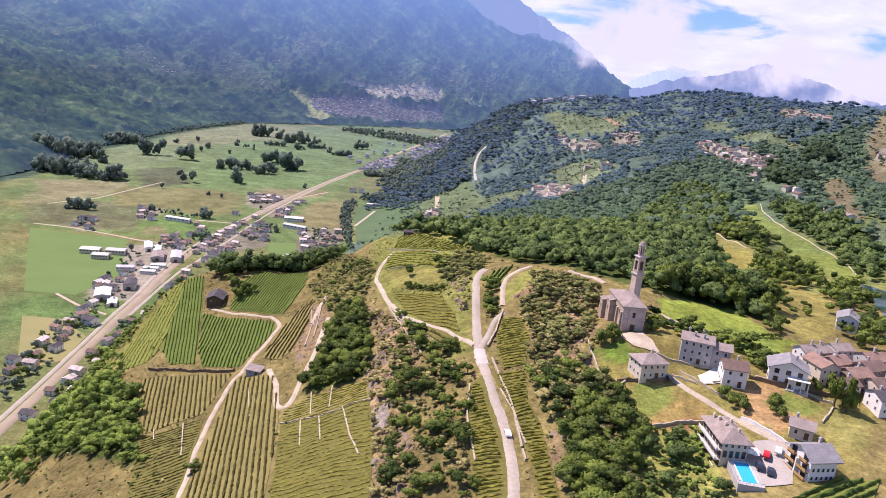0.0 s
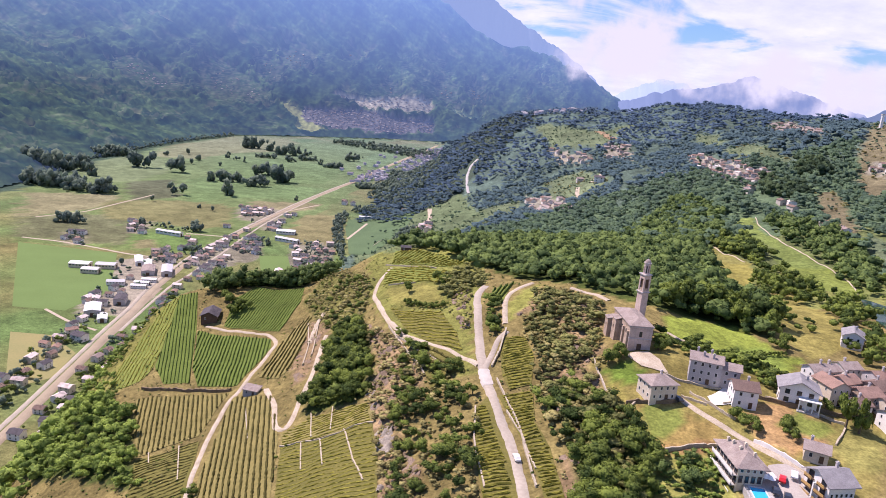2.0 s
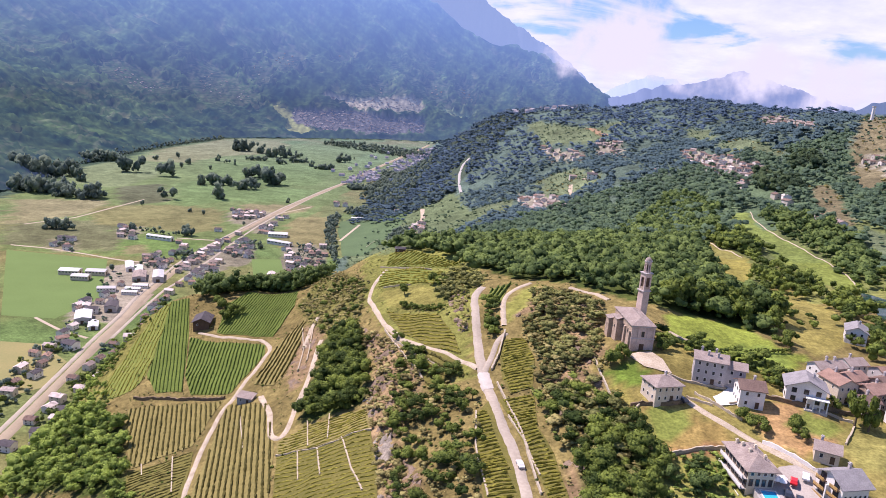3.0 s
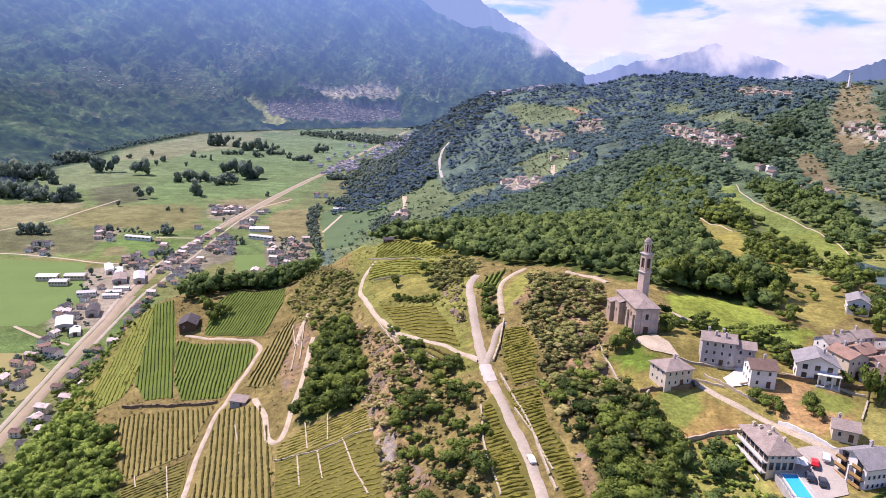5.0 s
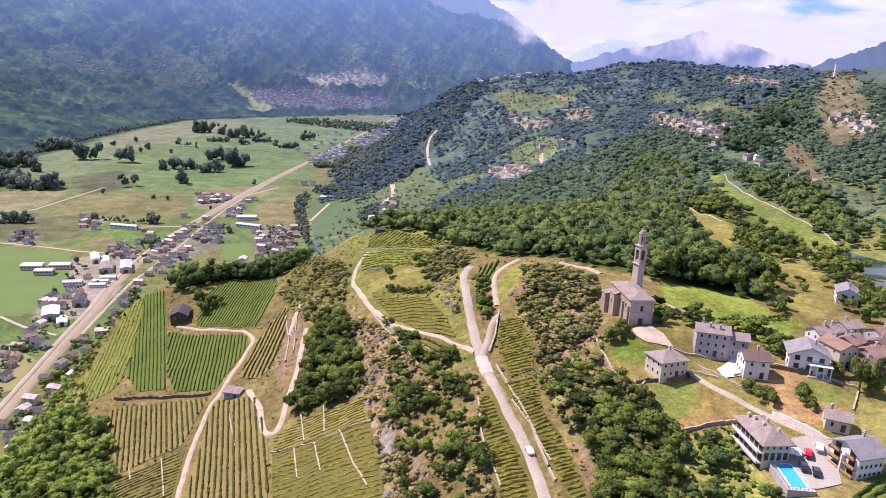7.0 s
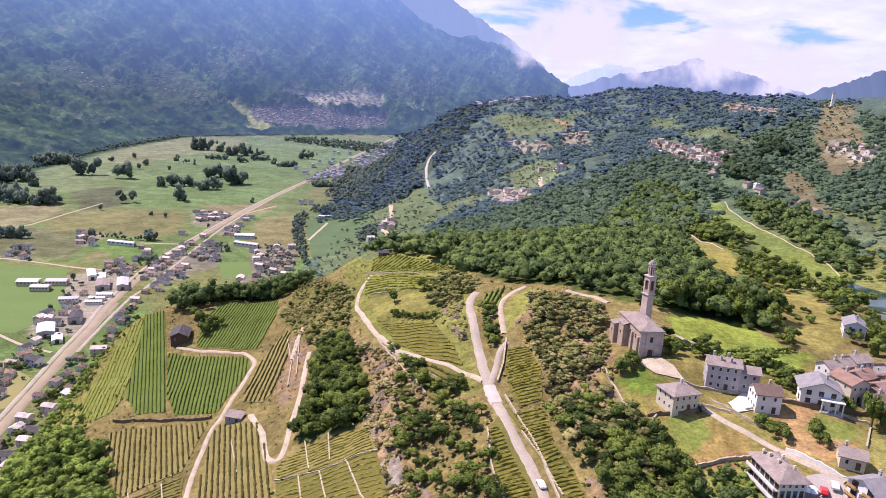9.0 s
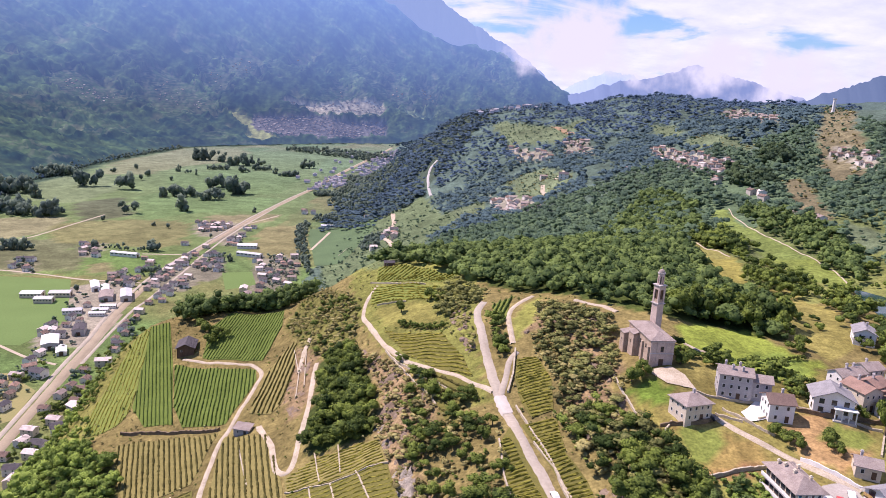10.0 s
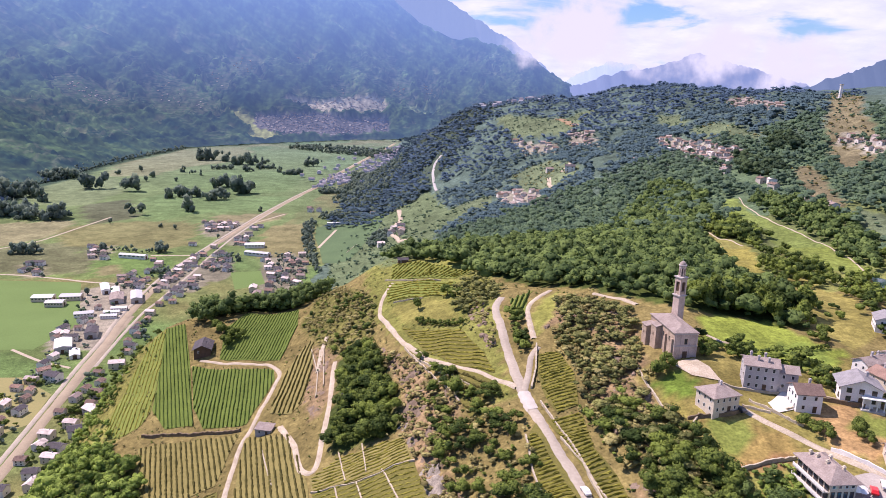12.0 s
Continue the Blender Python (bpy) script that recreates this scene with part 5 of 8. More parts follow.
grow("woodland", (GROVE_2,), 3.8, 5, 9, 380, 0.10, LEAF, "dense dark green trees filling a ravine between vineyards", 21)
grow("woodland", (GROVE_1,), 4.2, 5.5, 9, 480, 0.09, LEAF, "dense green trees on the slope beside the houses", 22)
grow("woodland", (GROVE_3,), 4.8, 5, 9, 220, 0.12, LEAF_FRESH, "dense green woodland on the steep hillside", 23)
grow("woodland", (GROVE_5,), 3.6, 3, 5.5, 400, 0.10, LEAF_FOREST, "garden trees and shrubs below the hotel", 24, thin=0.35,
     keep=lambda x, y: ~inside(((78, 146), (95, 143), (95, 178), (82, 178), (79, 165)), x, y))
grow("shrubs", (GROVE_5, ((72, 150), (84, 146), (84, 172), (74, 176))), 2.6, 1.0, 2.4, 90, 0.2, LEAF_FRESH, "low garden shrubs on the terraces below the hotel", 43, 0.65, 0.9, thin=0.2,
     keep=off_terrace)
grow("shrubs", (((163.8, 349.7), (173.6, 327.1), (169.5, 297.4), (148.4, 275.4), (157.6, 311.1)),), 9, 4, 7, 82, 0.16, LEAF, "scattered green bushes on the dry meadow", 301, 0.6, 0.95, keep=off_terrace, thin=0.1)
grow("shrubs", (((267, 442), (269, 404), (257, 379), (247.5, 394.6)),), 8, 5, 9, 82, 0.16, LEAF, "trees along the lake shore", 302, 0.6, 0.95, keep=off_terrace, thin=0.1)
grow("shrubs", (((83.5, 247.9), (97.3, 246.6), (111.1, 242.4), (124.7, 232.1), (119.2, 222.8), (104.1, 229.7), (89.9, 233.8), (78.6, 230.9)),), 3.2, 2.5, 5, 82, 0.16, LEAF, "dense green hedge bushes along the church meadow", 303, 0.6, 0.95, keep=off_terrace, thin=0.1)
grow("shrubs", (((-334, 651), (-342, 697), (-270, 470), (-252, 400), (-243, 340), (-232, 300), (-262, 320), (-290, 430)),), 5, 5, 9, 82, 0.16, LEAF, "dark trees along the foot of the steep hillside", 304, 0.6, 0.95, keep=off_terrace, thin=0.1)
grow("shrubs", (((91.2, 160.4), (90.4, 154.5), (89.1, 143.4), (84.2, 144.2), (86.1, 158.1)),), 3.4, 2.5, 4.5, 82, 0.16, LEAF, "green shrubs below the pool terrace", 305, 0.6, 0.95, keep=off_terrace, thin=0.1)

grow("shrubs", (SCRUB_1, SCRUB_3), 4.2, 2.5, 6, 340, 0.10, LEAF, "green shrubs and small trees among rocks", 25, 0.6, 0.9, thin=0.4)
grow("shrubs", (SCRUB_2, SCRUB_3, SCRUB_9), 2.5, 1.4, 3.2, 60, 0.18, SHRUB, "brownish dry shrubs covering the rocky slope", 26, 0.85, 0.9, thin=0.35)
grow("shrubs", (ROCK_1, ROCK_5, SCRUB_5), 2.9, 1.2, 3.0, 44, 0.2, SHRUB, "dry brown bushes clinging to the crag", 45, 0.8, 0.9, thin=0.25)
grow("shrubs", (SCRUB_2, SCRUB_7, SCRUB_9), 3.4, 2.2, 4.8, 120, 0.14, LEAF_OLIVE, "dull green bushes on the hilltop", 27, 0.75, 0.9, thin=0.15)
grow("shrubs", (SCRUB_1, ROCK_1, ROCK_3, ROCK_4), 4.0, 1.0, 2.4, 60, 0.22, SHRUB, "low dry scrub between the rocks", 28, 0.8, 0.9, thin=0.35)
grow("shrubs", (SCRUB_6, SCRUB_8), 3.0, 3, 6, 66, 0.18, LEAF, "green hedge shrubs beside the road and houses", 29, 0.55, 0.9)
grow("shrubs", (tuple((min(x, -172) if x < -300 else x, min(y, 440)) for x, y in SCRUB_5),), 4.6, 2, 5, 55, 0.19, LEAF, "green shrubs on the terraced slope", 30, 0.6, 0.9, thin=0.4)
grow("shrubs", (((-250, 300), (-200, 330), (-205, 440), (-245, 455), (-270, 380)),), 5.5, 2.5, 6, 49, 0.19, LEAF, "green bushes on the steep western hillside", 31, 0.55, 0.9, thin=0.6)
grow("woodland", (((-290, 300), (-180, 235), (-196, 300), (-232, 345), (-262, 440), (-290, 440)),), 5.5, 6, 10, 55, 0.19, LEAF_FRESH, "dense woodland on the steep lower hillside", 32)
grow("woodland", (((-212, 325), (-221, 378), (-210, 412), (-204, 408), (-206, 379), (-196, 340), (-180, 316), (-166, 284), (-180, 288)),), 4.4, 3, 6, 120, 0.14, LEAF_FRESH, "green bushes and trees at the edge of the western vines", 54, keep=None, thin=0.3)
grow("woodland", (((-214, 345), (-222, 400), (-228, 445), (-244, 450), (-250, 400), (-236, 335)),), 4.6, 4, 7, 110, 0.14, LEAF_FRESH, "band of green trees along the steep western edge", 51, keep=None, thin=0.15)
grow("woodland", (((-180, 428), (-150, 447), (-108, 440), (-96, 452), (-100, 485), (-190, 480)),), 4.6, 10, 15, 120, 0.13, LEAF_FOREST, "trees along the back edge of the vineyards", 33)
grow("woodland", (FOREST, ((5, 379), (-40, 432), (-60, 470), (10, 520), (190, 520), (170, 440), (60, 330))), 5.4, 7, 12, 62, 0.16, LEAF_FOREST, "dense chestnut forest behind the church", 34, even=0.25, keep=lambda x, y: open_ground(x, y) & ~inside(FIELDS_EAST, x, y))
grow("woodland", (((86, 278), (100, 279), (122, 279), (135, 267), (147, 287), (130, 297), (95, 291)),), 4.4, 10, 14, 170, 0.13, LEAF, "tall dark trees at the forest edge above the church meadow", 47, 0.42, 1.1)
grow("woodland", (TREES_FIELD,), 5.0, 7, 11, 62, 0.16, LEAF, "dark trees between the two hill meadows", 48, even=0.2, keep=None)
grow("woodland", (TREES_MEADOW,), 5.4, 6, 10, 110, 0.14, LEAF, "trees and bushes below the long meadow", 49, keep=None, thin=0.18)
grow("woodland", (((187, 339), (216, 372), (218, 360), (203, 318), (191, 288), (176, 255), (171, 262), (188, 296), (184, 309)),), 5.0, 5, 8, 110, 0.14, LEAF, "green trees along the near lake shore", 52, keep=None, thin=0.1)
grow("woodland", (((289, 503), (273, 437), (259, 416), (244, 398), (247, 425), (252, 455)),), 5.4, 7, 11, 62, 0.16, LEAF_FOREST, "trees at the lower end of the long meadow", 53, even=0.2, keep=None)
grow("woodland", (TREES_STRIP,), 5.4, 7, 11, 62, 0.16, LEAF_FOREST, "dense wood along the upper edge of the long meadow", 50, even=0.3, keep=None)
grow("woodland", (WOOD_RIGHT, ((140, 262), (185, 262), (190, 345), (185, 400), (150, 330))), 6.5, 5, 9, 71, 0.18, LEAF, "scattered trees on the meadow slope near the lake", 35, thin=0.5,
     keep=lambda x, y: clear_of(x, y, (MEADOW_BACK, LAKE, MEADOW_CHURCH, STRIP_BACK)))

VILLAGE_EDGE = ((292, 790), (306, 790), (307, 636), (284, 636))
FAR_ROOFS = ((-330, 2360), (-262, 3200), (-206, 2969), (-190, 2300), (-265, 2208))
HILL_OPEN = (VILLAGE_EDGE, FIELDS_EAST, TREES_STRIP, STRIP_BACK, STRIP_LEFT, CLEAR_1, CLEAR_2, CLEAR_3, CLEAR_4, CLEAR_5, CLEAR_6, CLEAR_7, BARE_1, BARE_2, VILLAGE_A, VILLAGE_B, VILLAGE_C, VILLAGE_D, VILLAGE_E, VILLAGE_F, VILLAGE_G, VILLAGE_H, VILLAGE_I, LAKE, SPUR, SPUR_MEADOW)


def hillside(x, y):
    gaps = wave(x, y, 210, 6.0) + 0.6 * wave(x, y, 80, 2.0) > np.interp(y, (500, 900, 1500), (-1.2, -0.45, -0.25))
    return clear_of(x, y, HILL_OPEN) & away(x, y, SCAR, 13) & (height(x, y) > 14) & gaps & (beyond_foot(x, y) < 0)


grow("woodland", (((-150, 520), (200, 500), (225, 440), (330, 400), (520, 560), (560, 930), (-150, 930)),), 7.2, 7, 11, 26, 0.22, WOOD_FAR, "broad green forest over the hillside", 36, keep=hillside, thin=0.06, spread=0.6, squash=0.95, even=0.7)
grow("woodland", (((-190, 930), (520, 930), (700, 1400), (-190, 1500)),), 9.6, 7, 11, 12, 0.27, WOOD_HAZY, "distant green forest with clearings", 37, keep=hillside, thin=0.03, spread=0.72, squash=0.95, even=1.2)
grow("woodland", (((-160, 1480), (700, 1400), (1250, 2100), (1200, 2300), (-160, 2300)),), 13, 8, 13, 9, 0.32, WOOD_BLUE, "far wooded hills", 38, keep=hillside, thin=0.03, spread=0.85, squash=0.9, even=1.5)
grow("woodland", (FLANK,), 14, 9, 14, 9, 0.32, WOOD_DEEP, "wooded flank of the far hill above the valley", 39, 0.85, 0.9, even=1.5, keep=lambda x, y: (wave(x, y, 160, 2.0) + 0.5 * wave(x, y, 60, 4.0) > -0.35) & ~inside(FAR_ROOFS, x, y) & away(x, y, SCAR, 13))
grow("woodland", (((386, 871), (411, 857), (392, 785), (366, 815)), ((333, 834), (346, 787), (345, 715), (312, 690), (301, 735))), 6.0, 9, 13, 80, 0.2, WOOD_DARK, "dark green grove beside the hill village", 46, keep=None)
grow("shrubs", (SPUR_MEADOW,), 14, 3, 7, 50, 0.25, WOOD_FAR, "hedge bushes on the terraced meadow spur", 44, 0.6, 0.9, keep=lambda x, y: wave(x, y, 70, 1.0) > 0.15)
grow("shrubs", (BARE_1, BARE_2, CLEAR_1, CLEAR_3, CLEAR_4, CLEAR_5, CLEAR_7, CLEAR_6), 11, 2.5, 6, 14, 0.3, WOOD_FAR, "shrubs dotted over the dry far slope", 40, 0.6, 0.9, keep=None, thin=0.35)


HILL_TOP = ((-240, 300), (-150, 200), (-60, 150), (30, 130), (62, 150), (62, 230), (60, 300), (30, 330), (-40, 440), (-110, 450), (-220, 445))
grow("grass_tufts", (HILL_TOP,), 4.2, 0.5, 1.5, 7, 0.36, LEAF, "rough grass tufts and brambles on the hillside", 41, 0.9, 0.9, thin=0.3)
grow("grass_tufts", (HILL_TOP,), 4.8, 0.5, 1.4, 7, 0.36, SHRUB, "dry grass and heather tufts on the hillside", 42, 0.9, 0.9, thin=0.3)


# ---- buildings ----
_window_meshes = {}


def window(parent, m, w, h, frame_mat=None, pane_mat=None, name="window", sill=False):
    """A framed window or door set in a wall: its frame with a glass pane in it. m: the middle, facing -y."""
    key = (round(w, 2), round(h, 2), (frame_mat or FRAME).name)
    if key not in _window_meshes:
        t = min(0.12, w / 6)
        bm = bmesh.new()
        for a in ((-w / 2, -h / 2, -w / 2 + t, h / 2), (w / 2 - t, -h / 2, w / 2, h / 2), (-w / 2 + t, h / 2 - t, w / 2 - t, h / 2), (-w / 2 + t, -h / 2, w / 2 - t, -h / 2 + t)):
            box(bm, a[0], -0.07, a[1], a[2], 0.06, a[3])
        f = part("window_frame", bm, frame_mat or FRAME)
        bm = bmesh.new()
        box(bm, -w / 2 + t, -0.03, -h / 2 + t, w / 2 - t, 0.03, h / 2 - t)
        p = part("pane", bm, pane_mat or GLASS)
        _window_meshes[key] = (f.data, p.data)
        bpy.data.objects.remove(f)
        bpy.data.objects.remove(p)
    f, p = _window_meshes[key]
    ob = share(name, f, parent, m)
    share("pane" if pane_mat is None else "panel", p, ob, Matrix())
    return ob


def face(side, w, d):
    """The pose of a wall's middle line at floor level: 0 front, 1 right, 2 back, 3 left."""
    return (pose(0, -d / 2, 0), pose(w / 2, 0, 0, 0, 0, 90), pose(0, d / 2, 0, 0, 0, 180), pose(-w / 2, 0, 0, 0, 0, -90))[side]


def gable_walls(bm, w, d, h, rise, along, deep):
    """Walls with gables under a ridge along x or y."""
    box(bm, -w / 2, -d / 2, -deep, w / 2, d / 2, h)
    if not rise:
        return
    if along == "x":
        ends = [[bm.verts.new((x, -d / 2, h)), bm.verts.new((x, d / 2, h)), bm.verts.new((x, 0, h + rise))] for x in (-w / 2, w / 2)]
    else:
        ends = [[bm.verts.new((-w / 2, y, h)), bm.verts.new((w / 2, y, h)), bm.verts.new((0, y, h + rise))] for y in (-d / 2, d / 2)]
    for e in ends:
        bm.faces.new(e)


def roof_mesh(bm, w, d, h, rise, kind, over, thick=0.22):
    a, b = w / 2 + over, d / 2 + over
    top = h + rise + thick
    if kind == "hip":
        low = h + thick - over * rise / (min(w, d) / 2)
        r = max(w, d) / 2 - min(w, d) / 2
        p, q = ((0, -r, top), (0, r, top)) if d > w else ((-r, 0, top), (r, 0, top))
        c = [(-a, -b, low), (a, -b, low), (a, b, low), (-a, b, low)]
        if d > w:
            for pts in ((c[0], c[1], p), (c[1], c[2], q, p), (c[2], c[3], q), (c[3], c[0], p, q)):
                slab(bm, pts, thick)
        else:
            for pts in ((c[0], c[1], q, p), (c[1], c[2], q), (c[2], c[3], p, q), (c[3], c[0], p)):
                slab(bm, pts, thick)
    elif kind == "x":
        low = h + thick - over * rise / (d / 2)
        slab(bm, ((-a, -b, low), (a, -b, low), (a, 0, top), (-a, 0, top)), thick)
        slab(bm, ((a, b, low), (-a, b, low), (-a, 0, top), (a, 0, top)), thick)
    elif kind == "y":
        low = h + thick - over * rise / (w / 2)
        slab(bm, ((-a, b, low), (-a, -b, low), (0, -b, top), (0, b, top)), thick)
        slab(bm, ((a, -b, low), (a, b, low), (0, b, top), (0, -b, top)), thick)
    else:
        slab(bm, ((-a, -b, h + thick), (a, -b, h + thick), (a, b, top), (-a, b, top)), thick)


def chimney(parent, x, y, z0, z1, mat=None):
    bm = bmesh.new()
    box(bm, x - 0.32, y - 0.32, z0, x + 0.32, y + 0.32, z1)
    box(bm, x - 0.45, y - 0.45, z1, x + 0.45, y + 0.45, z1 + 0.12)
    box(bm, x - 0.28, y - 0.28, z1 + 0.12, x + 0.28, y + 0.28, z1 + 0.4)
    return part("chimney", bm, mat or PLASTER_GREY, parent)


def house(x, y, w, d, h, turn, roof="x", rise=2.0, wall=None, tiles=None, storeys=2, wins=(3, 2, 3, 2), label="", name="house", category="house", group="",
          over=0.6, chimneys=((0.25, 0.1),), deep=3.0, door=0, z=None, win=(1.0, 1.4), frame_mat=None, lite=False):
    """A house: walls, roof, chimneys, door and rows of windows. wins: how many stand side by side on each face."""
    top = empty(name, pose(x, y, float(height(x, y)) if z is None else z, 0, 0, turn), label, category, group)
    bm = bmesh.new()
    gable_walls(bm, w, d, h, rise if roof in "xy" else 0, roof, deep)
    part("wall", bm, wall or PLASTER_WHITE, top)
    bm = bmesh.new()
    roof_mesh(bm, w, d, h, rise, roof, over)
    tile = part("roof", bm, tiles or ROOF_STONE, top)
    for u, v in chimneys:
        base = h + rise * (1 - min(1, 2 * abs(v if roof == "x" else u)))
        chimney(tile, u * w, v * d, base - 0.6, base + 1.5)
    floor = h / storeys
    for side, count in enumerate(wins):
        long = w if side in (0, 2) else d
        if lite:                                                       # one dark sash each, for houses far down the valley
            for s in range(min(storeys, count)):
                for k in range(count):
                    bm = bmesh.new()
                    box(bm, -0.7, -0.06, -0.8, 0.7, 0.05, 0.8)
                    sash = part("window", bm, GLASS, top)
                    sash.matrix_local = face(side, w, d) @ pose((k - (count - 1) / 2) * long * 0.45, 0, s * floor + floor * 0.55)
            continue
        for s in range(storeys):
            for k in range(count):
                off = (k - (count - 1) / 2) * long / max(count, 1) * 0.92
                if s == 0 and side == door and k == count // 2:
                    window(top, face(side, w, d) @ pose(off, 0, 1.1), 1.2, 2.2, TIMBER, TIMBER, "door")
                else:
                    window(top, face(side, w, d) @ pose(off, 0, s * floor + floor * 0.55), min(win[0], 0.5 * long / count), min(win[1], 0.6 * floor), frame_mat)
    return top


def balcony(parent, m, long, deep, rail_mat, slab_mat, high=1.0):
    """A balcony: floor slab, with its railing of posts and boards as a part of its own."""
    bm = bmesh.new()
    box(bm, -long / 2, -deep, -0.2, long / 2, 0, 0)
    floor = part("balcony", bm, slab_mat, parent)
    floor.matrix_local = m
    bm = bmesh.new()
    for k in range(int(long / 1.5) + 1):
        u = -long / 2 + 0.04 + k * (long - 0.08) / int(long / 1.5)
        box(bm, u - 0.03, -deep, 0, u + 0.03, -deep + 0.06, high)
    box(bm, -long / 2, -deep - 0.03, high * 0.2, long / 2, -deep, high * 0.85)
    box(bm, -long / 2, -deep - 0.05, high * 0.93, long / 2, -deep + 0.08, high + 0.04)
    part("railing", bm, rail_mat, floor)
    return floor


def church():
    top = empty("church", pose(70.5, 240.6, 204.6, 0, 0, 6), "old stone church with a stone-slab roof and plastered front", "church")
    w, d, h, rise = 8.6, 21.0, 9.8, 1.5
    bm = bmesh.new()
    gable_walls(bm, w, d, h, 0, "y", 4)
    part("nave_wall", bm, STONE, top)
    bm = bmesh.new()                                                   # plastered front, proud of the stone
    box(bm, -w / 2, -d / 2 - 0.12, -4, w / 2, -d / 2, h)
    front = part("front", bm, STONE_PALE, top, "pinkish plastered church front")
    for u in (-4.0, -1.7, 1.7, 4.0):
        bm = bmesh.new()
        box(bm, u - 0.3, -d / 2 - 0.3, -0.5, u + 0.3, -d / 2 - 0.12, h - 0.5, 0.03)
        part("pilaster", bm, STONE_PALE, front)
    for v in (4.9, h - 0.4):
        bm = bmesh.new()
        box(bm, -w / 2 - 0.15, -d / 2 - 0.42, v, w / 2 + 0.15, -d / 2 - 0.12, v + 0.35, 0.05)
        part("cornice", bm, PLASTER_GREY, front)
    window(top, pose(0, -d / 2 - 0.16, 1.5), 1.7, 3.0, TIMBER, TIMBER, "door")
    window(top, pose(0, -d / 2 - 0.16, 6.7), 1.3, 2.2, STONE)
    bm = bmesh.new()
    roof_mesh(bm, w, d, h, rise, "hip", 0.45, 0.3)
    part("roof", bm, ROOF_STONE, top, "weathered stone slab roof")
    for k, y in enumerate((-6.5, -1.5)):
        window(top, pose(-w / 2 - 0.03, y, 6.6, 0, 0, -90), 1.1, 1.8, STONE)
        window(top, pose(w / 2 + 0.03, y, 6.6, 0, 0, 90), 1.1, 1.8, STONE)
    for y, long, out, high in ((2.4, 4.6, 2.2, 8.2), (7.6, 4.0, 3.6, 6.6)):
        bm = bmesh.new()
        box(bm, -w / 2 - out, y - long / 2, -4, -w / 2, y + long / 2, high)
        chapel = part("chapel", bm, STONE, top)
        bm = bmesh.new()
        slab(bm, ((-w / 2 - out - 0.3, y + long / 2 + 0.3, high + 0.2), (-w / 2 - out - 0.3, y - long / 2 - 0.3, high + 0.2), (-w / 2 - 0.02, y - long / 2 - 0.3, high + 1.0), (-w / 2 - 0.02, y + long / 2 + 0.3, high + 1.0)), 0.22)
        part("roof", bm, ROOF_STONE, chapel)
        window(chapel, pose(-w / 2 - out - 0.02, y, high * 0.6, 0, 0, -90), 0.8, 1.4, STONE)
    for y in (-9.6, -4.0, 0.2):
        bm = bmesh.new()
        box(bm, -w / 2 - 0.7, y - 0.45, -4, -w / 2, y + 0.45, 7.4)
        part("buttress", bm, STONE, top)
    bm = bmesh.new()                                                   # round apse behind
    prism(bm, [(3.4 * math.cos(a), d / 2 - 0.1 + 3.4 * math.sin(a)) for a in np.linspace(0, math.pi, 9)], -4, 7.0)
    part("apse", bm, STONE, top)


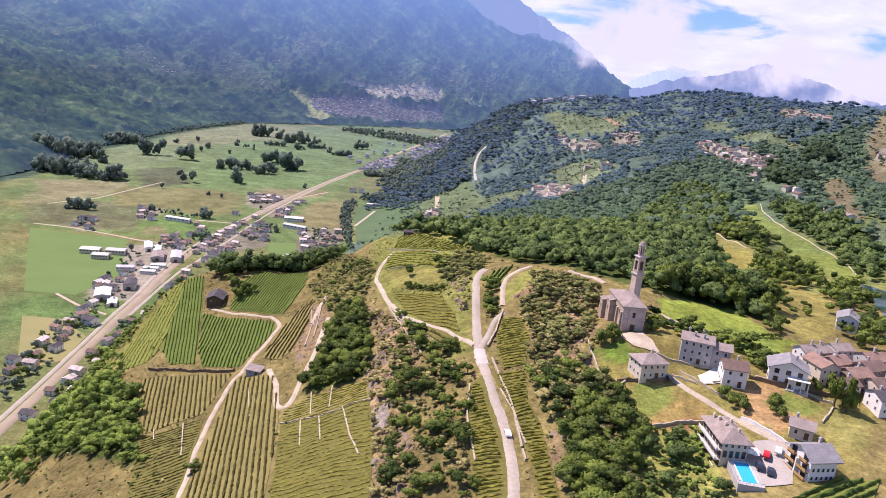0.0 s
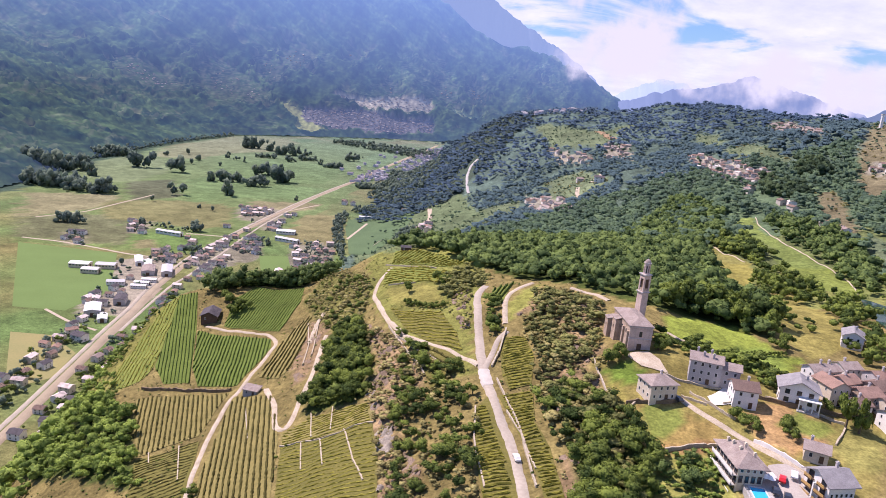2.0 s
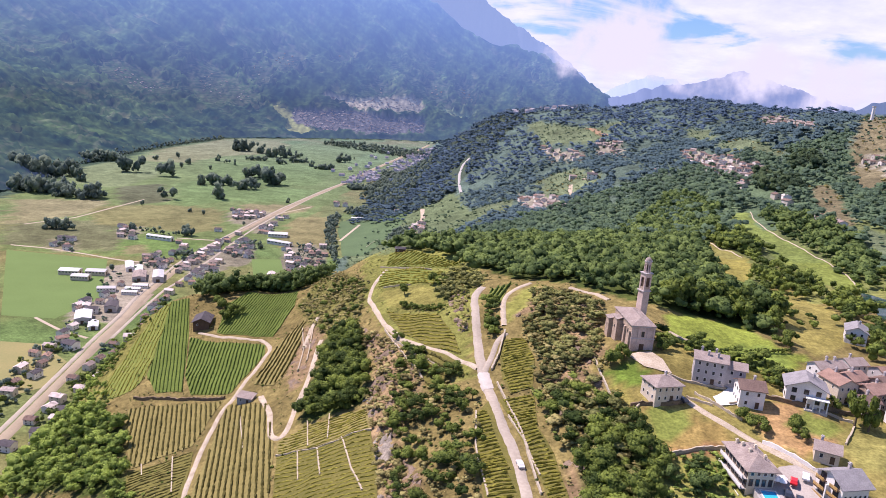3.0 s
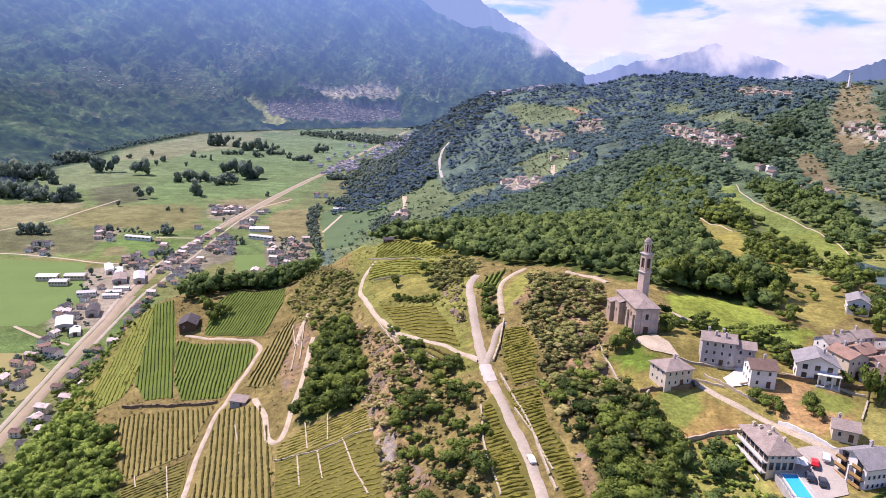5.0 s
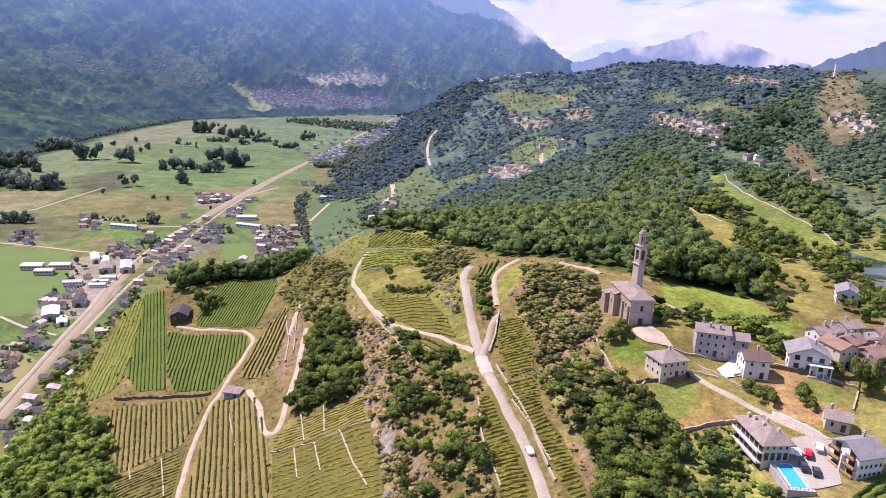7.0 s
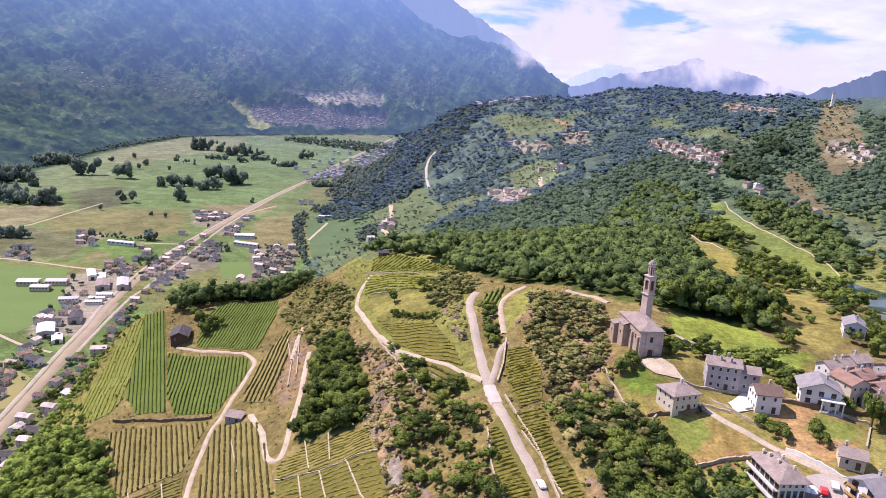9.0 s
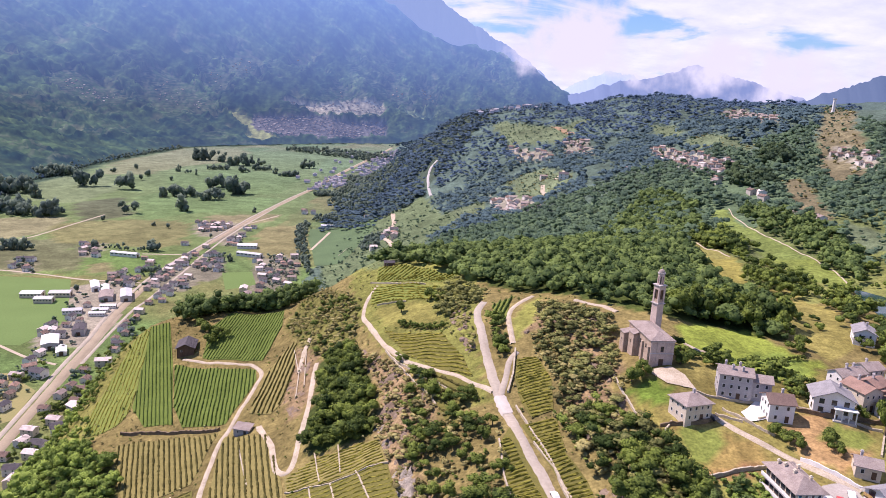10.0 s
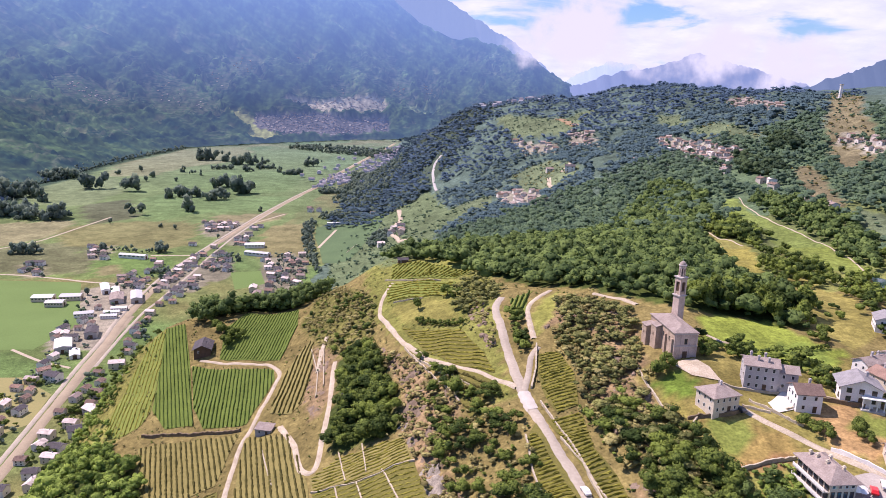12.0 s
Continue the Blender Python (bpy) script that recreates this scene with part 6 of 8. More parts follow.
def bell_tower():
    top = empty("bell_tower", pose(74.9, 250.5, 206.0, 0, 0, 26) @ Matrix.Diagonal((0.71, 0.71, 1.04, 1)), "tall plastered bell tower with open belfry stages", "bell tower")
    a = 2.15

    def stage(z0, z1, r, mat, sides=4):
        bm = bmesh.new()
        turn = math.pi / sides
        k = r / math.cos(turn)
        prism(bm, [(k * math.cos(turn + 2 * turn * n), k * math.sin(turn + 2 * turn * n)) for n in range(sides)], z0, z1)
        return bm

    part("shaft", stage(-3, 15.6, a, PLASTER_CREAM), STONE_PALE, top, "pale plastered tower shaft")
    for z, out in ((15.6, 0.55), (22.4, 0.5), (26.8, 0.4)):
        bm = stage(z, z + 0.35, a + out - (0.5 if z > 25 else 0), PLASTER_GREY, 4 if z < 25 else 8)
        part("cornice", bm, PLASTER_GREY, top)
    # belfry: four corner piers, with dark slats set back between them for the shade inside
    belfry = part("belfry_floor", stage(15.95, 16.4, a, STONE_PALE), STONE_PALE, top)
    for sx in (-1, 1):
        for sy in (-1, 1):
            bm = bmesh.new()
            box(bm, sx * a - (0.95 if sx > 0 else 0), sy * a - (0.95 if sy > 0 else 0), 16.4, sx * a + (0.95 if sx < 0 else 0), sy * a + (0.95 if sy < 0 else 0), 20.9, 0.04)
            part("pier", bm, STONE_PALE, belfry)
    # added dark slats imitate the shaded inside of the open belfry
    for n in range(4):
        bm = bmesh.new()
        for k in range(9):
            box(bm, -1.2, -a + 0.6, 17.3 + 0.4 * k, 1.2, -a + 0.72, 17.66 + 0.4 * k)
        louvre = part("louvre", bm, TIMBER, belfry, "dark slatted panel added as the belfry's inner shade")
        louvre.matrix_local = pose(0, 0, 0, 0, 0, 90 * n)
    part("belfry_top", stage(20.9, 22.4, a, STONE_PALE), STONE_PALE, top)
    bm = stage(16.4, 17.3, a - 0.15, STONE)
    part("parapet", bm, STONE, belfry)
    bm = bmesh.new()
    bmesh.ops.create_cone(bm, cap_ends=True, segments=12, radius1=0.7, radius2=0.35, depth=1.1, matrix=Matrix.Translation((0, 0, 19.2)))
    part("bell", bm, TIMBER, belfry, "dark bronze bell")
    # lantern on eight small piers
    lantern = part("lantern_floor", stage(22.75, 23.2, 1.75, STONE_PALE, 8), STONE_PALE, top)
    for n in range(8):
        q = math.radians(45 * n + 22.5)
        bm = bmesh.new()
        box(bm, -0.28, -0.28, 23.2, 0.28, 0.28, 25.9, 0.03)
        p = part("pier", bm, STONE_PALE, lantern)
        p.matrix_local = pose(1.5 * math.cos(q), 1.5 * math.sin(q), 0, 0, 0, math.degrees(q))
    # added dark drum imitates the shade inside the open lantern
    part("louvre", stage(23.2, 25.9, 1.05, TIMBER, 8), TIMBER, lantern, "dark core added as the lantern's inner shade")
    part("lantern_top", stage(25.9, 26.8, 1.75, STONE_PALE, 8), STONE_PALE, top)
    bm = bmesh.new()
    bmesh.ops.create_uvsphere(bm, u_segments=16, v_segments=8, radius=1.75)
    bmesh.ops.delete(bm, geom=[v for v in bm.verts if v.co.z < -0.05], context="VERTS")
    for v in bm.verts:
        v.co.z = v.co.z * 0.8 + 27.1
    part("dome", bm, ROOF_STONE, top, "small rounded stone cap", True)
    bm = bmesh.new()
    bmesh.ops.create_cone(bm, cap_ends=True, segments=6, radius1=0.16, radius2=0.03, depth=1.4, matrix=Matrix.Translation((0, 0, 29.0)))
    part("finial", bm, STEEL, top)


church()
bell_tower()
house(72.2, 200.2, 9.7, 8.2, 5.6, 19.4, "hip", 1.7, PLASTER_CREAM, ROOF_STONE, 2, (4, 3, 4, 3), "square cream two-storey house with a hipped slab roof", chimneys=((0.1, 0.05),), win=(0.9, 1.3))
house(91.4, 214.6, 10.3, 8.2, 8.4, -15, "x", 1.6, PLASTER_GREY, ROOF_STONE, 3, (4, 2, 3, 2), "tall grey three-storey house with a slab roof", chimneys=((-0.3, 0.1), (0.15, 0.2), (-0.1, -0.2), (0.2, -0.25)))
house(99.4, 212.6, 6.0, 6.6, 6.4, -15, "x", 1.4, PLASTER_GREY, ROOF_STONE, 2, (2, 1, 2, 1), "lower grey wing beside the tall house", chimneys=())
house(100.8, 202.4, 7.6, 7.6, 6.2, -5, "x", 1.9, PLASTER_WHITE, ROOF_BROWN, 2, (2, 2, 2, 3), "small white house with a brown tiled roof", chimneys=((0.15, 0.1),))
house(120.2, 206.9, 11.6, 9.0, 5.6, -18, "y", 2.7, PLASTER_WHITE, ROOF_GREY, 2, (3, 3, 2, 2), "white house with tall dark gable windows and grey roof", chimneys=((0.2, 0.2),), over=0.9, win=(1.5, 2.1), frame_mat=TIMBER)


def gable_terrace():
    """The glazed gable's balcony and its posts in front of the white house."""
    top = empty("terrace_canopy", pose(121.6, 200.4, float(height(121.6, 200.4)), 0, 0, -18), "white pillared terrace in front of the gable house", "terrace")
    bm = bmesh.new()
    box(bm, -3.4, -1.2, -0.6, 3.4, 1.2, 0.25, 0.04)
    part("platform", bm, CONCRETE, top)
    for u in (-3.0, -1.0, 1.0, 3.0):
        bm = bmesh.new()
        box(bm, u - 0.16, -1.0, 0.25, u + 0.16, -0.68, 4.0)
        part("pillar", bm, PLASTER_WHITE, top)
    bm = bmesh.new()
    box(bm, -3.4, -1.2, 4.0, 3.4, 1.2, 4.25)
    part("beam", bm, PLASTER_WHITE, top)


gable_terrace()


def hotel():
    top = empty("hotel", pose(87.9, 164.6, 196.8, 0, 0, 5.5), "hotel with brown hipped roof and long white balconies", "hotel")
    w, d, h, rise = 7.2, 13.8, 5.4, 2.0
    bm = bmesh.new()
    box(bm, -w / 2, -d / 2, -7.5, w / 2, d / 2, h)
    part("wall", bm, PLASTER_CREAM, top)
    bm = bmesh.new()
    roof_mesh(bm, w, d, h, rise, "hip", 1.1)
    tile = part("roof", bm, ROOF_STONE, top, "pinkish-grey slab hipped roof")
    for u, v in ((-1.4, 2.5), (-1.0, -1.0), (1.6, 1.5), (1.7, -3.8), (-2.0, 4.6)):
        chimney(tile, u, v, h + 0.4, h + rise + 0.6 - abs(u) * 0.3, PLASTER_CREAM)
    for s in range(3):
        z = -3.6 + 2.9 * s
        balcony(top, pose(-w / 2, 0, z, 0, 0, -90), d - 0.4, 1.5, PLASTER_WHITE, CONCRETE, 0.95)
        for k in range(6):
            window(top, pose(-w / 2 - 0.02, -d / 2 + 1.2 + k * 2.28, z + 1.15, 0, 0, -90), 1.7, 2.2, TIMBER)
    for k in range(4):
        window(top, pose(-2.6 + 1.75 * k, -d / 2 - 0.02, 3.9), 1.0, 1.3)
        window(top, pose(-2.6 + 1.75 * k, -d / 2 - 0.02, 1.3), 1.1, 2.1, TIMBER)
    for k in range(6):
        for z in (1.2, 3.4):
            window(top, pose(w / 2 + 0.02, -5.5 + 2.2 * k, z + 0.4, 0, 0, 90), 1.0, 1.2)


def chalet():
    top = empty("chalet", pose(108.2, 155.8, 196.6, 0, 0, 16), "white chalet apartment house with honey timber balconies", "house")
    w, d, h, rise = 8.0, 8.8, 6.6, 2.2
    bm = bmesh.new()
    gable_walls(bm, w, d, h, rise, "x", 3)
    part("wall", bm, PLASTER_WHITE, top)
    bm = bmesh.new()
    roof_mesh(bm, w, d, h, rise, "x", 0.9)
    tile = part("roof", bm, ROOF_GREY, top, "grey slate roof with deep eaves")
    chimney(tile, 2.5, 1.5, h + 1, h + rise + 0.9)
    for s in range(3):
        z = 0.4 + 2.4 * s
        for v in (-2.3, 2.3):
            balcony(top, pose(-w / 2, v, z, 0, 0, -90), 3.5 if s < 2 else 2.6, 1.2, TIMBER_PALE, TIMBER, 0.95)
            window(top, pose(-w / 2 - 0.02, v, z + 1.1, 0, 0, -90), 1.8, 2.0, TIMBER)
        for k in range(5):
            if s < 3 - (0 if k else 0):
                window(top, pose(-3.0 + 1.5 * k, -d / 2 - 0.02, z + 0.9), 0.9, 1.2)
    bm = bmesh.new()
    box(bm, -w / 2 - 1.1, -0.2, -3, -w / 2, 0.2, h - 1.6, 0.03)
    part("stair_wall", bm, PLASTER_WHITE, top)


hotel()
chalet()
house(112.0, 172.6, 6.2, 5.8, 3.4, -22, "x", 1.5, PLASTER_CREAM, ROOF_STONE, 1, (2, 1, 2, 1), "low cream house with a grey slab roof", chimneys=((-0.25, 0.15),))
house(171.8, 275.4, 8.0, 11.0, 4.8, -25, "y", 2.0, PLASTER_WHITE, ROOF_GREY, 2, (2, 3, 2, 3), "white house with a grey slate roof above the meadow", chimneys=((0.1, 0.1),))
house(-162.1, 398.8, 9.8, 13.5, 4.4, 12, "y", 2.4, TIMBER, ROOF_DARK, 1, (2, 2, 1, 2), "dark timber barn with a broad slate roof by the vines", name="barn", category="barn", chimneys=(), over=1.0)
house(-96.3, 292.8, 7.6, 5.0, 2.7, -9.5, "flat", 0.9, CONCRETE, ROOF_STONE, 1, (2, 1, 1, 1), "small concrete farm shed with a grey slab roof", name="shed", category="shed", chimneys=(), over=0.5)
house(-40.8, 427.8, 6.5, 4.0, 2.2, 10, "x", 1.0, TIMBER, ROOF_DARK, 1, (2, 1, 1, 1), "small dark hut at the edge of the forest", name="hut", category="hut", chimneys=(), over=0.4)

# the old village, house by house
for n, (x, y, w, d, h, turn, roof, rise, wall, tiles, say) in enumerate((
        (133.5, 224.5, 7.0, 6.0, 6.4, 20, "x", 1.6, PLASTER_WHITE, ROOF_STONE, "narrow white village house with a slab roof"),
        (139.5, 228.5, 7.5, 6.0, 6.0, 25, "x", 1.5, PLASTER_CREAM, ROOF_STONE, "cream village house with a pale slab roof"),
        (134.2, 213.8, 7.5, 9.5, 6.6, 15, "y", 1.8, PLASTER_CREAM, ROOF_RED, "cream village house with worn red tiles"),
        (142.5, 221.0, 8.0, 7.0, 6.0, 30, "x", 1.7, PLASTER_GREY, ROOF_RED, "grey village house with a reddish tiled roof"),
        (144.6, 211.4, 8.5, 8.0, 5.6, 20, "x", 1.8, STONE, ROOF_RED, "stone village house with a patched red roof"),
        (153.2, 219.4, 9.0, 8.0, 5.6, 28, "x", 1.8, STONE, ROOF_BROWN, "stone village house with brown tiles"),
        (160.0, 230.5, 9.0, 8.0, 5.4, 15, "x", 1.8, PLASTER_GREY, ROOF_RED, "grey house with red tiles at the village edge"),
        (150.8, 237.2, 8.0, 7.0, 5.0, 18, "x", 1.6, PLASTER_WHITE, ROOF_STONE, "white village house behind the old roofs"),
        (139.4, 205.4, 6.0, 6.5, 4.6, 12, "x", 1.4, PLASTER_WHITE, ROOF_BROWN, "small white annexe with a brown roof"),
        (151.5, 206.8, 9.0, 8.0, 5.0, 15, "x", 1.7, PLASTER_CREAM, ROOF_BROWN, "cream village house with a broad brown roof"),
        (164.0, 214.0, 9.0, 9.0, 5.4, 25, "y", 1.8, PLASTER_WHITE, ROOF_RED, "white village house with a red roof"),
        (147.0, 196.0, 8.0, 8.0, 5.0, 10, "x", 1.6, PLASTER_WHITE, ROOF_DARK, "white modern house beside tall trees"))):
    house(x, y, w, d, h, turn, roof, rise, wall, tiles, 2, (3, 2, 2, 2), say, group="old village houses", chimneys=((0.2 - 0.1 * (n % 4), 0.1 * (n % 3)),), win=(0.85, 1.2), over=0.5)


# ---- the valley settlement ----
def small_house(x, y, w, d, h, turn, wall, tiles, label, group, storeys=2, roof="x"):
    return house(x, y, w, d, h, turn, roof, 0.2 * min(w, d), wall, tiles, storeys, (2, 1, 0, 1), label, group=group, chimneys=((0.2, 0.1),), over=0.6, lite=True)


def hall(x, y, w, d, h, turn, tiles, wall, label, bays=6):
    """A workshop hall: walls, low roof, a row of high windows and a gate."""
    top = empty("workshop_hall", on_ground(x, y, turn), label, "hall", "valley workshops")
    bm = bmesh.new()
    gable_walls(bm, w, d, h, 1.6, "x", 1)
    part("wall", bm, wall, top)
    bm = bmesh.new()
    roof_mesh(bm, w, d, h, 1.6, "x", 0.4, 0.3)
    part("roof", bm, tiles, top)
    for k in range(bays):
        window(top, face(0, w, d) @ pose((k - (bays - 1) / 2) * w / bays, 0, h * 0.7), w / bays * 0.6, h * 0.3)
    window(top, face(1, w, d) @ pose(0, 0, 2.2), min(4.5, d * 0.4), 4.4, TIMBER, TIMBER, "gate")
    return top


EARTH_STRIP = VALLEY_LANE[::-1] + RAIL_BED[::-1]
BUILT = []                                                             # spots taken: x, y, reach
for x, y, w, d, h, turn, tiles, wall, say in (
        (-430, 706, 30, 17, 7, -62, ROOF_METAL, PLASTER_GREY, "large workshop hall with a white metal roof"),
        (-408, 688, 20, 10, 4, -62, ROOF_METAL, PLASTER_WHITE, "low workshop with a white roof beside the road"),
        (-420, 748, 22, 13, 7, -70, ROOF_DARK, PLASTER_GREY, "grey hall with a dark roof"),
        (-545, 868, 26, 16, 6, 10, ROOF_METAL, PLASTER_CREAM, "farm hall with a pale roof in green fields"),
        (-518, 848, 22, 14, 6, 10, ROOF_METAL, PLASTER_CREAM, "second pale-roofed farm hall in the fields"),
        (-512, 876, 26, 15, 6, 12, ROOF_METAL, PLASTER_CREAM, "third pale-roofed farm hall in the fields"),
        (-428, 884, 38, 14, 7, -66, ROOF_METAL, PLASTER_GREY, "long white-roofed factory hall by the road"),
        (-452, 878, 34, 17, 6, -66, ROOF_STONE, PLASTER_GREY, "broad grey-roofed factory hall"),
        (-487, 918, 36, 11, 6, -60, ROOF_METAL, PLASTER_WHITE, "long pale hall behind the factory"),
        (-468, 908, 30, 10, 5, -64, ROOF_METAL, PLASTER_WHITE, "narrow pale storage hall"),
        (-432, 822, 19, 7, 4, 12, ROOF_METAL, PLASTER_WHITE, "row shed with a white roof"),
        (-429, 808, 19, 7, 4, 12, ROOF_METAL, PLASTER_WHITE, "second row shed with a white roof"),
        (-430, 838, 19, 7, 4, 12, ROOF_METAL, PLASTER_WHITE, "third row shed with a white roof"),
        (-462, 812, 22, 11, 5, 20, ROOF_METAL, PLASTER_WHITE, "white-roofed workshop among trees"),
        (-528, 1098, 46, 11, 6, -8, ROOF_METAL, PLASTER_WHITE, "long white greenhouse-like farm hall"),
        (-333, 1140, 44, 12, 6, -14, ROOF_METAL, PLASTER_WHITE, "large pale hall beyond the road"),
        (-241, 1419, 38, 7, 3, 0, ROOF_METAL, PLASTER_WHITE, "long white greenhouse at the foot of the spur"),
        (-354, 1200, 34, 18, 6, 10, ROOF_METAL, PLASTER_WHITE, "pale hall in yellow fields")):
    hall(x, y, w, d, h, turn, tiles, wall, say)
    BUILT.append((x, y, 0.62 * max(w, d)))

# six house types, then their repeats along the road and in the villages
TYPES = []
for n, (x, y, w, d, h, wall, tiles, say) in enumerate((
        (-325, 560, 13, 10, 6.5, WALL_MIX, ROOF_MIX, "plastered valley house with a tiled roof"),
        (-396, 626, 14, 11, 7.0, PLASTER_WHITE, ROOF_DARK, "white valley house with a dark slate roof"),
        (-338, 596, 11, 10, 5.5, WALL_MIX, ROOF_BROWN, "plastered valley house with brown tiles"),
        (-349, 660, 15, 10, 7.5, PLASTER_CREAM, ROOF_MIX, "cream valley house with a mixed tiled roof"),
        (-318, 524, 16, 11, 6.5, PLASTER_WHITE, ROOF_DARK, "broad white valley house with a dark roof"),
        (-414, 640, 12, 9, 6.0, WALL_MIX, ROOF_RED, "plastered valley house with worn red tiles"))):
    TYPES.append(small_house(x, y, w, d, h, 15 * n - 30, wall, tiles, say, "valley houses"))
    BUILT.append((x, y, 9))
PLACE = random.Random(5)


def free(x, y, reach=7.0):
    """Whether a house may stand there; takes the spot if so."""
    if any(math.hypot(x - a, y - b) < r + reach for a, b, r in BUILT) or not away(np.array((x,)), np.array((y,)), VALLEY_ROAD, 9)[0] or not away(np.array((x,)), np.array((y,)), EARTH_STRIP, 9)[0]:
        return False
    BUILT.append((x, y, reach))
    return True


def unbuilt(x, y):
    """Whether spots keep clear of houses and halls."""
    ok = np.ones(len(x), bool)
    for a, b, r in BUILT:
        ok &= np.hypot(x - a, y - b) > 0.75 * r
    return ok


def line_up(line, start, stop, near, far, gap, chance, group):
    """Houses on both sides of a road, between two distances ahead."""
    p = np.array(line, float)
    y = start
    while y < stop:
        x = float(np.interp(y, p[:, 1], p[:, 0]))
        for side in (-1, 1):
            if PLACE.random() < chance:
                o = side * PLACE.uniform(near, far)
                py = y + PLACE.uniform(-4, 4)
                if not free(x + o, py):
                    continue
                ob = copy_thing(PLACE.choice(TYPES), on_ground(x + o, py, PLACE.choice((0, 90)) + PLACE.uniform(-12, 12)) @ Matrix.Diagonal((0.76, 0.76, 0.8, 1)))
                tagged(ob, group=group)
        y += gap * PLACE.uniform(0.8, 1.25)


def settle(poly, gap, seed, group, keep=0.85, small=1.0, kinds=None):
    """Houses of a village spread over a polygon."""
    rng = random.Random(seed)
    for x, y in scatter(poly, gap, seed):
        if rng.random() < keep and free(float(x), float(y), 6.0 * small):
            ob = copy_thing(rng.choice(kinds or TYPES), on_ground(float(x), float(y), rng.choice((0, 90)) + rng.uniform(-25, 25)) @ Matrix.Diagonal((small, small, small, 1)))
            tagged(ob, group=group)


line_up(VALLEY_ROAD, 440, 700, 15, 36, 9, 0.9, "houses along the valley road")
line_up(VALLEY_ROAD, 440, 620, 30, 46, 14, 0.7, "houses along the valley road")
line_up(VALLEY_ROAD, 700, 900, 17, 38, 10, 0.75, "houses along the valley road")
settle(((-440, 995), (-404, 1044), (-360, 926), (-389, 908)), 13, 200, "houses in the valley village", 0.9, 0.85)
settle(((-430, 1143), (-377, 1144), (-342, 1030), (-389, 1029)), 15, 201, "houses in the valley village", 0.9, 0.85)
settle(((-440, 1056), (-423, 1136), (-408, 1080), (-415, 992)), 13, 202, "houses in the valley village", 0.9, 0.85)
settle(((-320, 1133), (-254, 1164), (-208, 931), (-270, 952)), 18, 203, "houses below the spur", 0.9, 0.85)
settle(((-516, 1395), (-438, 1411), (-412, 1318), (-473, 1306)), 17, 204, "houses at the road crossing", 0.9, 0.85)
settle(((-424, 1284), (-388, 1291), (-366, 1207), (-395, 1202)), 17, 205, "houses at the road crossing", 0.9, 0.85)
settle(((-499, 980), (-445, 988), (-422, 925), (-470, 930)), 15, 206, "houses by the workshops", 0.9, 0.85)
settle(((-473, 758), (-422, 764), (-398, 711), (-440, 707)), 14, 207, "houses by the workshops", 0.9, 0.85)
settle(((-674, 1037), (-647, 1052), (-603, 977), (-634, 972)), 18, 208, "farmstead houses", 0.9, 0.85)
settle(((-630, 1160), (-601, 1165), (-560, 1082), (-587, 1077)), 16, 209, "farmstead houses", 0.9, 0.85)
settle(((-406, 787), (-381, 800), (-348, 735), (-368, 715)), 14, 210, "houses along the valley road", 0.9, 0.85)
line_up(VALLEY_ROAD, 880, 1090, 12, 50, 9, 0.7, "houses in the valley village")
settle(((-432, 940), (-408, 940), (-416, 1230), (-433, 1230)), 11, 215, "houses between the valley road and the lane", 0.95, 0.7)
line_up(VALLEY_LANE, 700, 1100, 9, 24, 10, 0.7, "houses along the valley lane")
line_up(VALLEY_ROAD, 1330, 1400, 12, 50, 12, 0.8, "houses at the road crossing")
line_up(VALLEY_ROAD, 1180, 1240, 14, 40, 16, 0.5, "houses at the road crossing")


settle(VILLAGE_A, 9, 1, "hill village houses", 0.95, 0.62, kinds=(TYPES[0], TYPES[2], TYPES[5], TYPES[2]))
settle(VILLAGE_B, 12, 2, "hill village houses", 0.8, 0.75, kinds=(TYPES[0], TYPES[2], TYPES[5], TYPES[2]))
settle(VILLAGE_C, 11, 3, "hill village houses", 0.85, 0.75, kinds=(TYPES[0], TYPES[2], TYPES[5], TYPES[2]))
settle(VILLAGE_D, 11, 4, "hill village houses", 0.7, 0.7, kinds=(TYPES[0], TYPES[2], TYPES[5], TYPES[2]))
settle(VILLAGE_H, 10, 8, "eastern village houses", 0.7, 0.62, kinds=(TYPES[0], TYPES[2], TYPES[5], TYPES[2]))
settle(((-290, 900), (-225, 920), (-230, 985), (-285, 990)), 15, 10, "houses below the hill", 0.6)
settle(((-350, 1545), (-290, 1560), (-290, 1610), (-350, 1600)), 18, 11, "farmstead houses", 0.6)
settle(((-470, 1350), (-425, 1345), (-430, 1410), (-480, 1400)), 15, 14, "farmstead houses", 0.7)
for x, y, small, turn in ((256, 979, 0.8, 20), (168, 1196, 0.9, 5), (184, 1089, 1.1, -12), (-166, 1440, 0.9, 10), (-103, 1206, 0.9, 30), (-106, 1186, 0.8, -20), (-116, 1090, 0.9, 15)):
    tagged(copy_thing(TYPES[1 if small > 1 else 0], on_ground(x, y, turn) @ Matrix.Diagonal((small, small, small, 1))), group="scattered farmhouses")
settle(((-110, 1110), (-80, 1110), (-75, 1200), (-110, 1200)), 17, 16, "spur houses", 0.6)


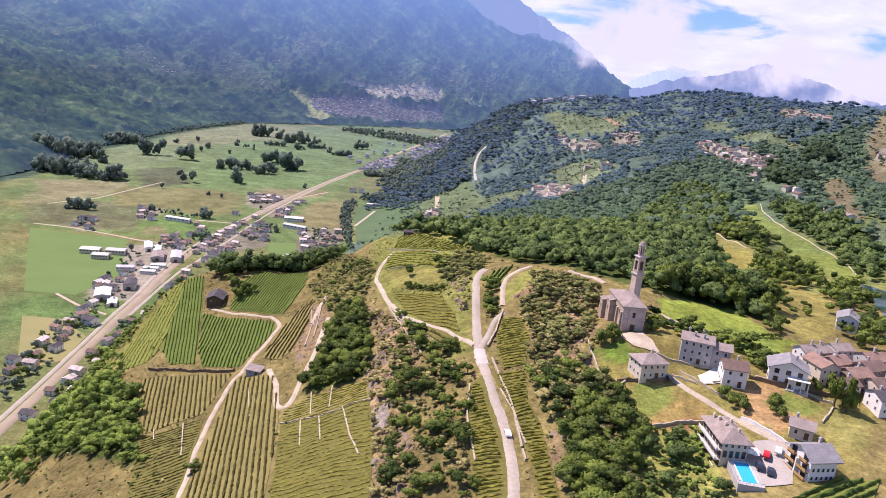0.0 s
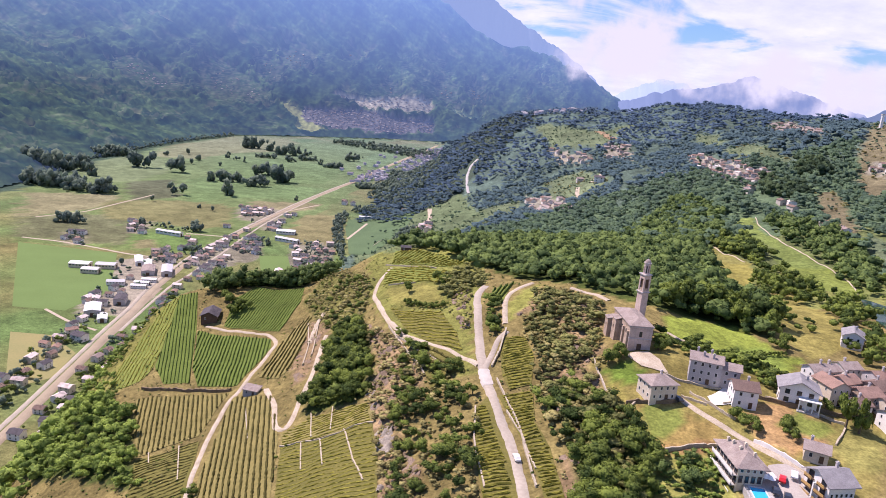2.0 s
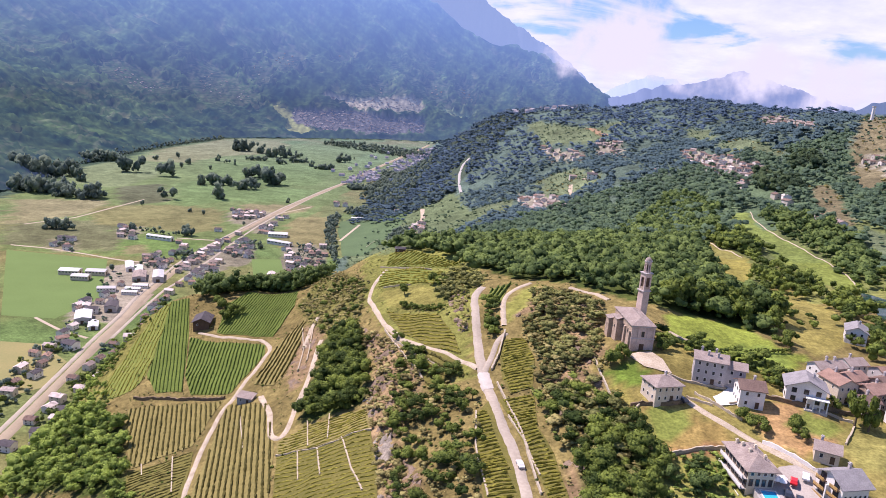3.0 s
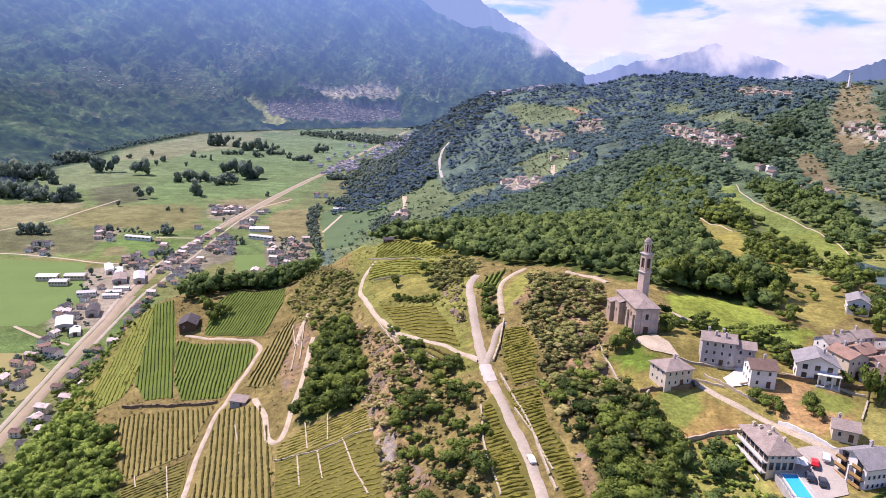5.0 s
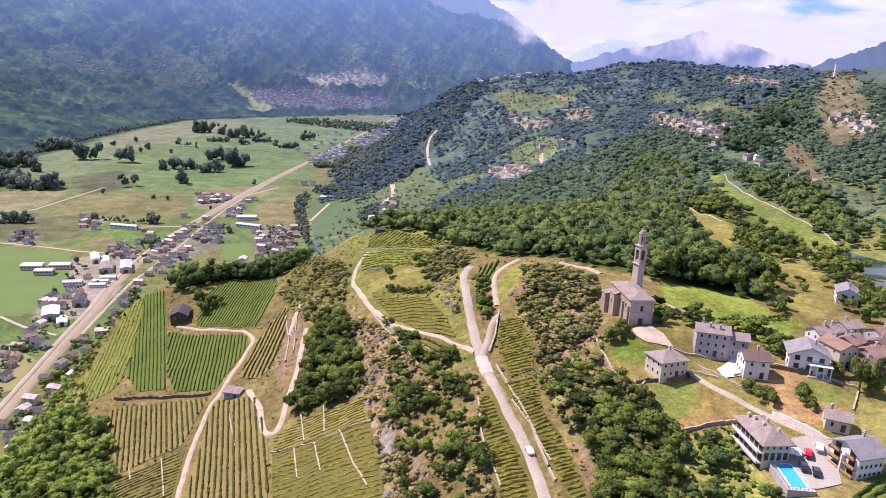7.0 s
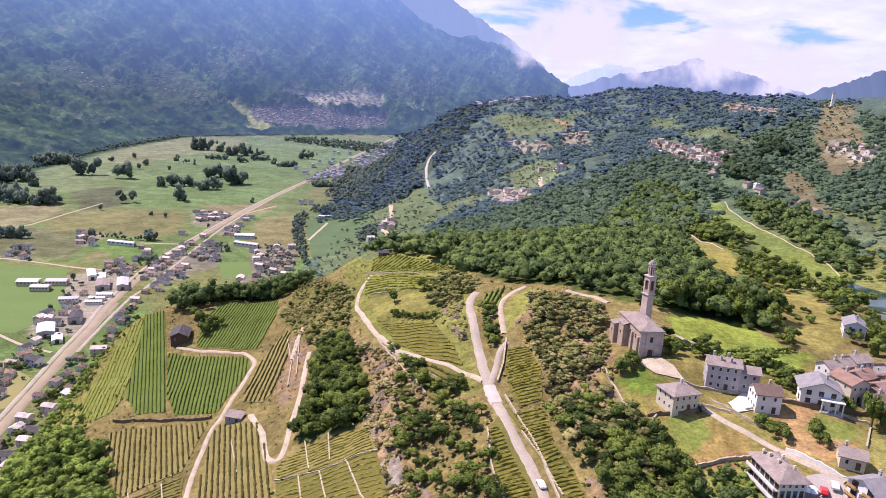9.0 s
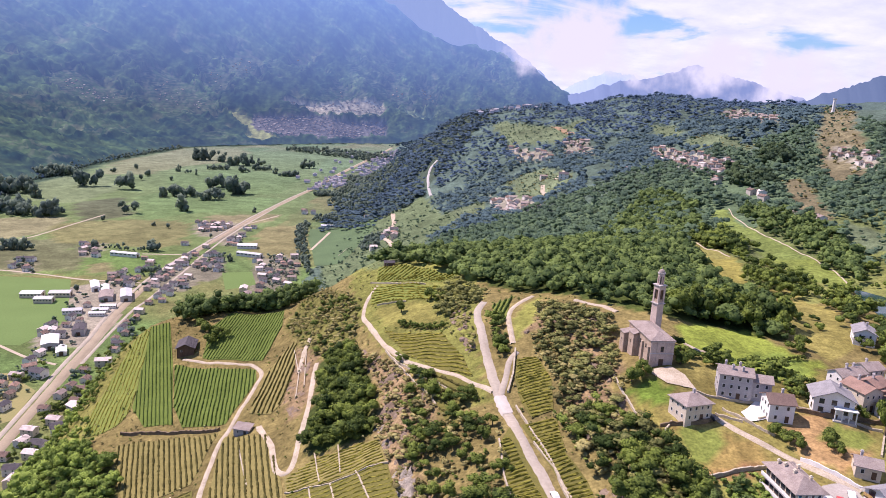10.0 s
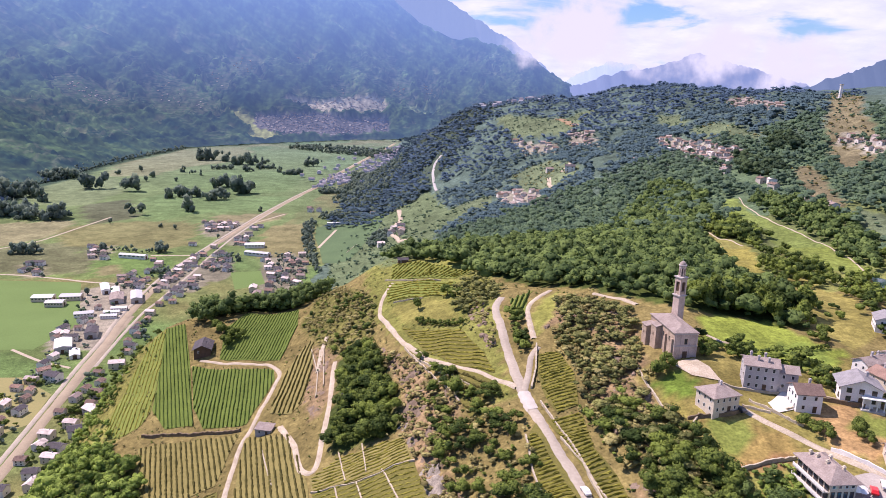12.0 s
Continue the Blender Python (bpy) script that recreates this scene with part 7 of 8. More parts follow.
def backdrop_material(name, lit, haze_glow):
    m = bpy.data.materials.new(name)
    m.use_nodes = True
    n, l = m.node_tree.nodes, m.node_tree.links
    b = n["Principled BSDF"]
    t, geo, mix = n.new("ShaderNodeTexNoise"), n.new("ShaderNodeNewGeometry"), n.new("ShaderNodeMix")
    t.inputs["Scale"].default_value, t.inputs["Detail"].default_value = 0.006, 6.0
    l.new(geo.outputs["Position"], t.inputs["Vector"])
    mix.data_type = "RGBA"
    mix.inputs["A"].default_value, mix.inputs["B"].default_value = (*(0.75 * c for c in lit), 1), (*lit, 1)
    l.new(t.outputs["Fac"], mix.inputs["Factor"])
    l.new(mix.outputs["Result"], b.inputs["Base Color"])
    # bluish emission stands in for the air haze over distance
    b.inputs["Emission Color"].default_value, b.inputs["Emission Strength"].default_value = (*haze_glow, 1), 1.0
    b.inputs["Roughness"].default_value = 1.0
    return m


# far walls and roofs carry a faint blue emission in place of haze
FAR_WALL = backdrop_material("hazy_far_plaster", (0.33, 0.295, 0.28), (0.045, 0.06, 0.10))
FAR_TILES = backdrop_material("hazy_far_tiles", (0.17, 0.135, 0.13), (0.045, 0.06, 0.10))
FAR_SLATES = backdrop_material("hazy_far_roofs", (0.30, 0.275, 0.27), (0.045, 0.06, 0.10))


def far_houses(spots, low, high, label, seed, mats=None, drop=-5.5):
    """Far-off houses, too many and too small to tell apart: walls and gabled roofs in one mesh."""
    rng = random.Random(seed)
    bm = bmesh.new()
    for x, y in spots:
        if rng.random() < 0.3:
            continue
        w, d, h = rng.uniform(low, high), rng.uniform(low, high) * 0.8, rng.uniform(0.35, 0.5) * low
        m = on_ground(float(x), float(y), rng.choice((0, 90)) + rng.uniform(-25, 25), drop)
        old = len(bm.verts)
        gable_walls(bm, w, d, h, 0.22 * d, "x", 2)
        bm.faces.ensure_lookup_table()
        faces = len(bm.faces)
        roof_mesh(bm, w, d, h, 0.22 * d, "x", 0.7, 0.3)
        bm.faces.ensure_lookup_table()
        for q in bm.faces[faces:]:
            q.material_index = rng.choice((1, 1, 2)) if q == bm.faces[faces] else bm.faces[faces].material_index
        bm.verts.ensure_lookup_table()
        for v in bm.verts[old:]:
            v.co = m @ v.co
    wall, tiles, slates = mats or (FAR_WALL, FAR_TILES, FAR_SLATES)
    ob = part("village_houses", bm, wall)
    ob.data.materials.append(tiles)
    ob.data.materials.append(slates)
    return tagged(ob, label, "houses", kind="stuff")


FAR_ROAD = np.array(VALLEY_ROAD, float)
far_spots = []
for y in np.arange(1900, 3150, 13):
    if PLACE.random() < 0.75:
        far_spots.append((float(np.interp(y, FAR_ROAD[:, 1], FAR_ROAD[:, 0])) + PLACE.choice((-1, 1, 1)) * PLACE.uniform(14, 120), float(y)))
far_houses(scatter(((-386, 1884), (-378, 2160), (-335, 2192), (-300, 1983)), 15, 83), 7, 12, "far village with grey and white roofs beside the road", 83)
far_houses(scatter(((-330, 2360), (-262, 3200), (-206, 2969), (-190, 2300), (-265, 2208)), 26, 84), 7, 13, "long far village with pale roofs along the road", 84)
far_houses(scatter(((80, 2010), (270, 2010), (270, 2085), (90, 2085)), 22, 85), 9, 14, "hamlet on the far wooded ridge", 85)
far_houses(scatter(VILLAGE_E, 17, 5), 9, 13, "farm hamlet with stone-grey roofs on the slope", 5, (WALL_MIX, ROOF_STONE, ROOF_BROWN), 0.0)
far_houses(scatter(VILLAGE_F, 17, 6), 9, 13, "upper hamlet of plastered houses on the slope", 6, (WALL_MIX, ROOF_STONE, ROOF_BROWN), 0.0)
far_houses(scatter(VILLAGE_G, 15, 7), 9, 13, "upper hamlet of white and brown houses", 7, (WALL_MIX, ROOF_STONE, ROOF_BROWN), 0.0)
far_houses(scatter(VILLAGE_I, 18, 9), 9, 13, "ridge village of scattered white houses", 9, (WALL_MIX, ROOF_STONE, ROOF_BROWN), 0.0)
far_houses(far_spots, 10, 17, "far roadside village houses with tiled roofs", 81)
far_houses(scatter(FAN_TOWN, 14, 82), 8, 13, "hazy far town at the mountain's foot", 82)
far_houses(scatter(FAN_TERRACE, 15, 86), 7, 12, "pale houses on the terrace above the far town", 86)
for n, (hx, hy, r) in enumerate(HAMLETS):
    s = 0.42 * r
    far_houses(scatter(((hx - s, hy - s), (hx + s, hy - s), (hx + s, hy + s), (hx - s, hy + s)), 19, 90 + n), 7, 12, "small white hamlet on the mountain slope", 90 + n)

# trees of the valley floor
SINGLE_TREES = ((-952, 1572, 32), (-692, 1358, 13), (-701, 1678, 32), (-843, 2153, 20), (-968, 2140, 20), (-678, 2269, 21), (-553, 2219, 20), (-591, 1124, 19), (-368, 1098, 12), (-354, 1100, 12), (-502, 898, 11), (-436, 1118, 8), (-617, 2007, 18), (-865, 1933, 18), (-789, 1956, 15), (-765, 2093, 17), (-546, 1324, 11), (-581, 1340, 10), (-435, 1540, 11), (-441, 1260, 9))
for n, (x, y, high) in enumerate(SINGLE_TREES):
    tree(x, y, high, "poplar", 0.34 * high, "dark green tree standing in valley meadows", "valley trees", n)


def grove(poly, gap, low, high, seed, label="dark green grove on the valley floor"):
    grow("woodland", (poly,), 0.72 * gap, 0.95 * low, 0.95 * high, 44, 0.22, POPLAR, label, seed, 0.42, 1.3, keep=None, mid=0.46)


grove(((-847, 1743), (-802, 1755), (-809, 1769), (-853, 1757)), 20, 38, 49, 150)
grove(((-681, 1692), (-632, 1705), (-638, 1721), (-688, 1709)), 12, 23, 30, 151)
grove(((-653, 1858), (-607, 1871), (-613, 1886), (-658, 1873)), 16, 30, 40, 152)
grove(((-574, 1757), (-517, 1772), (-523, 1792), (-581, 1777)), 23, 44, 57, 153)
grove(((-603, 1659), (-550, 1672), (-556, 1690), (-609, 1677)), 12, 23, 31, 154)
grove(((-590, 1505), (-567, 1510), (-572, 1523), (-595, 1518)), 15, 28, 37, 155)
grove(((-688, 1448), (-664, 1453), (-670, 1466), (-694, 1461)), 20, 38, 50, 156)
grove(((-961, 1772), (-914, 1785), (-922, 1800), (-969, 1787)), 16, 31, 40, 157)
grove(((-883, 1360), (-788, 1381), (-806, 1410), (-901, 1389)), 13, 25, 32, 158)
grove(((-986, 1376), (-862, 1403), (-887, 1440), (-1010, 1413)), 15, 28, 37, 159)
grove(((-728, 1092), (-685, 1100), (-694, 1112), (-736, 1105)), 10, 20, 26, 160)
grove(((-907, 2467), (-849, 2489), (-856, 2510), (-914, 2488)), 17, 33, 43, 161)
grove(((-816, 2463), (-780, 2477), (-784, 2490), (-820, 2477)), 17, 33, 43, 162)
grove(((-749, 2378), (-685, 2401), (-692, 2424), (-756, 2401)), 20, 38, 50, 163)
grove(((-507, 2394), (-457, 2412), (-460, 2430), (-510, 2413)), 13, 24, 31, 164)
grove(((-643, 2281), (-588, 2300), (-593, 2320), (-649, 2301)), 9, 17, 22, 165)
grove(((-508, 1134), (-490, 1137), (-495, 1150), (-513, 1147)), 9, 17, 23, 166)
grove(((-1098, 1542), (-995, 1629), (-1021, 1668), (-1124, 1581)), 18, 34, 45, 167)
grove(((-1127, 1856), (-1075, 1958), (-1095, 1993), (-1147, 1890)), 11, 21, 28, 168)
grove(((-523, 2170), (-469, 2187), (-473, 2206), (-527, 2189)), 8, 16, 20, 169)
grove(((-348, 1816), (-275, 1836), (-279, 1862), (-352, 1843)), 7, 13, 17, 170)
grove(((-305, 2154), (-190, 2066), (-195, 2116), (-311, 2205)), 8, 15, 19, 171)
grove(((-693, 2424), (-643, 2433), (-641, 2452), (-690, 2440)), 14, 20, 28, 175)
grove(((-781, 2239), (-712, 2260), (-716, 2276), (-783, 2254)), 12, 16, 22, 176)
grove(((-672, 2210), (-638, 2221), (-640, 2238), (-674, 2228)), 12, 18, 24, 177)
grove(((-827, 2107), (-797, 2116), (-800, 2124), (-830, 2115)), 13, 17, 24, 178)
grove(((-898, 2019), (-876, 2026), (-880, 2034), (-900, 2030)), 14, 20, 26, 179)
grove(((-1015, 2053), (-994, 2059), (-997, 2068), (-1017, 2062)), 12, 15, 20, 180)
grove(((-464, 1005), (-432, 1010), (-434, 1021), (-466, 1016)), 8, 9, 12, 181, "dark hedge trees behind the workshops")
grove(((-587, 1144), (-560, 1148), (-562, 1154), (-589, 1150)), 8, 8, 11, 182, "dark hedge trees beside a valley farm")
grove(((-554, 1127), (-510, 1134), (-511, 1140), (-555, 1133)), 8, 8, 11, 183, "dark hedge trees behind a long barn")
grove(((-290, 1094), (-258, 1099), (-260, 1112), (-292, 1106)), 8, 7, 10, 184, "dark garden trees beside the valley houses")
grove(((-500, 2517), (-460, 2530), (-463, 2546), (-503, 2533)), 14, 18, 24, 185)
grove(((-306, 1435), (-288, 1290), (-260, 1180), (-235, 1090), (-205, 1010), (-196, 1018), (-222, 1092), (-242, 1185), (-270, 1295), (-288, 1435)), 10, 8, 13, 58, "green hedge trees at the foot of the spur")
grove(((-149, 1172), (-141, 1226), (-115, 1226), (-112, 1085), (-135, 1110)), 10, 8, 12, 172, "dark trees beside the spur houses")
grove(((-290, 1470), (-240, 1465), (-238, 1520), (-288, 1525)), 11, 10, 15, 173, "dark trees beside the roadside farm")
grove(((-305, 2105), (-250, 1835), (-150, 1690), (-160, 1960)), 13, 9, 14, 174, "dark trees between the far villages")
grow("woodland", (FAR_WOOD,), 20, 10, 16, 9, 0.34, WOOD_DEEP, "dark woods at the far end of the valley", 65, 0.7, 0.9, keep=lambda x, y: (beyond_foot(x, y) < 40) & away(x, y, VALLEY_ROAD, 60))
grove(((-300, 1700), (-180, 1500), (-120, 2000), (-200, 2300), (-290, 2100)), 18, 11, 18, 59, "dark woodland at the foot of the far hill")
grove(((-700, 3000), (-250, 2700), (-200, 2950), (-500, 3120), (-700, 3120)), 24, 14, 24, 60, "dark woodland across the far valley floor")
grove(((-1060, 1300), (-1010, 1500), (-1100, 1850), (-1135, 2350), (-1090, 2850), (-1120, 2900), (-1190, 2300), (-1130, 1800)), 18, 9, 15, 61, "woodland along the foot of the mountain")
grow("woodland", VALLEY_GARDENS, 12, 5, 9, 60, 0.24, POPLAR, "dark garden trees between the valley houses", 67, 0.45, 1.1, keep=lambda x, y: away(x, y, VALLEY_ROAD, 9) & away(x, y, EARTH_STRIP, 9) & unbuilt(x, y), thin=0.2, mid=0.47)
grow("woodland", (((-335, 450), (-290, 440), (-310, 560), (-345, 680), (-372, 780), (-388, 830), (-383, 780), (-366, 690), (-350, 600)),), 9, 5, 9, 44, 0.2, LEAF, "garden trees between railway and hillside", 68, 0.5, 1.0, keep=lambda x, y: away(x, y, RAIL_BED, 9) & away(x, y, VALLEY_LANE, 6) & unbuilt(x, y), thin=0.15)
grow("woodland", (((-480, 760), (-430, 760), (-420, 1000), (-500, 1000)),), 22, 6, 10, 60, 0.24, WOOD_FAR, "garden trees among the workshops", 62, 0.5, 1.0, keep=None, thin=0.5)
grow("woodland", (((-420, 440), (-330, 420), (-340, 700), (-420, 700)),), 17, 5, 9, 60, 0.24, LEAF, "garden trees between the valley houses", 63, 0.5, 1.0,
     keep=lambda x, y: away(x, y, VALLEY_ROAD, 9) & away(x, y, EARTH_STRIP, 9), thin=0.35)
grow("woodland", (VILLAGE_A, VILLAGE_C, VILLAGE_D, VILLAGE_F, VILLAGE_G, VILLAGE_H, VILLAGE_I), 16, 5, 9, 40, 0.28, WOOD_FAR, "garden trees between village houses", 64, 0.5, 1.0, keep=None, thin=0.4)
grow("shrubs", (BARE_1, BARE_2, CLEAR_1, CLEAR_5), 14, 2, 5, 40, 0.28, SHRUB, "scattered bushes on open slopes", 65, 0.6, 0.9, keep=None, thin=0.5)


# ---- far mountains ----
def far_range(ridge, ahead, mat, label, seed):
    """A far mountain range: a slope up to an uneven ridge. ridge: offsets to the side and heights."""
    xs = np.arange(ridge[0][0], ridge[-1][0], 12.0)
    top = np.interp(xs, [r[0] for r in ridge], [r[1] for r in ridge])
    top = softened(np.stack([top, top], 1), 3, 0)[:, 0] + 14 * wave(xs, xs * 0.3, 160, seed) + 6 * wave(xs, xs * 0.7, 47, seed + 2)
    rows = []
    for k, u in enumerate(np.linspace(0, 1, 12)):
        z = top * u ** 1.2
        rows.append(np.stack([xs, np.full_like(xs, ahead - 320 * (1 - u)), z], -1))
    co = np.concatenate(rows)
    w = len(xs)
    i = (np.arange(11)[:, None] * w + np.arange(w - 1)).ravel()
    me = mesh_of("backdrop", co, np.stack([i, i + 1, i + w + 1, i + w], 1), mat, smooth=True)
    return tagged(new("backdrop", me), label, "mountains", kind="structure")


grow("shrubs", (SPUR,), 15, 3, 7, 34, 0.3, WOOD_FAR, "hedges and bushes on the terraced spur", 66, 0.5, 1.0, keep=lambda x, y: wave(x, y, 90, 3.0) > 0.0)
# slopes whose emission imitates haze, stronger on the farther ridges
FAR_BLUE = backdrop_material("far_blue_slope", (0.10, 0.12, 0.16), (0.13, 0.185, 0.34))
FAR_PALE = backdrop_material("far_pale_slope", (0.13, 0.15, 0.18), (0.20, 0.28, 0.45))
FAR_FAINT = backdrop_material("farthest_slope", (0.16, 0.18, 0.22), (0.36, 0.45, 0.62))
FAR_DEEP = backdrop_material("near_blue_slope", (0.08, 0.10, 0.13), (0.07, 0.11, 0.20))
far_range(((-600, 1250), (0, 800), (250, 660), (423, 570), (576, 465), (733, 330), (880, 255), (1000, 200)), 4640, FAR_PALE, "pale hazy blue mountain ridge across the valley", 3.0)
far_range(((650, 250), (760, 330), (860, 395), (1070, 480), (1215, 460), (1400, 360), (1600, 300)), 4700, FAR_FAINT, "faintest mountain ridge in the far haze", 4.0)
far_range(((610, 260), (860, 330), (1040, 400), (1300, 440), (1580, 545), (1640, 530), (1780, 480), (1980, 440), (2240, 370), (2500, 300)), 4480, FAR_BLUE, "haze-blue mountain peak wrapped in cloud", 5.0)
far_range(((1150, 190), (1450, 250), (1800, 350), (2200, 500), (2900, 760)), 3500, FAR_DEEP, "dark haze-blue mountain shoulder on the horizon", 7.0)


def cloud_bank(x0, x1, z0, z1, ahead, scale, low, high, label):
    """A bank of cloud that clings to the far peaks."""
    m = bpy.data.materials.new("cloud_bank")
    m.use_nodes = True
    n, l = m.node_tree.nodes, m.node_tree.links
    n.remove(n["Principled BSDF"])
    geo, co, sep = n.new("ShaderNodeNewGeometry"), n.new("ShaderNodeTexCoord"), n.new("ShaderNodeSeparateXYZ")
    l.new(co.outputs["Generated"], sep.inputs[0])

    def calc(op, a, b):
        k = n.new("ShaderNodeMath")
        k.operation = op
        for i, v in enumerate((a, b)):
            if isinstance(v, (int, float)):
                k.inputs[i].default_value = v
            else:
                l.new(v, k.inputs[i])
        return k.outputs[0]

    def fade(v):                                                       # 0 at the sheet's rims, 1 inside
        return calc("MINIMUM", calc("MULTIPLY", calc("MULTIPLY", v, calc("SUBTRACT", 1.0, v)), 4.0), 1.0)

    t = n.new("ShaderNodeTexNoise")
    t.inputs["Scale"].default_value, t.inputs["Detail"].default_value, t.inputs["Roughness"].default_value = scale, 7.0, 0.55
    l.new(geo.outputs["Position"], t.inputs["Vector"])
    amount = n.new("ShaderNodeMapRange")
    amount.interpolation_type = "SMOOTHSTEP"
    amount.inputs["From Min"].default_value, amount.inputs["From Max"].default_value = low, high
    l.new(calc("ADD", calc("SUBTRACT", t.outputs["Fac"], 0.35), calc("MULTIPLY", calc("MULTIPLY", fade(sep.outputs["X"]), fade(sep.outputs["Z"])), 0.35)), amount.inputs["Value"])
    e, clear, both = n.new("ShaderNodeEmission"), n.new("ShaderNodeBsdfTransparent"), n.new("ShaderNodeMixShader")
    e.inputs["Color"].default_value, e.inputs["Strength"].default_value = (0.66, 0.66, 0.74, 1), 1.0
    l.new(amount.outputs[0], both.inputs[0])
    l.new(clear.outputs[0], both.inputs[1])
    l.new(e.outputs[0], both.inputs[2])
    l.new(both.outputs[0], n["Material Output"].inputs["Surface"])
    xs, zs = np.linspace(x0, x1, 40), np.linspace(z0, z1, 8)
    X, Z = np.meshgrid(xs, zs)
    Y = ahead + 60 * np.sin((X - x0) / (x1 - x0) * 3.1)
    i = (np.arange(7)[:, None] * 40 + np.arange(39)).ravel()
    me = mesh_of("cloud", np.stack([X, Y, Z], -1).reshape(-1, 3), np.stack([i, i + 1, i + 41, i + 40], 1), m, smooth=True)
    return tagged(new("cloud", me), label, "cloud", kind="structure")


cloud_bank(900, 2700, 230, 700, 4100, 0.0035, 0.24, 0.5, "white cloud bank clinging to the far peaks")
cloud_bank(250, 1250, 330, 1000, 4260, 0.003, 0.28, 0.5, "white cloud drifting along the far ridge")


# ---- cars, pool and small things ----
def car(x, y, turn, paint, label, van=False, z=None):
    """A parked car: body, glass, four wheels."""
    top = empty("van" if van else "car", pose(x, y, (float(height(x, y)) + 0.4) if z is None else z, 0, 0, turn), label, "van" if van else "car", "parked cars")
    long, wide, high = (4.4, 1.8, 1.9) if van else (4.2, 1.75, 1.45)
    prof = ((-0.5, 0.35), (-0.5, 0.75), (-0.42, 0.95 if van else 0.62), (-0.3, 1.0), (0.42 if van else 0.18, 1.0), (0.5 if van else 0.34, 0.95 if van else 0.62), (0.5, 0.58), (0.5, 0.2), (-0.5, 0.2))
    if not van:
        prof = ((-0.5, 0.25), (-0.5, 0.6), (-0.42, 0.66), (-0.3, 0.98), (0.1, 1.0), (0.26, 0.68), (0.47, 0.58), (0.5, 0.45), (0.49, 0.22))
    bm = bmesh.new()
    sides = [[bm.verts.new((s * wide / 2 * (0.86 if v > 0.7 else 1), u * long, v * high)) for u, v in prof] for s in (-1, 1)]
    bm.faces.new(sides[0])
    bm.faces.new(sides[1][::-1])
    for k in range(len(prof)):
        j = (k + 1) % len(prof)
        bm.faces.new((sides[0][j], sides[0][k], sides[1][k], sides[1][j]))
    bmesh.ops.recalc_face_normals(bm, faces=bm.faces[:])
    bmesh.ops.bevel(bm, geom=bm.edges[:], offset=0.06, segments=2, affect="EDGES")
    body = part("body", bm, paint, top, smooth=False)
    bm = bmesh.new()
    box(bm, -wide * 0.445, -0.26 * long, 0.68 * high, wide * 0.445, 0.1 * long, 0.93 * high, 0.03)
    part("window_glass", bm, GLASS, body)
    for u in (-0.32, 0.32):
        for s in (-1, 1):
            bm = bmesh.new()
            bmesh.ops.create_cone(bm, cap_ends=True, segments=14, radius1=0.32, radius2=0.32, depth=0.22, matrix=pose(s * (wide / 2 - 0.1), u * long, 0.32, 0, 90, 0))
            part("wheel", bm, RUBBER, top)
    return top


car(27.2, 175.0, 12, WHITE_PAINT, "white car standing on the hill road")
car(98.1, 159.8, -25, RED_PAINT, "red car parked in the hotel car park")
car(95.0, 155.4, -20, DARK_PAINT, "dark car parked beside the pool wall")
car(97.2, 153.4, -22, DARK_PAINT, "dark car parked below the chalet")
car(101.9, 161.6, -25, WHITE_PAINT, "pale car parked by the garden wall")
car(78.9, 198.0, 20, DARK_PAINT, "dark car parked beside the square house")


def swimming_pool():
    """A terrace with an outdoor pool, its rim, water and retaining wall."""
    top = empty("swimming_pool", pose(90.0, 151.6, 196.6, 0, 0, -4), "turquoise outdoor pool in a pale paved terrace", "pool")
    bm = bmesh.new()
    for a in ((-3.4, -6.4, -1.9, 6.4), (1.9, -6.4, 3.4, 6.4), (-1.9, -6.4, 1.9, -5.2), (-1.9, 5.2, 1.9, 6.4)):
        box(bm, a[0], a[1], -5.0, a[2], a[3], 0.0)
    part("terrace", bm, CONCRETE, top)
    bm = bmesh.new()
    box(bm, -1.9, -5.2, -1.8, 1.9, 5.2, -0.18)
    part("water", bm, POOL, top, "clear turquoise water")
    for a in ((-2.2, -5.5, -1.9, 5.5), (1.9, -5.5, 2.2, 5.5), (-1.9, -5.5, 1.9, -5.2), (-1.9, 5.2, 1.9, 5.5)):
        bm = bmesh.new()
        box(bm, a[0], a[1], 0.0, a[2], a[3], 0.08)
        part("rim", bm, FRAME, top)
    for u, v, w, d in ((-3.35, 0, 0.05, 12.8), (0, -6.35, 6.8, 0.05)):
        bm = bmesh.new()
        box(bm, u - w / 2, v - d / 2, 0.9, u + w / 2, v + d / 2, 0.98)
        for k in range(8):
            s = (k / 7 - 0.5) * 0.98
            box(bm, u + s * (w if w > d else 0) - 0.03, v + s * (d if d > w else 0) - 0.03, 0, u + s * (w if w > d else 0) + 0.03, v + s * (d if d > w else 0) + 0.03, 0.9)
        part("railing", bm, STEEL, top)


swimming_pool()


def parasol(x, y, z):
    top = empty("parasol", pose(x, y, z), "closed white canvas parasol by the pool", "parasol", "parasols")
    bm = bmesh.new()
    bmesh.ops.create_cone(bm, cap_ends=True, segments=8, radius1=0.05, radius2=0.05, depth=3.0, matrix=Matrix.Translation((0, 0, 1.4)))
    part("pole", bm, STEEL, top)
    bm = bmesh.new()
    bmesh.ops.create_cone(bm, cap_ends=True, segments=8, radius1=1.3, radius2=0.08, depth=0.9, matrix=Matrix.Translation((0, 0, 2.6)))
    part("canopy", bm, CANVAS, top)


for x, y in ((94.6, 158.8), (95.4, 160.4), (93.2, 159.4)):
    parasol(x, y, 196.6)


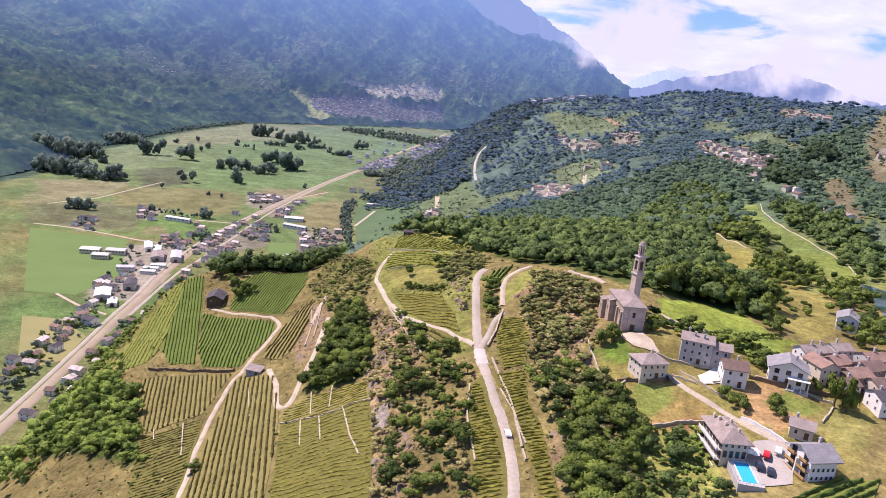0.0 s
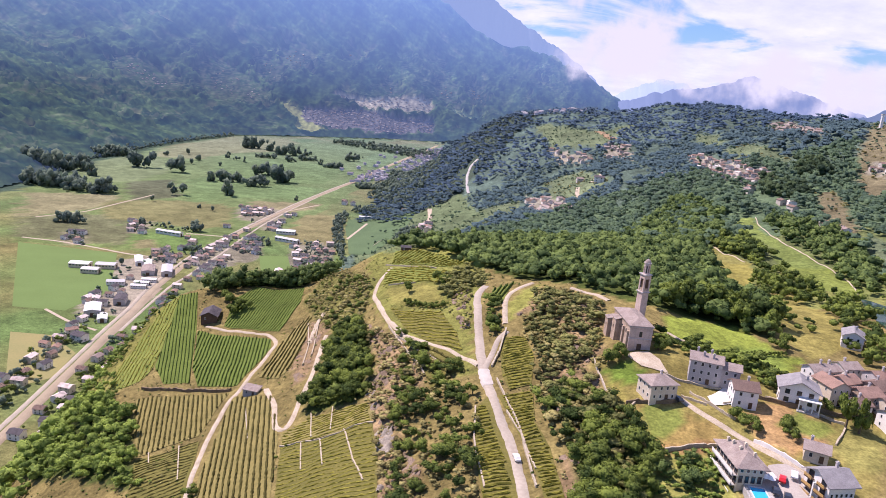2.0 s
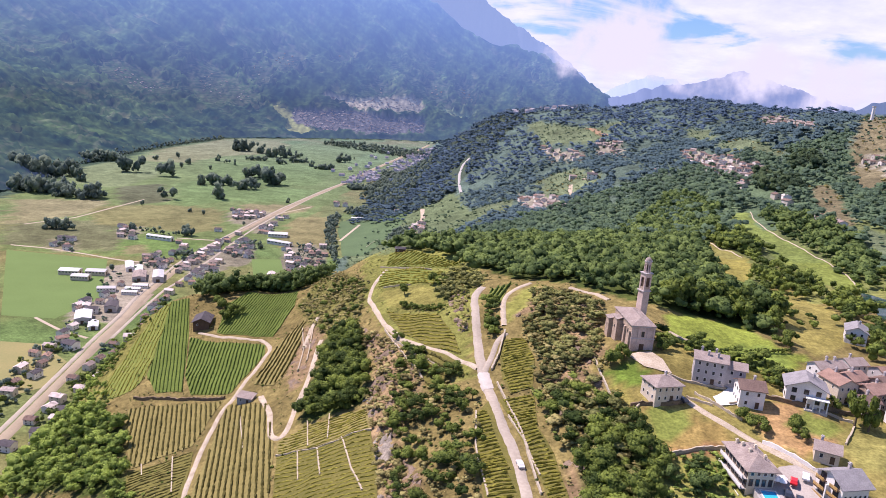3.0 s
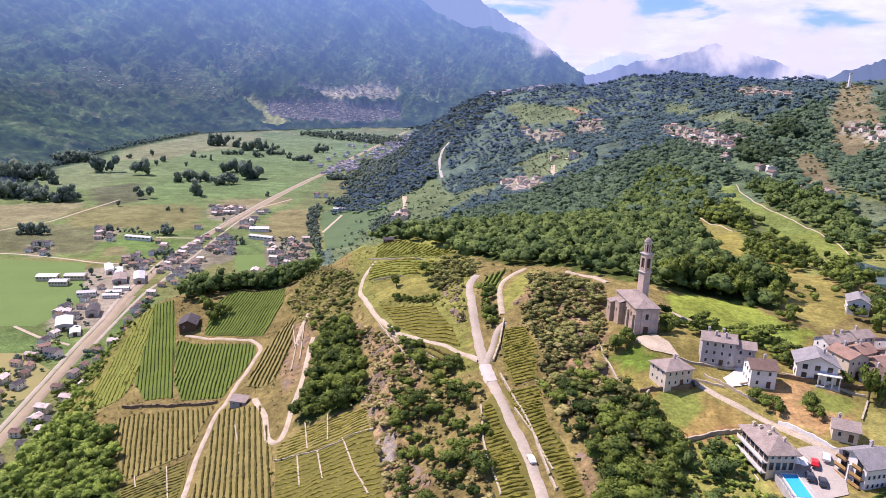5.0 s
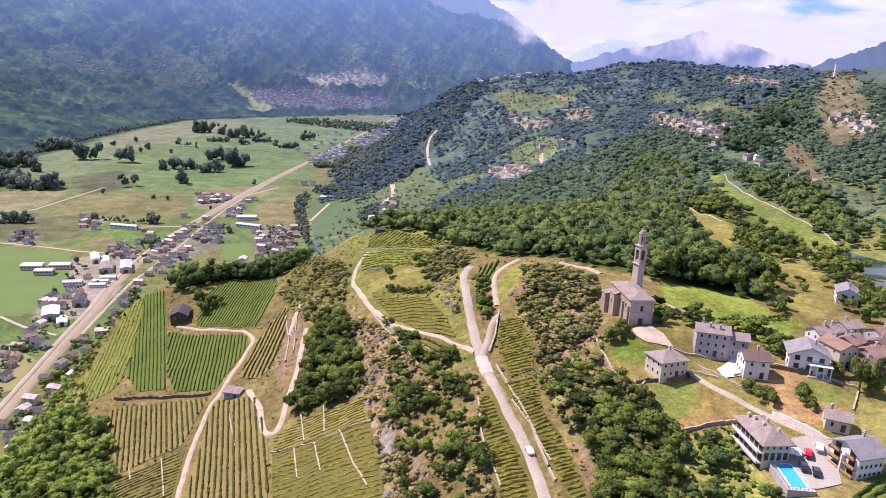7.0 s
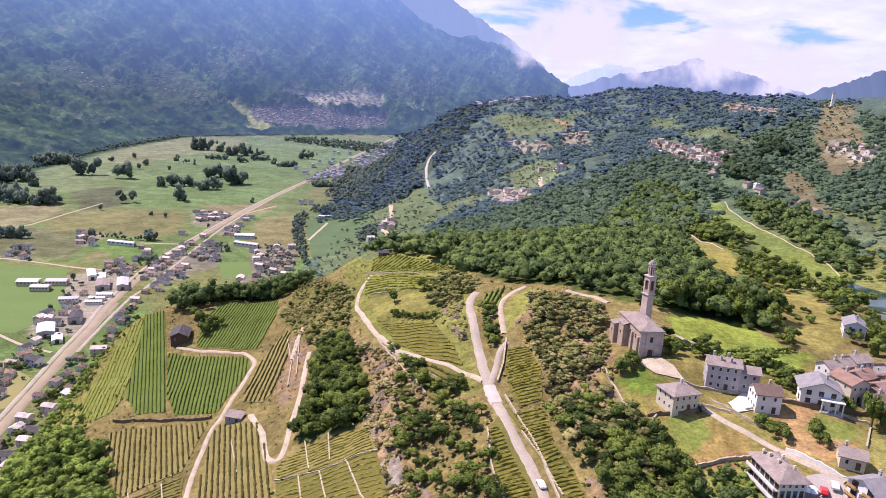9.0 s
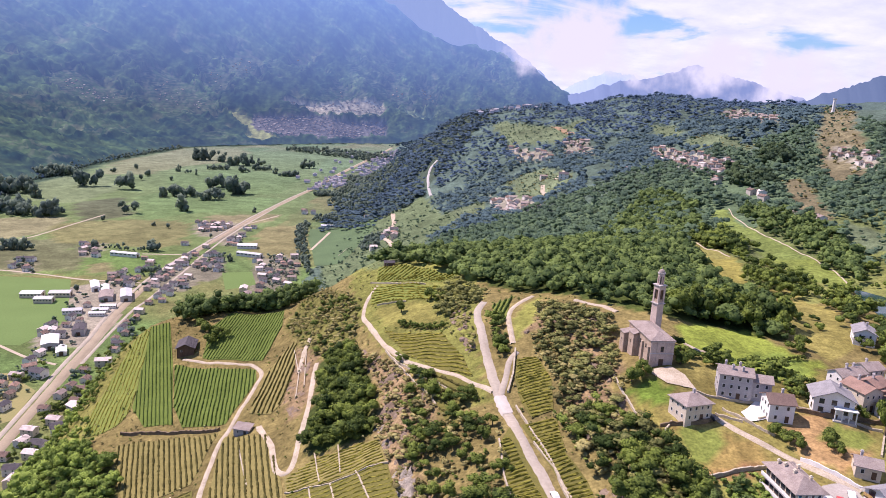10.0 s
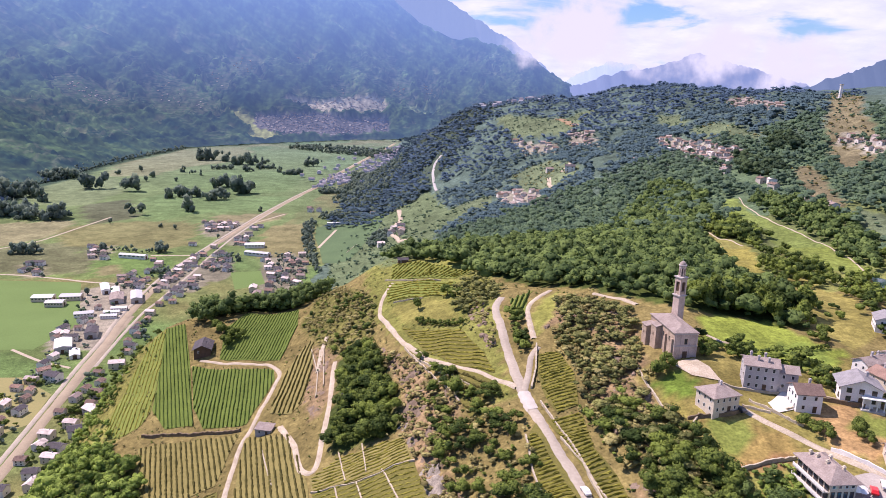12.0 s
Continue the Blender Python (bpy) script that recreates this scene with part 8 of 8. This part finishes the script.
def vine_posts():
    """A row of young vines on stakes in the lawn behind the houses."""
    for k in range(11):
        x, y = 116.5 + 1.7 * k, 242.3 + 0.65 * k
        tree(x, y, 2.0, "bush", 0.9, "young vine on a stake in the lawn", "young vines", k)


vine_posts()

# single trees that stand apart
for n, (x, y, high, kind, wide, say) in enumerate((
        (59.8, 222.5, 6.5, "broad", 3.6, "dark rounded tree on the lawn by the church"),
        (65.0, 225.2, 6.0, "broad", 3.0, "dark green tree beside the church wall"),
        (79.5, 232.0, 5.5, "broad", 2.6, "small tree at the corner of the church"),
        (94.5, 191.4, 4.5, "broad", 2.6, "green garden tree beside the lane"),
        (97.0, 188.0, 4.0, "broad", 2.4, "green garden tree below the white house"),
        (98.6, 184.6, 4.5, "broad", 2.8, "fruit tree on the grass plot"),
        (108.0, 185.0, 4.6, "broad", 2.6, "fruit tree in the garden plot"),
        (111.0, 188.2, 4.0, "broad", 2.2, "small fruit tree in the garden"),
        (109.4, 181.5, 3.6, "broad", 2.0, "young fruit tree in the garden"),
        (131.5, 195.0, 11.0, "tall", 3.0, "tall dark conifer beside the village houses"),
        (134.5, 193.0, 10.0, "tall", 3.0, "tall dark tree beside the white house"),
        (129.0, 204.5, 4.5, "broad", 2.4, "garden tree in front of the village"),
        (-27.4, 342.0, 6.5, "broad", 3.0, "single round tree on the hilltop meadow"),
        (-12.0, 352.0, 7.0, "broad", 3.6, "green tree at the meadow's edge"),
        (-8.0, 346.0, 6.0, "broad", 3.2, "green bush at the meadow's edge"),
        (-24.0, 285.0, 4.5, "bush", 2.8, "dark bush beside the gravel path"),
        (-150.0, 404.0, 8.0, "broad", 4.5, "yellow-green tree behind the barn"),
        (-146.0, 410.0, 8.5, "broad", 4.8, "bright green tree beside the barn"),
        (-156.0, 416.0, 8.0, "broad", 4.5, "green tree behind the barn"),
        (-160.0, 422.0, 7.0, "broad", 4.0, "green tree at the vineyard's edge"),
        (-92.0, 214.0, 5.0, "broad", 2.8, "dark green tree at the end of the track"),
        (12.0, 216.0, 5.0, "bush", 2.6, "green bush beside the road fork"),
        (8.0, 208.0, 6.0, "broad", 3.0, "green tree on the roadside slope"),
        (4.0, 236.0, 5.0, "broad", 3.0, "green tree below the gravel path"),
        (17.0, 270.0, 6.0, "broad", 3.2, "green tree between the two roads"),
        (84.0, 239.0, 3.2, "bush", 2.4, "green hedge bush on the meadow"),
        (134.0, 255.0, 5.5, "broad", 3.2, "tree at the meadow's edge"),
        (138.0, 262.0, 5.5, "broad", 3.2, "tree on the slope above the lawn"))):
    tree(x, y, high, kind, wide, say, n=n)
for k in range(13):
    u = k / 12
    tree(-27.0 + 21.5 * u, 327.0 - 27.0 * u, 3.4 + 0.5 * math.sin(9 * u), "bush", 1.9, "clipped dark green shrub in a hedge row", "hedge on the hilltop", k)

# the lookout tower on the far hill
lookout = empty("lookout_tower", on_ground(566, 1040), "pale slender stone tower on the far hilltop", "tower")
bm = bmesh.new()
prism(bm, [(2.3 * math.cos(0.785 * n), 2.3 * math.sin(0.785 * n)) for n in range(8)], -3, 19)
part("shaft", bm, PLASTER_WHITE, lookout)
bm = bmesh.new()
prism(bm, [(2.9 * math.cos(0.785 * n), 2.9 * math.sin(0.785 * n)) for n in range(8)], 19, 20.2)
part("parapet", bm, PLASTER_CREAM, lookout)
bm = bmesh.new()
box(bm, -3.4, -3.4, -4, 3.4, 3.4, 0.8, 0.1)
part("base", bm, CONCRETE, lookout)


# ---- rocks on the steep slopes ----
ROCK_MESHES = []
for n in range(6):
    bm = bmesh.new()
    bmesh.ops.create_icosphere(bm, subdivisions=2, radius=1.0)
    for v in bm.verts:
        v.co *= 1 + 0.45 * noise.noise(v.co * 1.3 + Vector((n * 7, 0, 0))) + 0.2 * noise.noise(v.co * 3.1 + Vector((n * 3, 5, 0)))
        v.co.z *= 0.75
    holder = part("rock", bm, ROCK)
    ROCK_MESHES.append(holder.data)
    bpy.data.objects.remove(holder)


def rocks(spots, low, high, group, seed):
    rng = random.Random(seed)
    for x, y in spots:
        s = rng.uniform(low, high)
        ob = new("rock", rng.choice(ROCK_MESHES))
        ob.matrix_world = pose(float(x), float(y), float(height(x, y)) - 0.1 * s, rng.uniform(-20, 20), rng.uniform(-20, 20), rng.uniform(0, 360)) @ Matrix.Diagonal((s * rng.uniform(0.8, 1.6), s, s * rng.uniform(0.7, 1.5), 1))
        tagged(ob, "weathered reddish-grey rock on the steep slope", "rock", group)


def outcrop(poly, step, rise, mat, label, seed):
    """Bare rock that breaks through the slope: blocky, ridged relief over the ground, hidden where it dips below it."""
    p = np.array(poly, float)
    xs, ys = np.arange(p[:, 0].min(), p[:, 0].max(), step), np.arange(p[:, 1].min(), p[:, 1].max(), step)
    X, Y = np.meshgrid(xs, ys)
    rng = np.random.default_rng(seed)
    X, Y = X + rng.uniform(-0.3, 0.3, X.shape) * step, Y + rng.uniform(-0.3, 0.3, Y.shape) * step
    up = np.empty(X.shape)
    for k in np.ndindex(X.shape):
        q = Vector((X[k] + 31 * seed, Y[k], 0))
        f = noise.voronoi(q * 0.34)[0]
        up[k] = rise * (1.1 * noise.noise(q * 0.10) + 0.5 * noise.noise(q * 0.45) + 0.9 * (f[1] - f[0]) - 0.48)
    ok = inside(poly, X, Y) & open_ground(X.ravel(), Y.ravel()).reshape(X.shape)
    up = np.where(ok, up, -1.0)
    w = len(xs)
    i = (np.arange(len(ys) - 1)[:, None] * w + np.arange(w - 1)).ravel()
    quads = np.stack([i, i + 1, i + w + 1, i + w], 1)
    quads = quads[(up.ravel()[quads] > 0).any(1)]
    used, quads = np.unique(quads, return_inverse=True)
    co = np.stack([X, Y, height(X, Y) + np.maximum(up, -1.0)], -1).reshape(-1, 3)[used]
    return tagged(new("rock_outcrop", mesh_of("rock_outcrop", co, quads.reshape(-1, 4), mat)), label, "rock", kind="stuff")


CRAG = [(x - 2.5, y) for x, y in CRAG_LINE] + [(x + 4.5, y) for x, y in CRAG_LINE[::-1]]
outcrop(CRAG, 0.8, 3.0, ROCK_GREY, "pale grey crag at the vineyard's edge", 1)
outcrop(ROCK_1, 1.0, 2.2, ROCK, "reddish-brown rock breaking through the dry slope", 2)
outcrop(ROCK_2, 1.0, 1.6, ROCK, "brown rock between dry shrubs on the hilltop", 3)
outcrop(ROCK_3, 1.0, 2.0, ROCK, "brown rocky slope below the church", 4)
outcrop(ROCK_4, 1.0, 1.6, ROCK, "brown rock above the lower vines", 5)
outcrop(ROCK_5, 0.9, 2.4, ROCK, "grey-brown rocky bank beside the crest road", 6)
outcrop(ROCK_6, 1.0, 1.6, ROCK, "bare reddish slope between terrace walls", 7)
rocks(scatter(ROCK_1, 10.0, 71, open_ground), 0.5, 1.3, "rocks on the slope", 1)
rocks(scatter(ROCK_3, 11.0, 72, open_ground), 0.7, 1.8, "rocks on the slope", 2)
rocks(scatter(ROCK_5, 5.0, 73, open_ground), 0.7, 1.8, "rocks by the road", 3)
rocks(scatter(ROCK_2, 9.0, 74, open_ground), 0.6, 1.4, "rocks on the hilltop", 4)
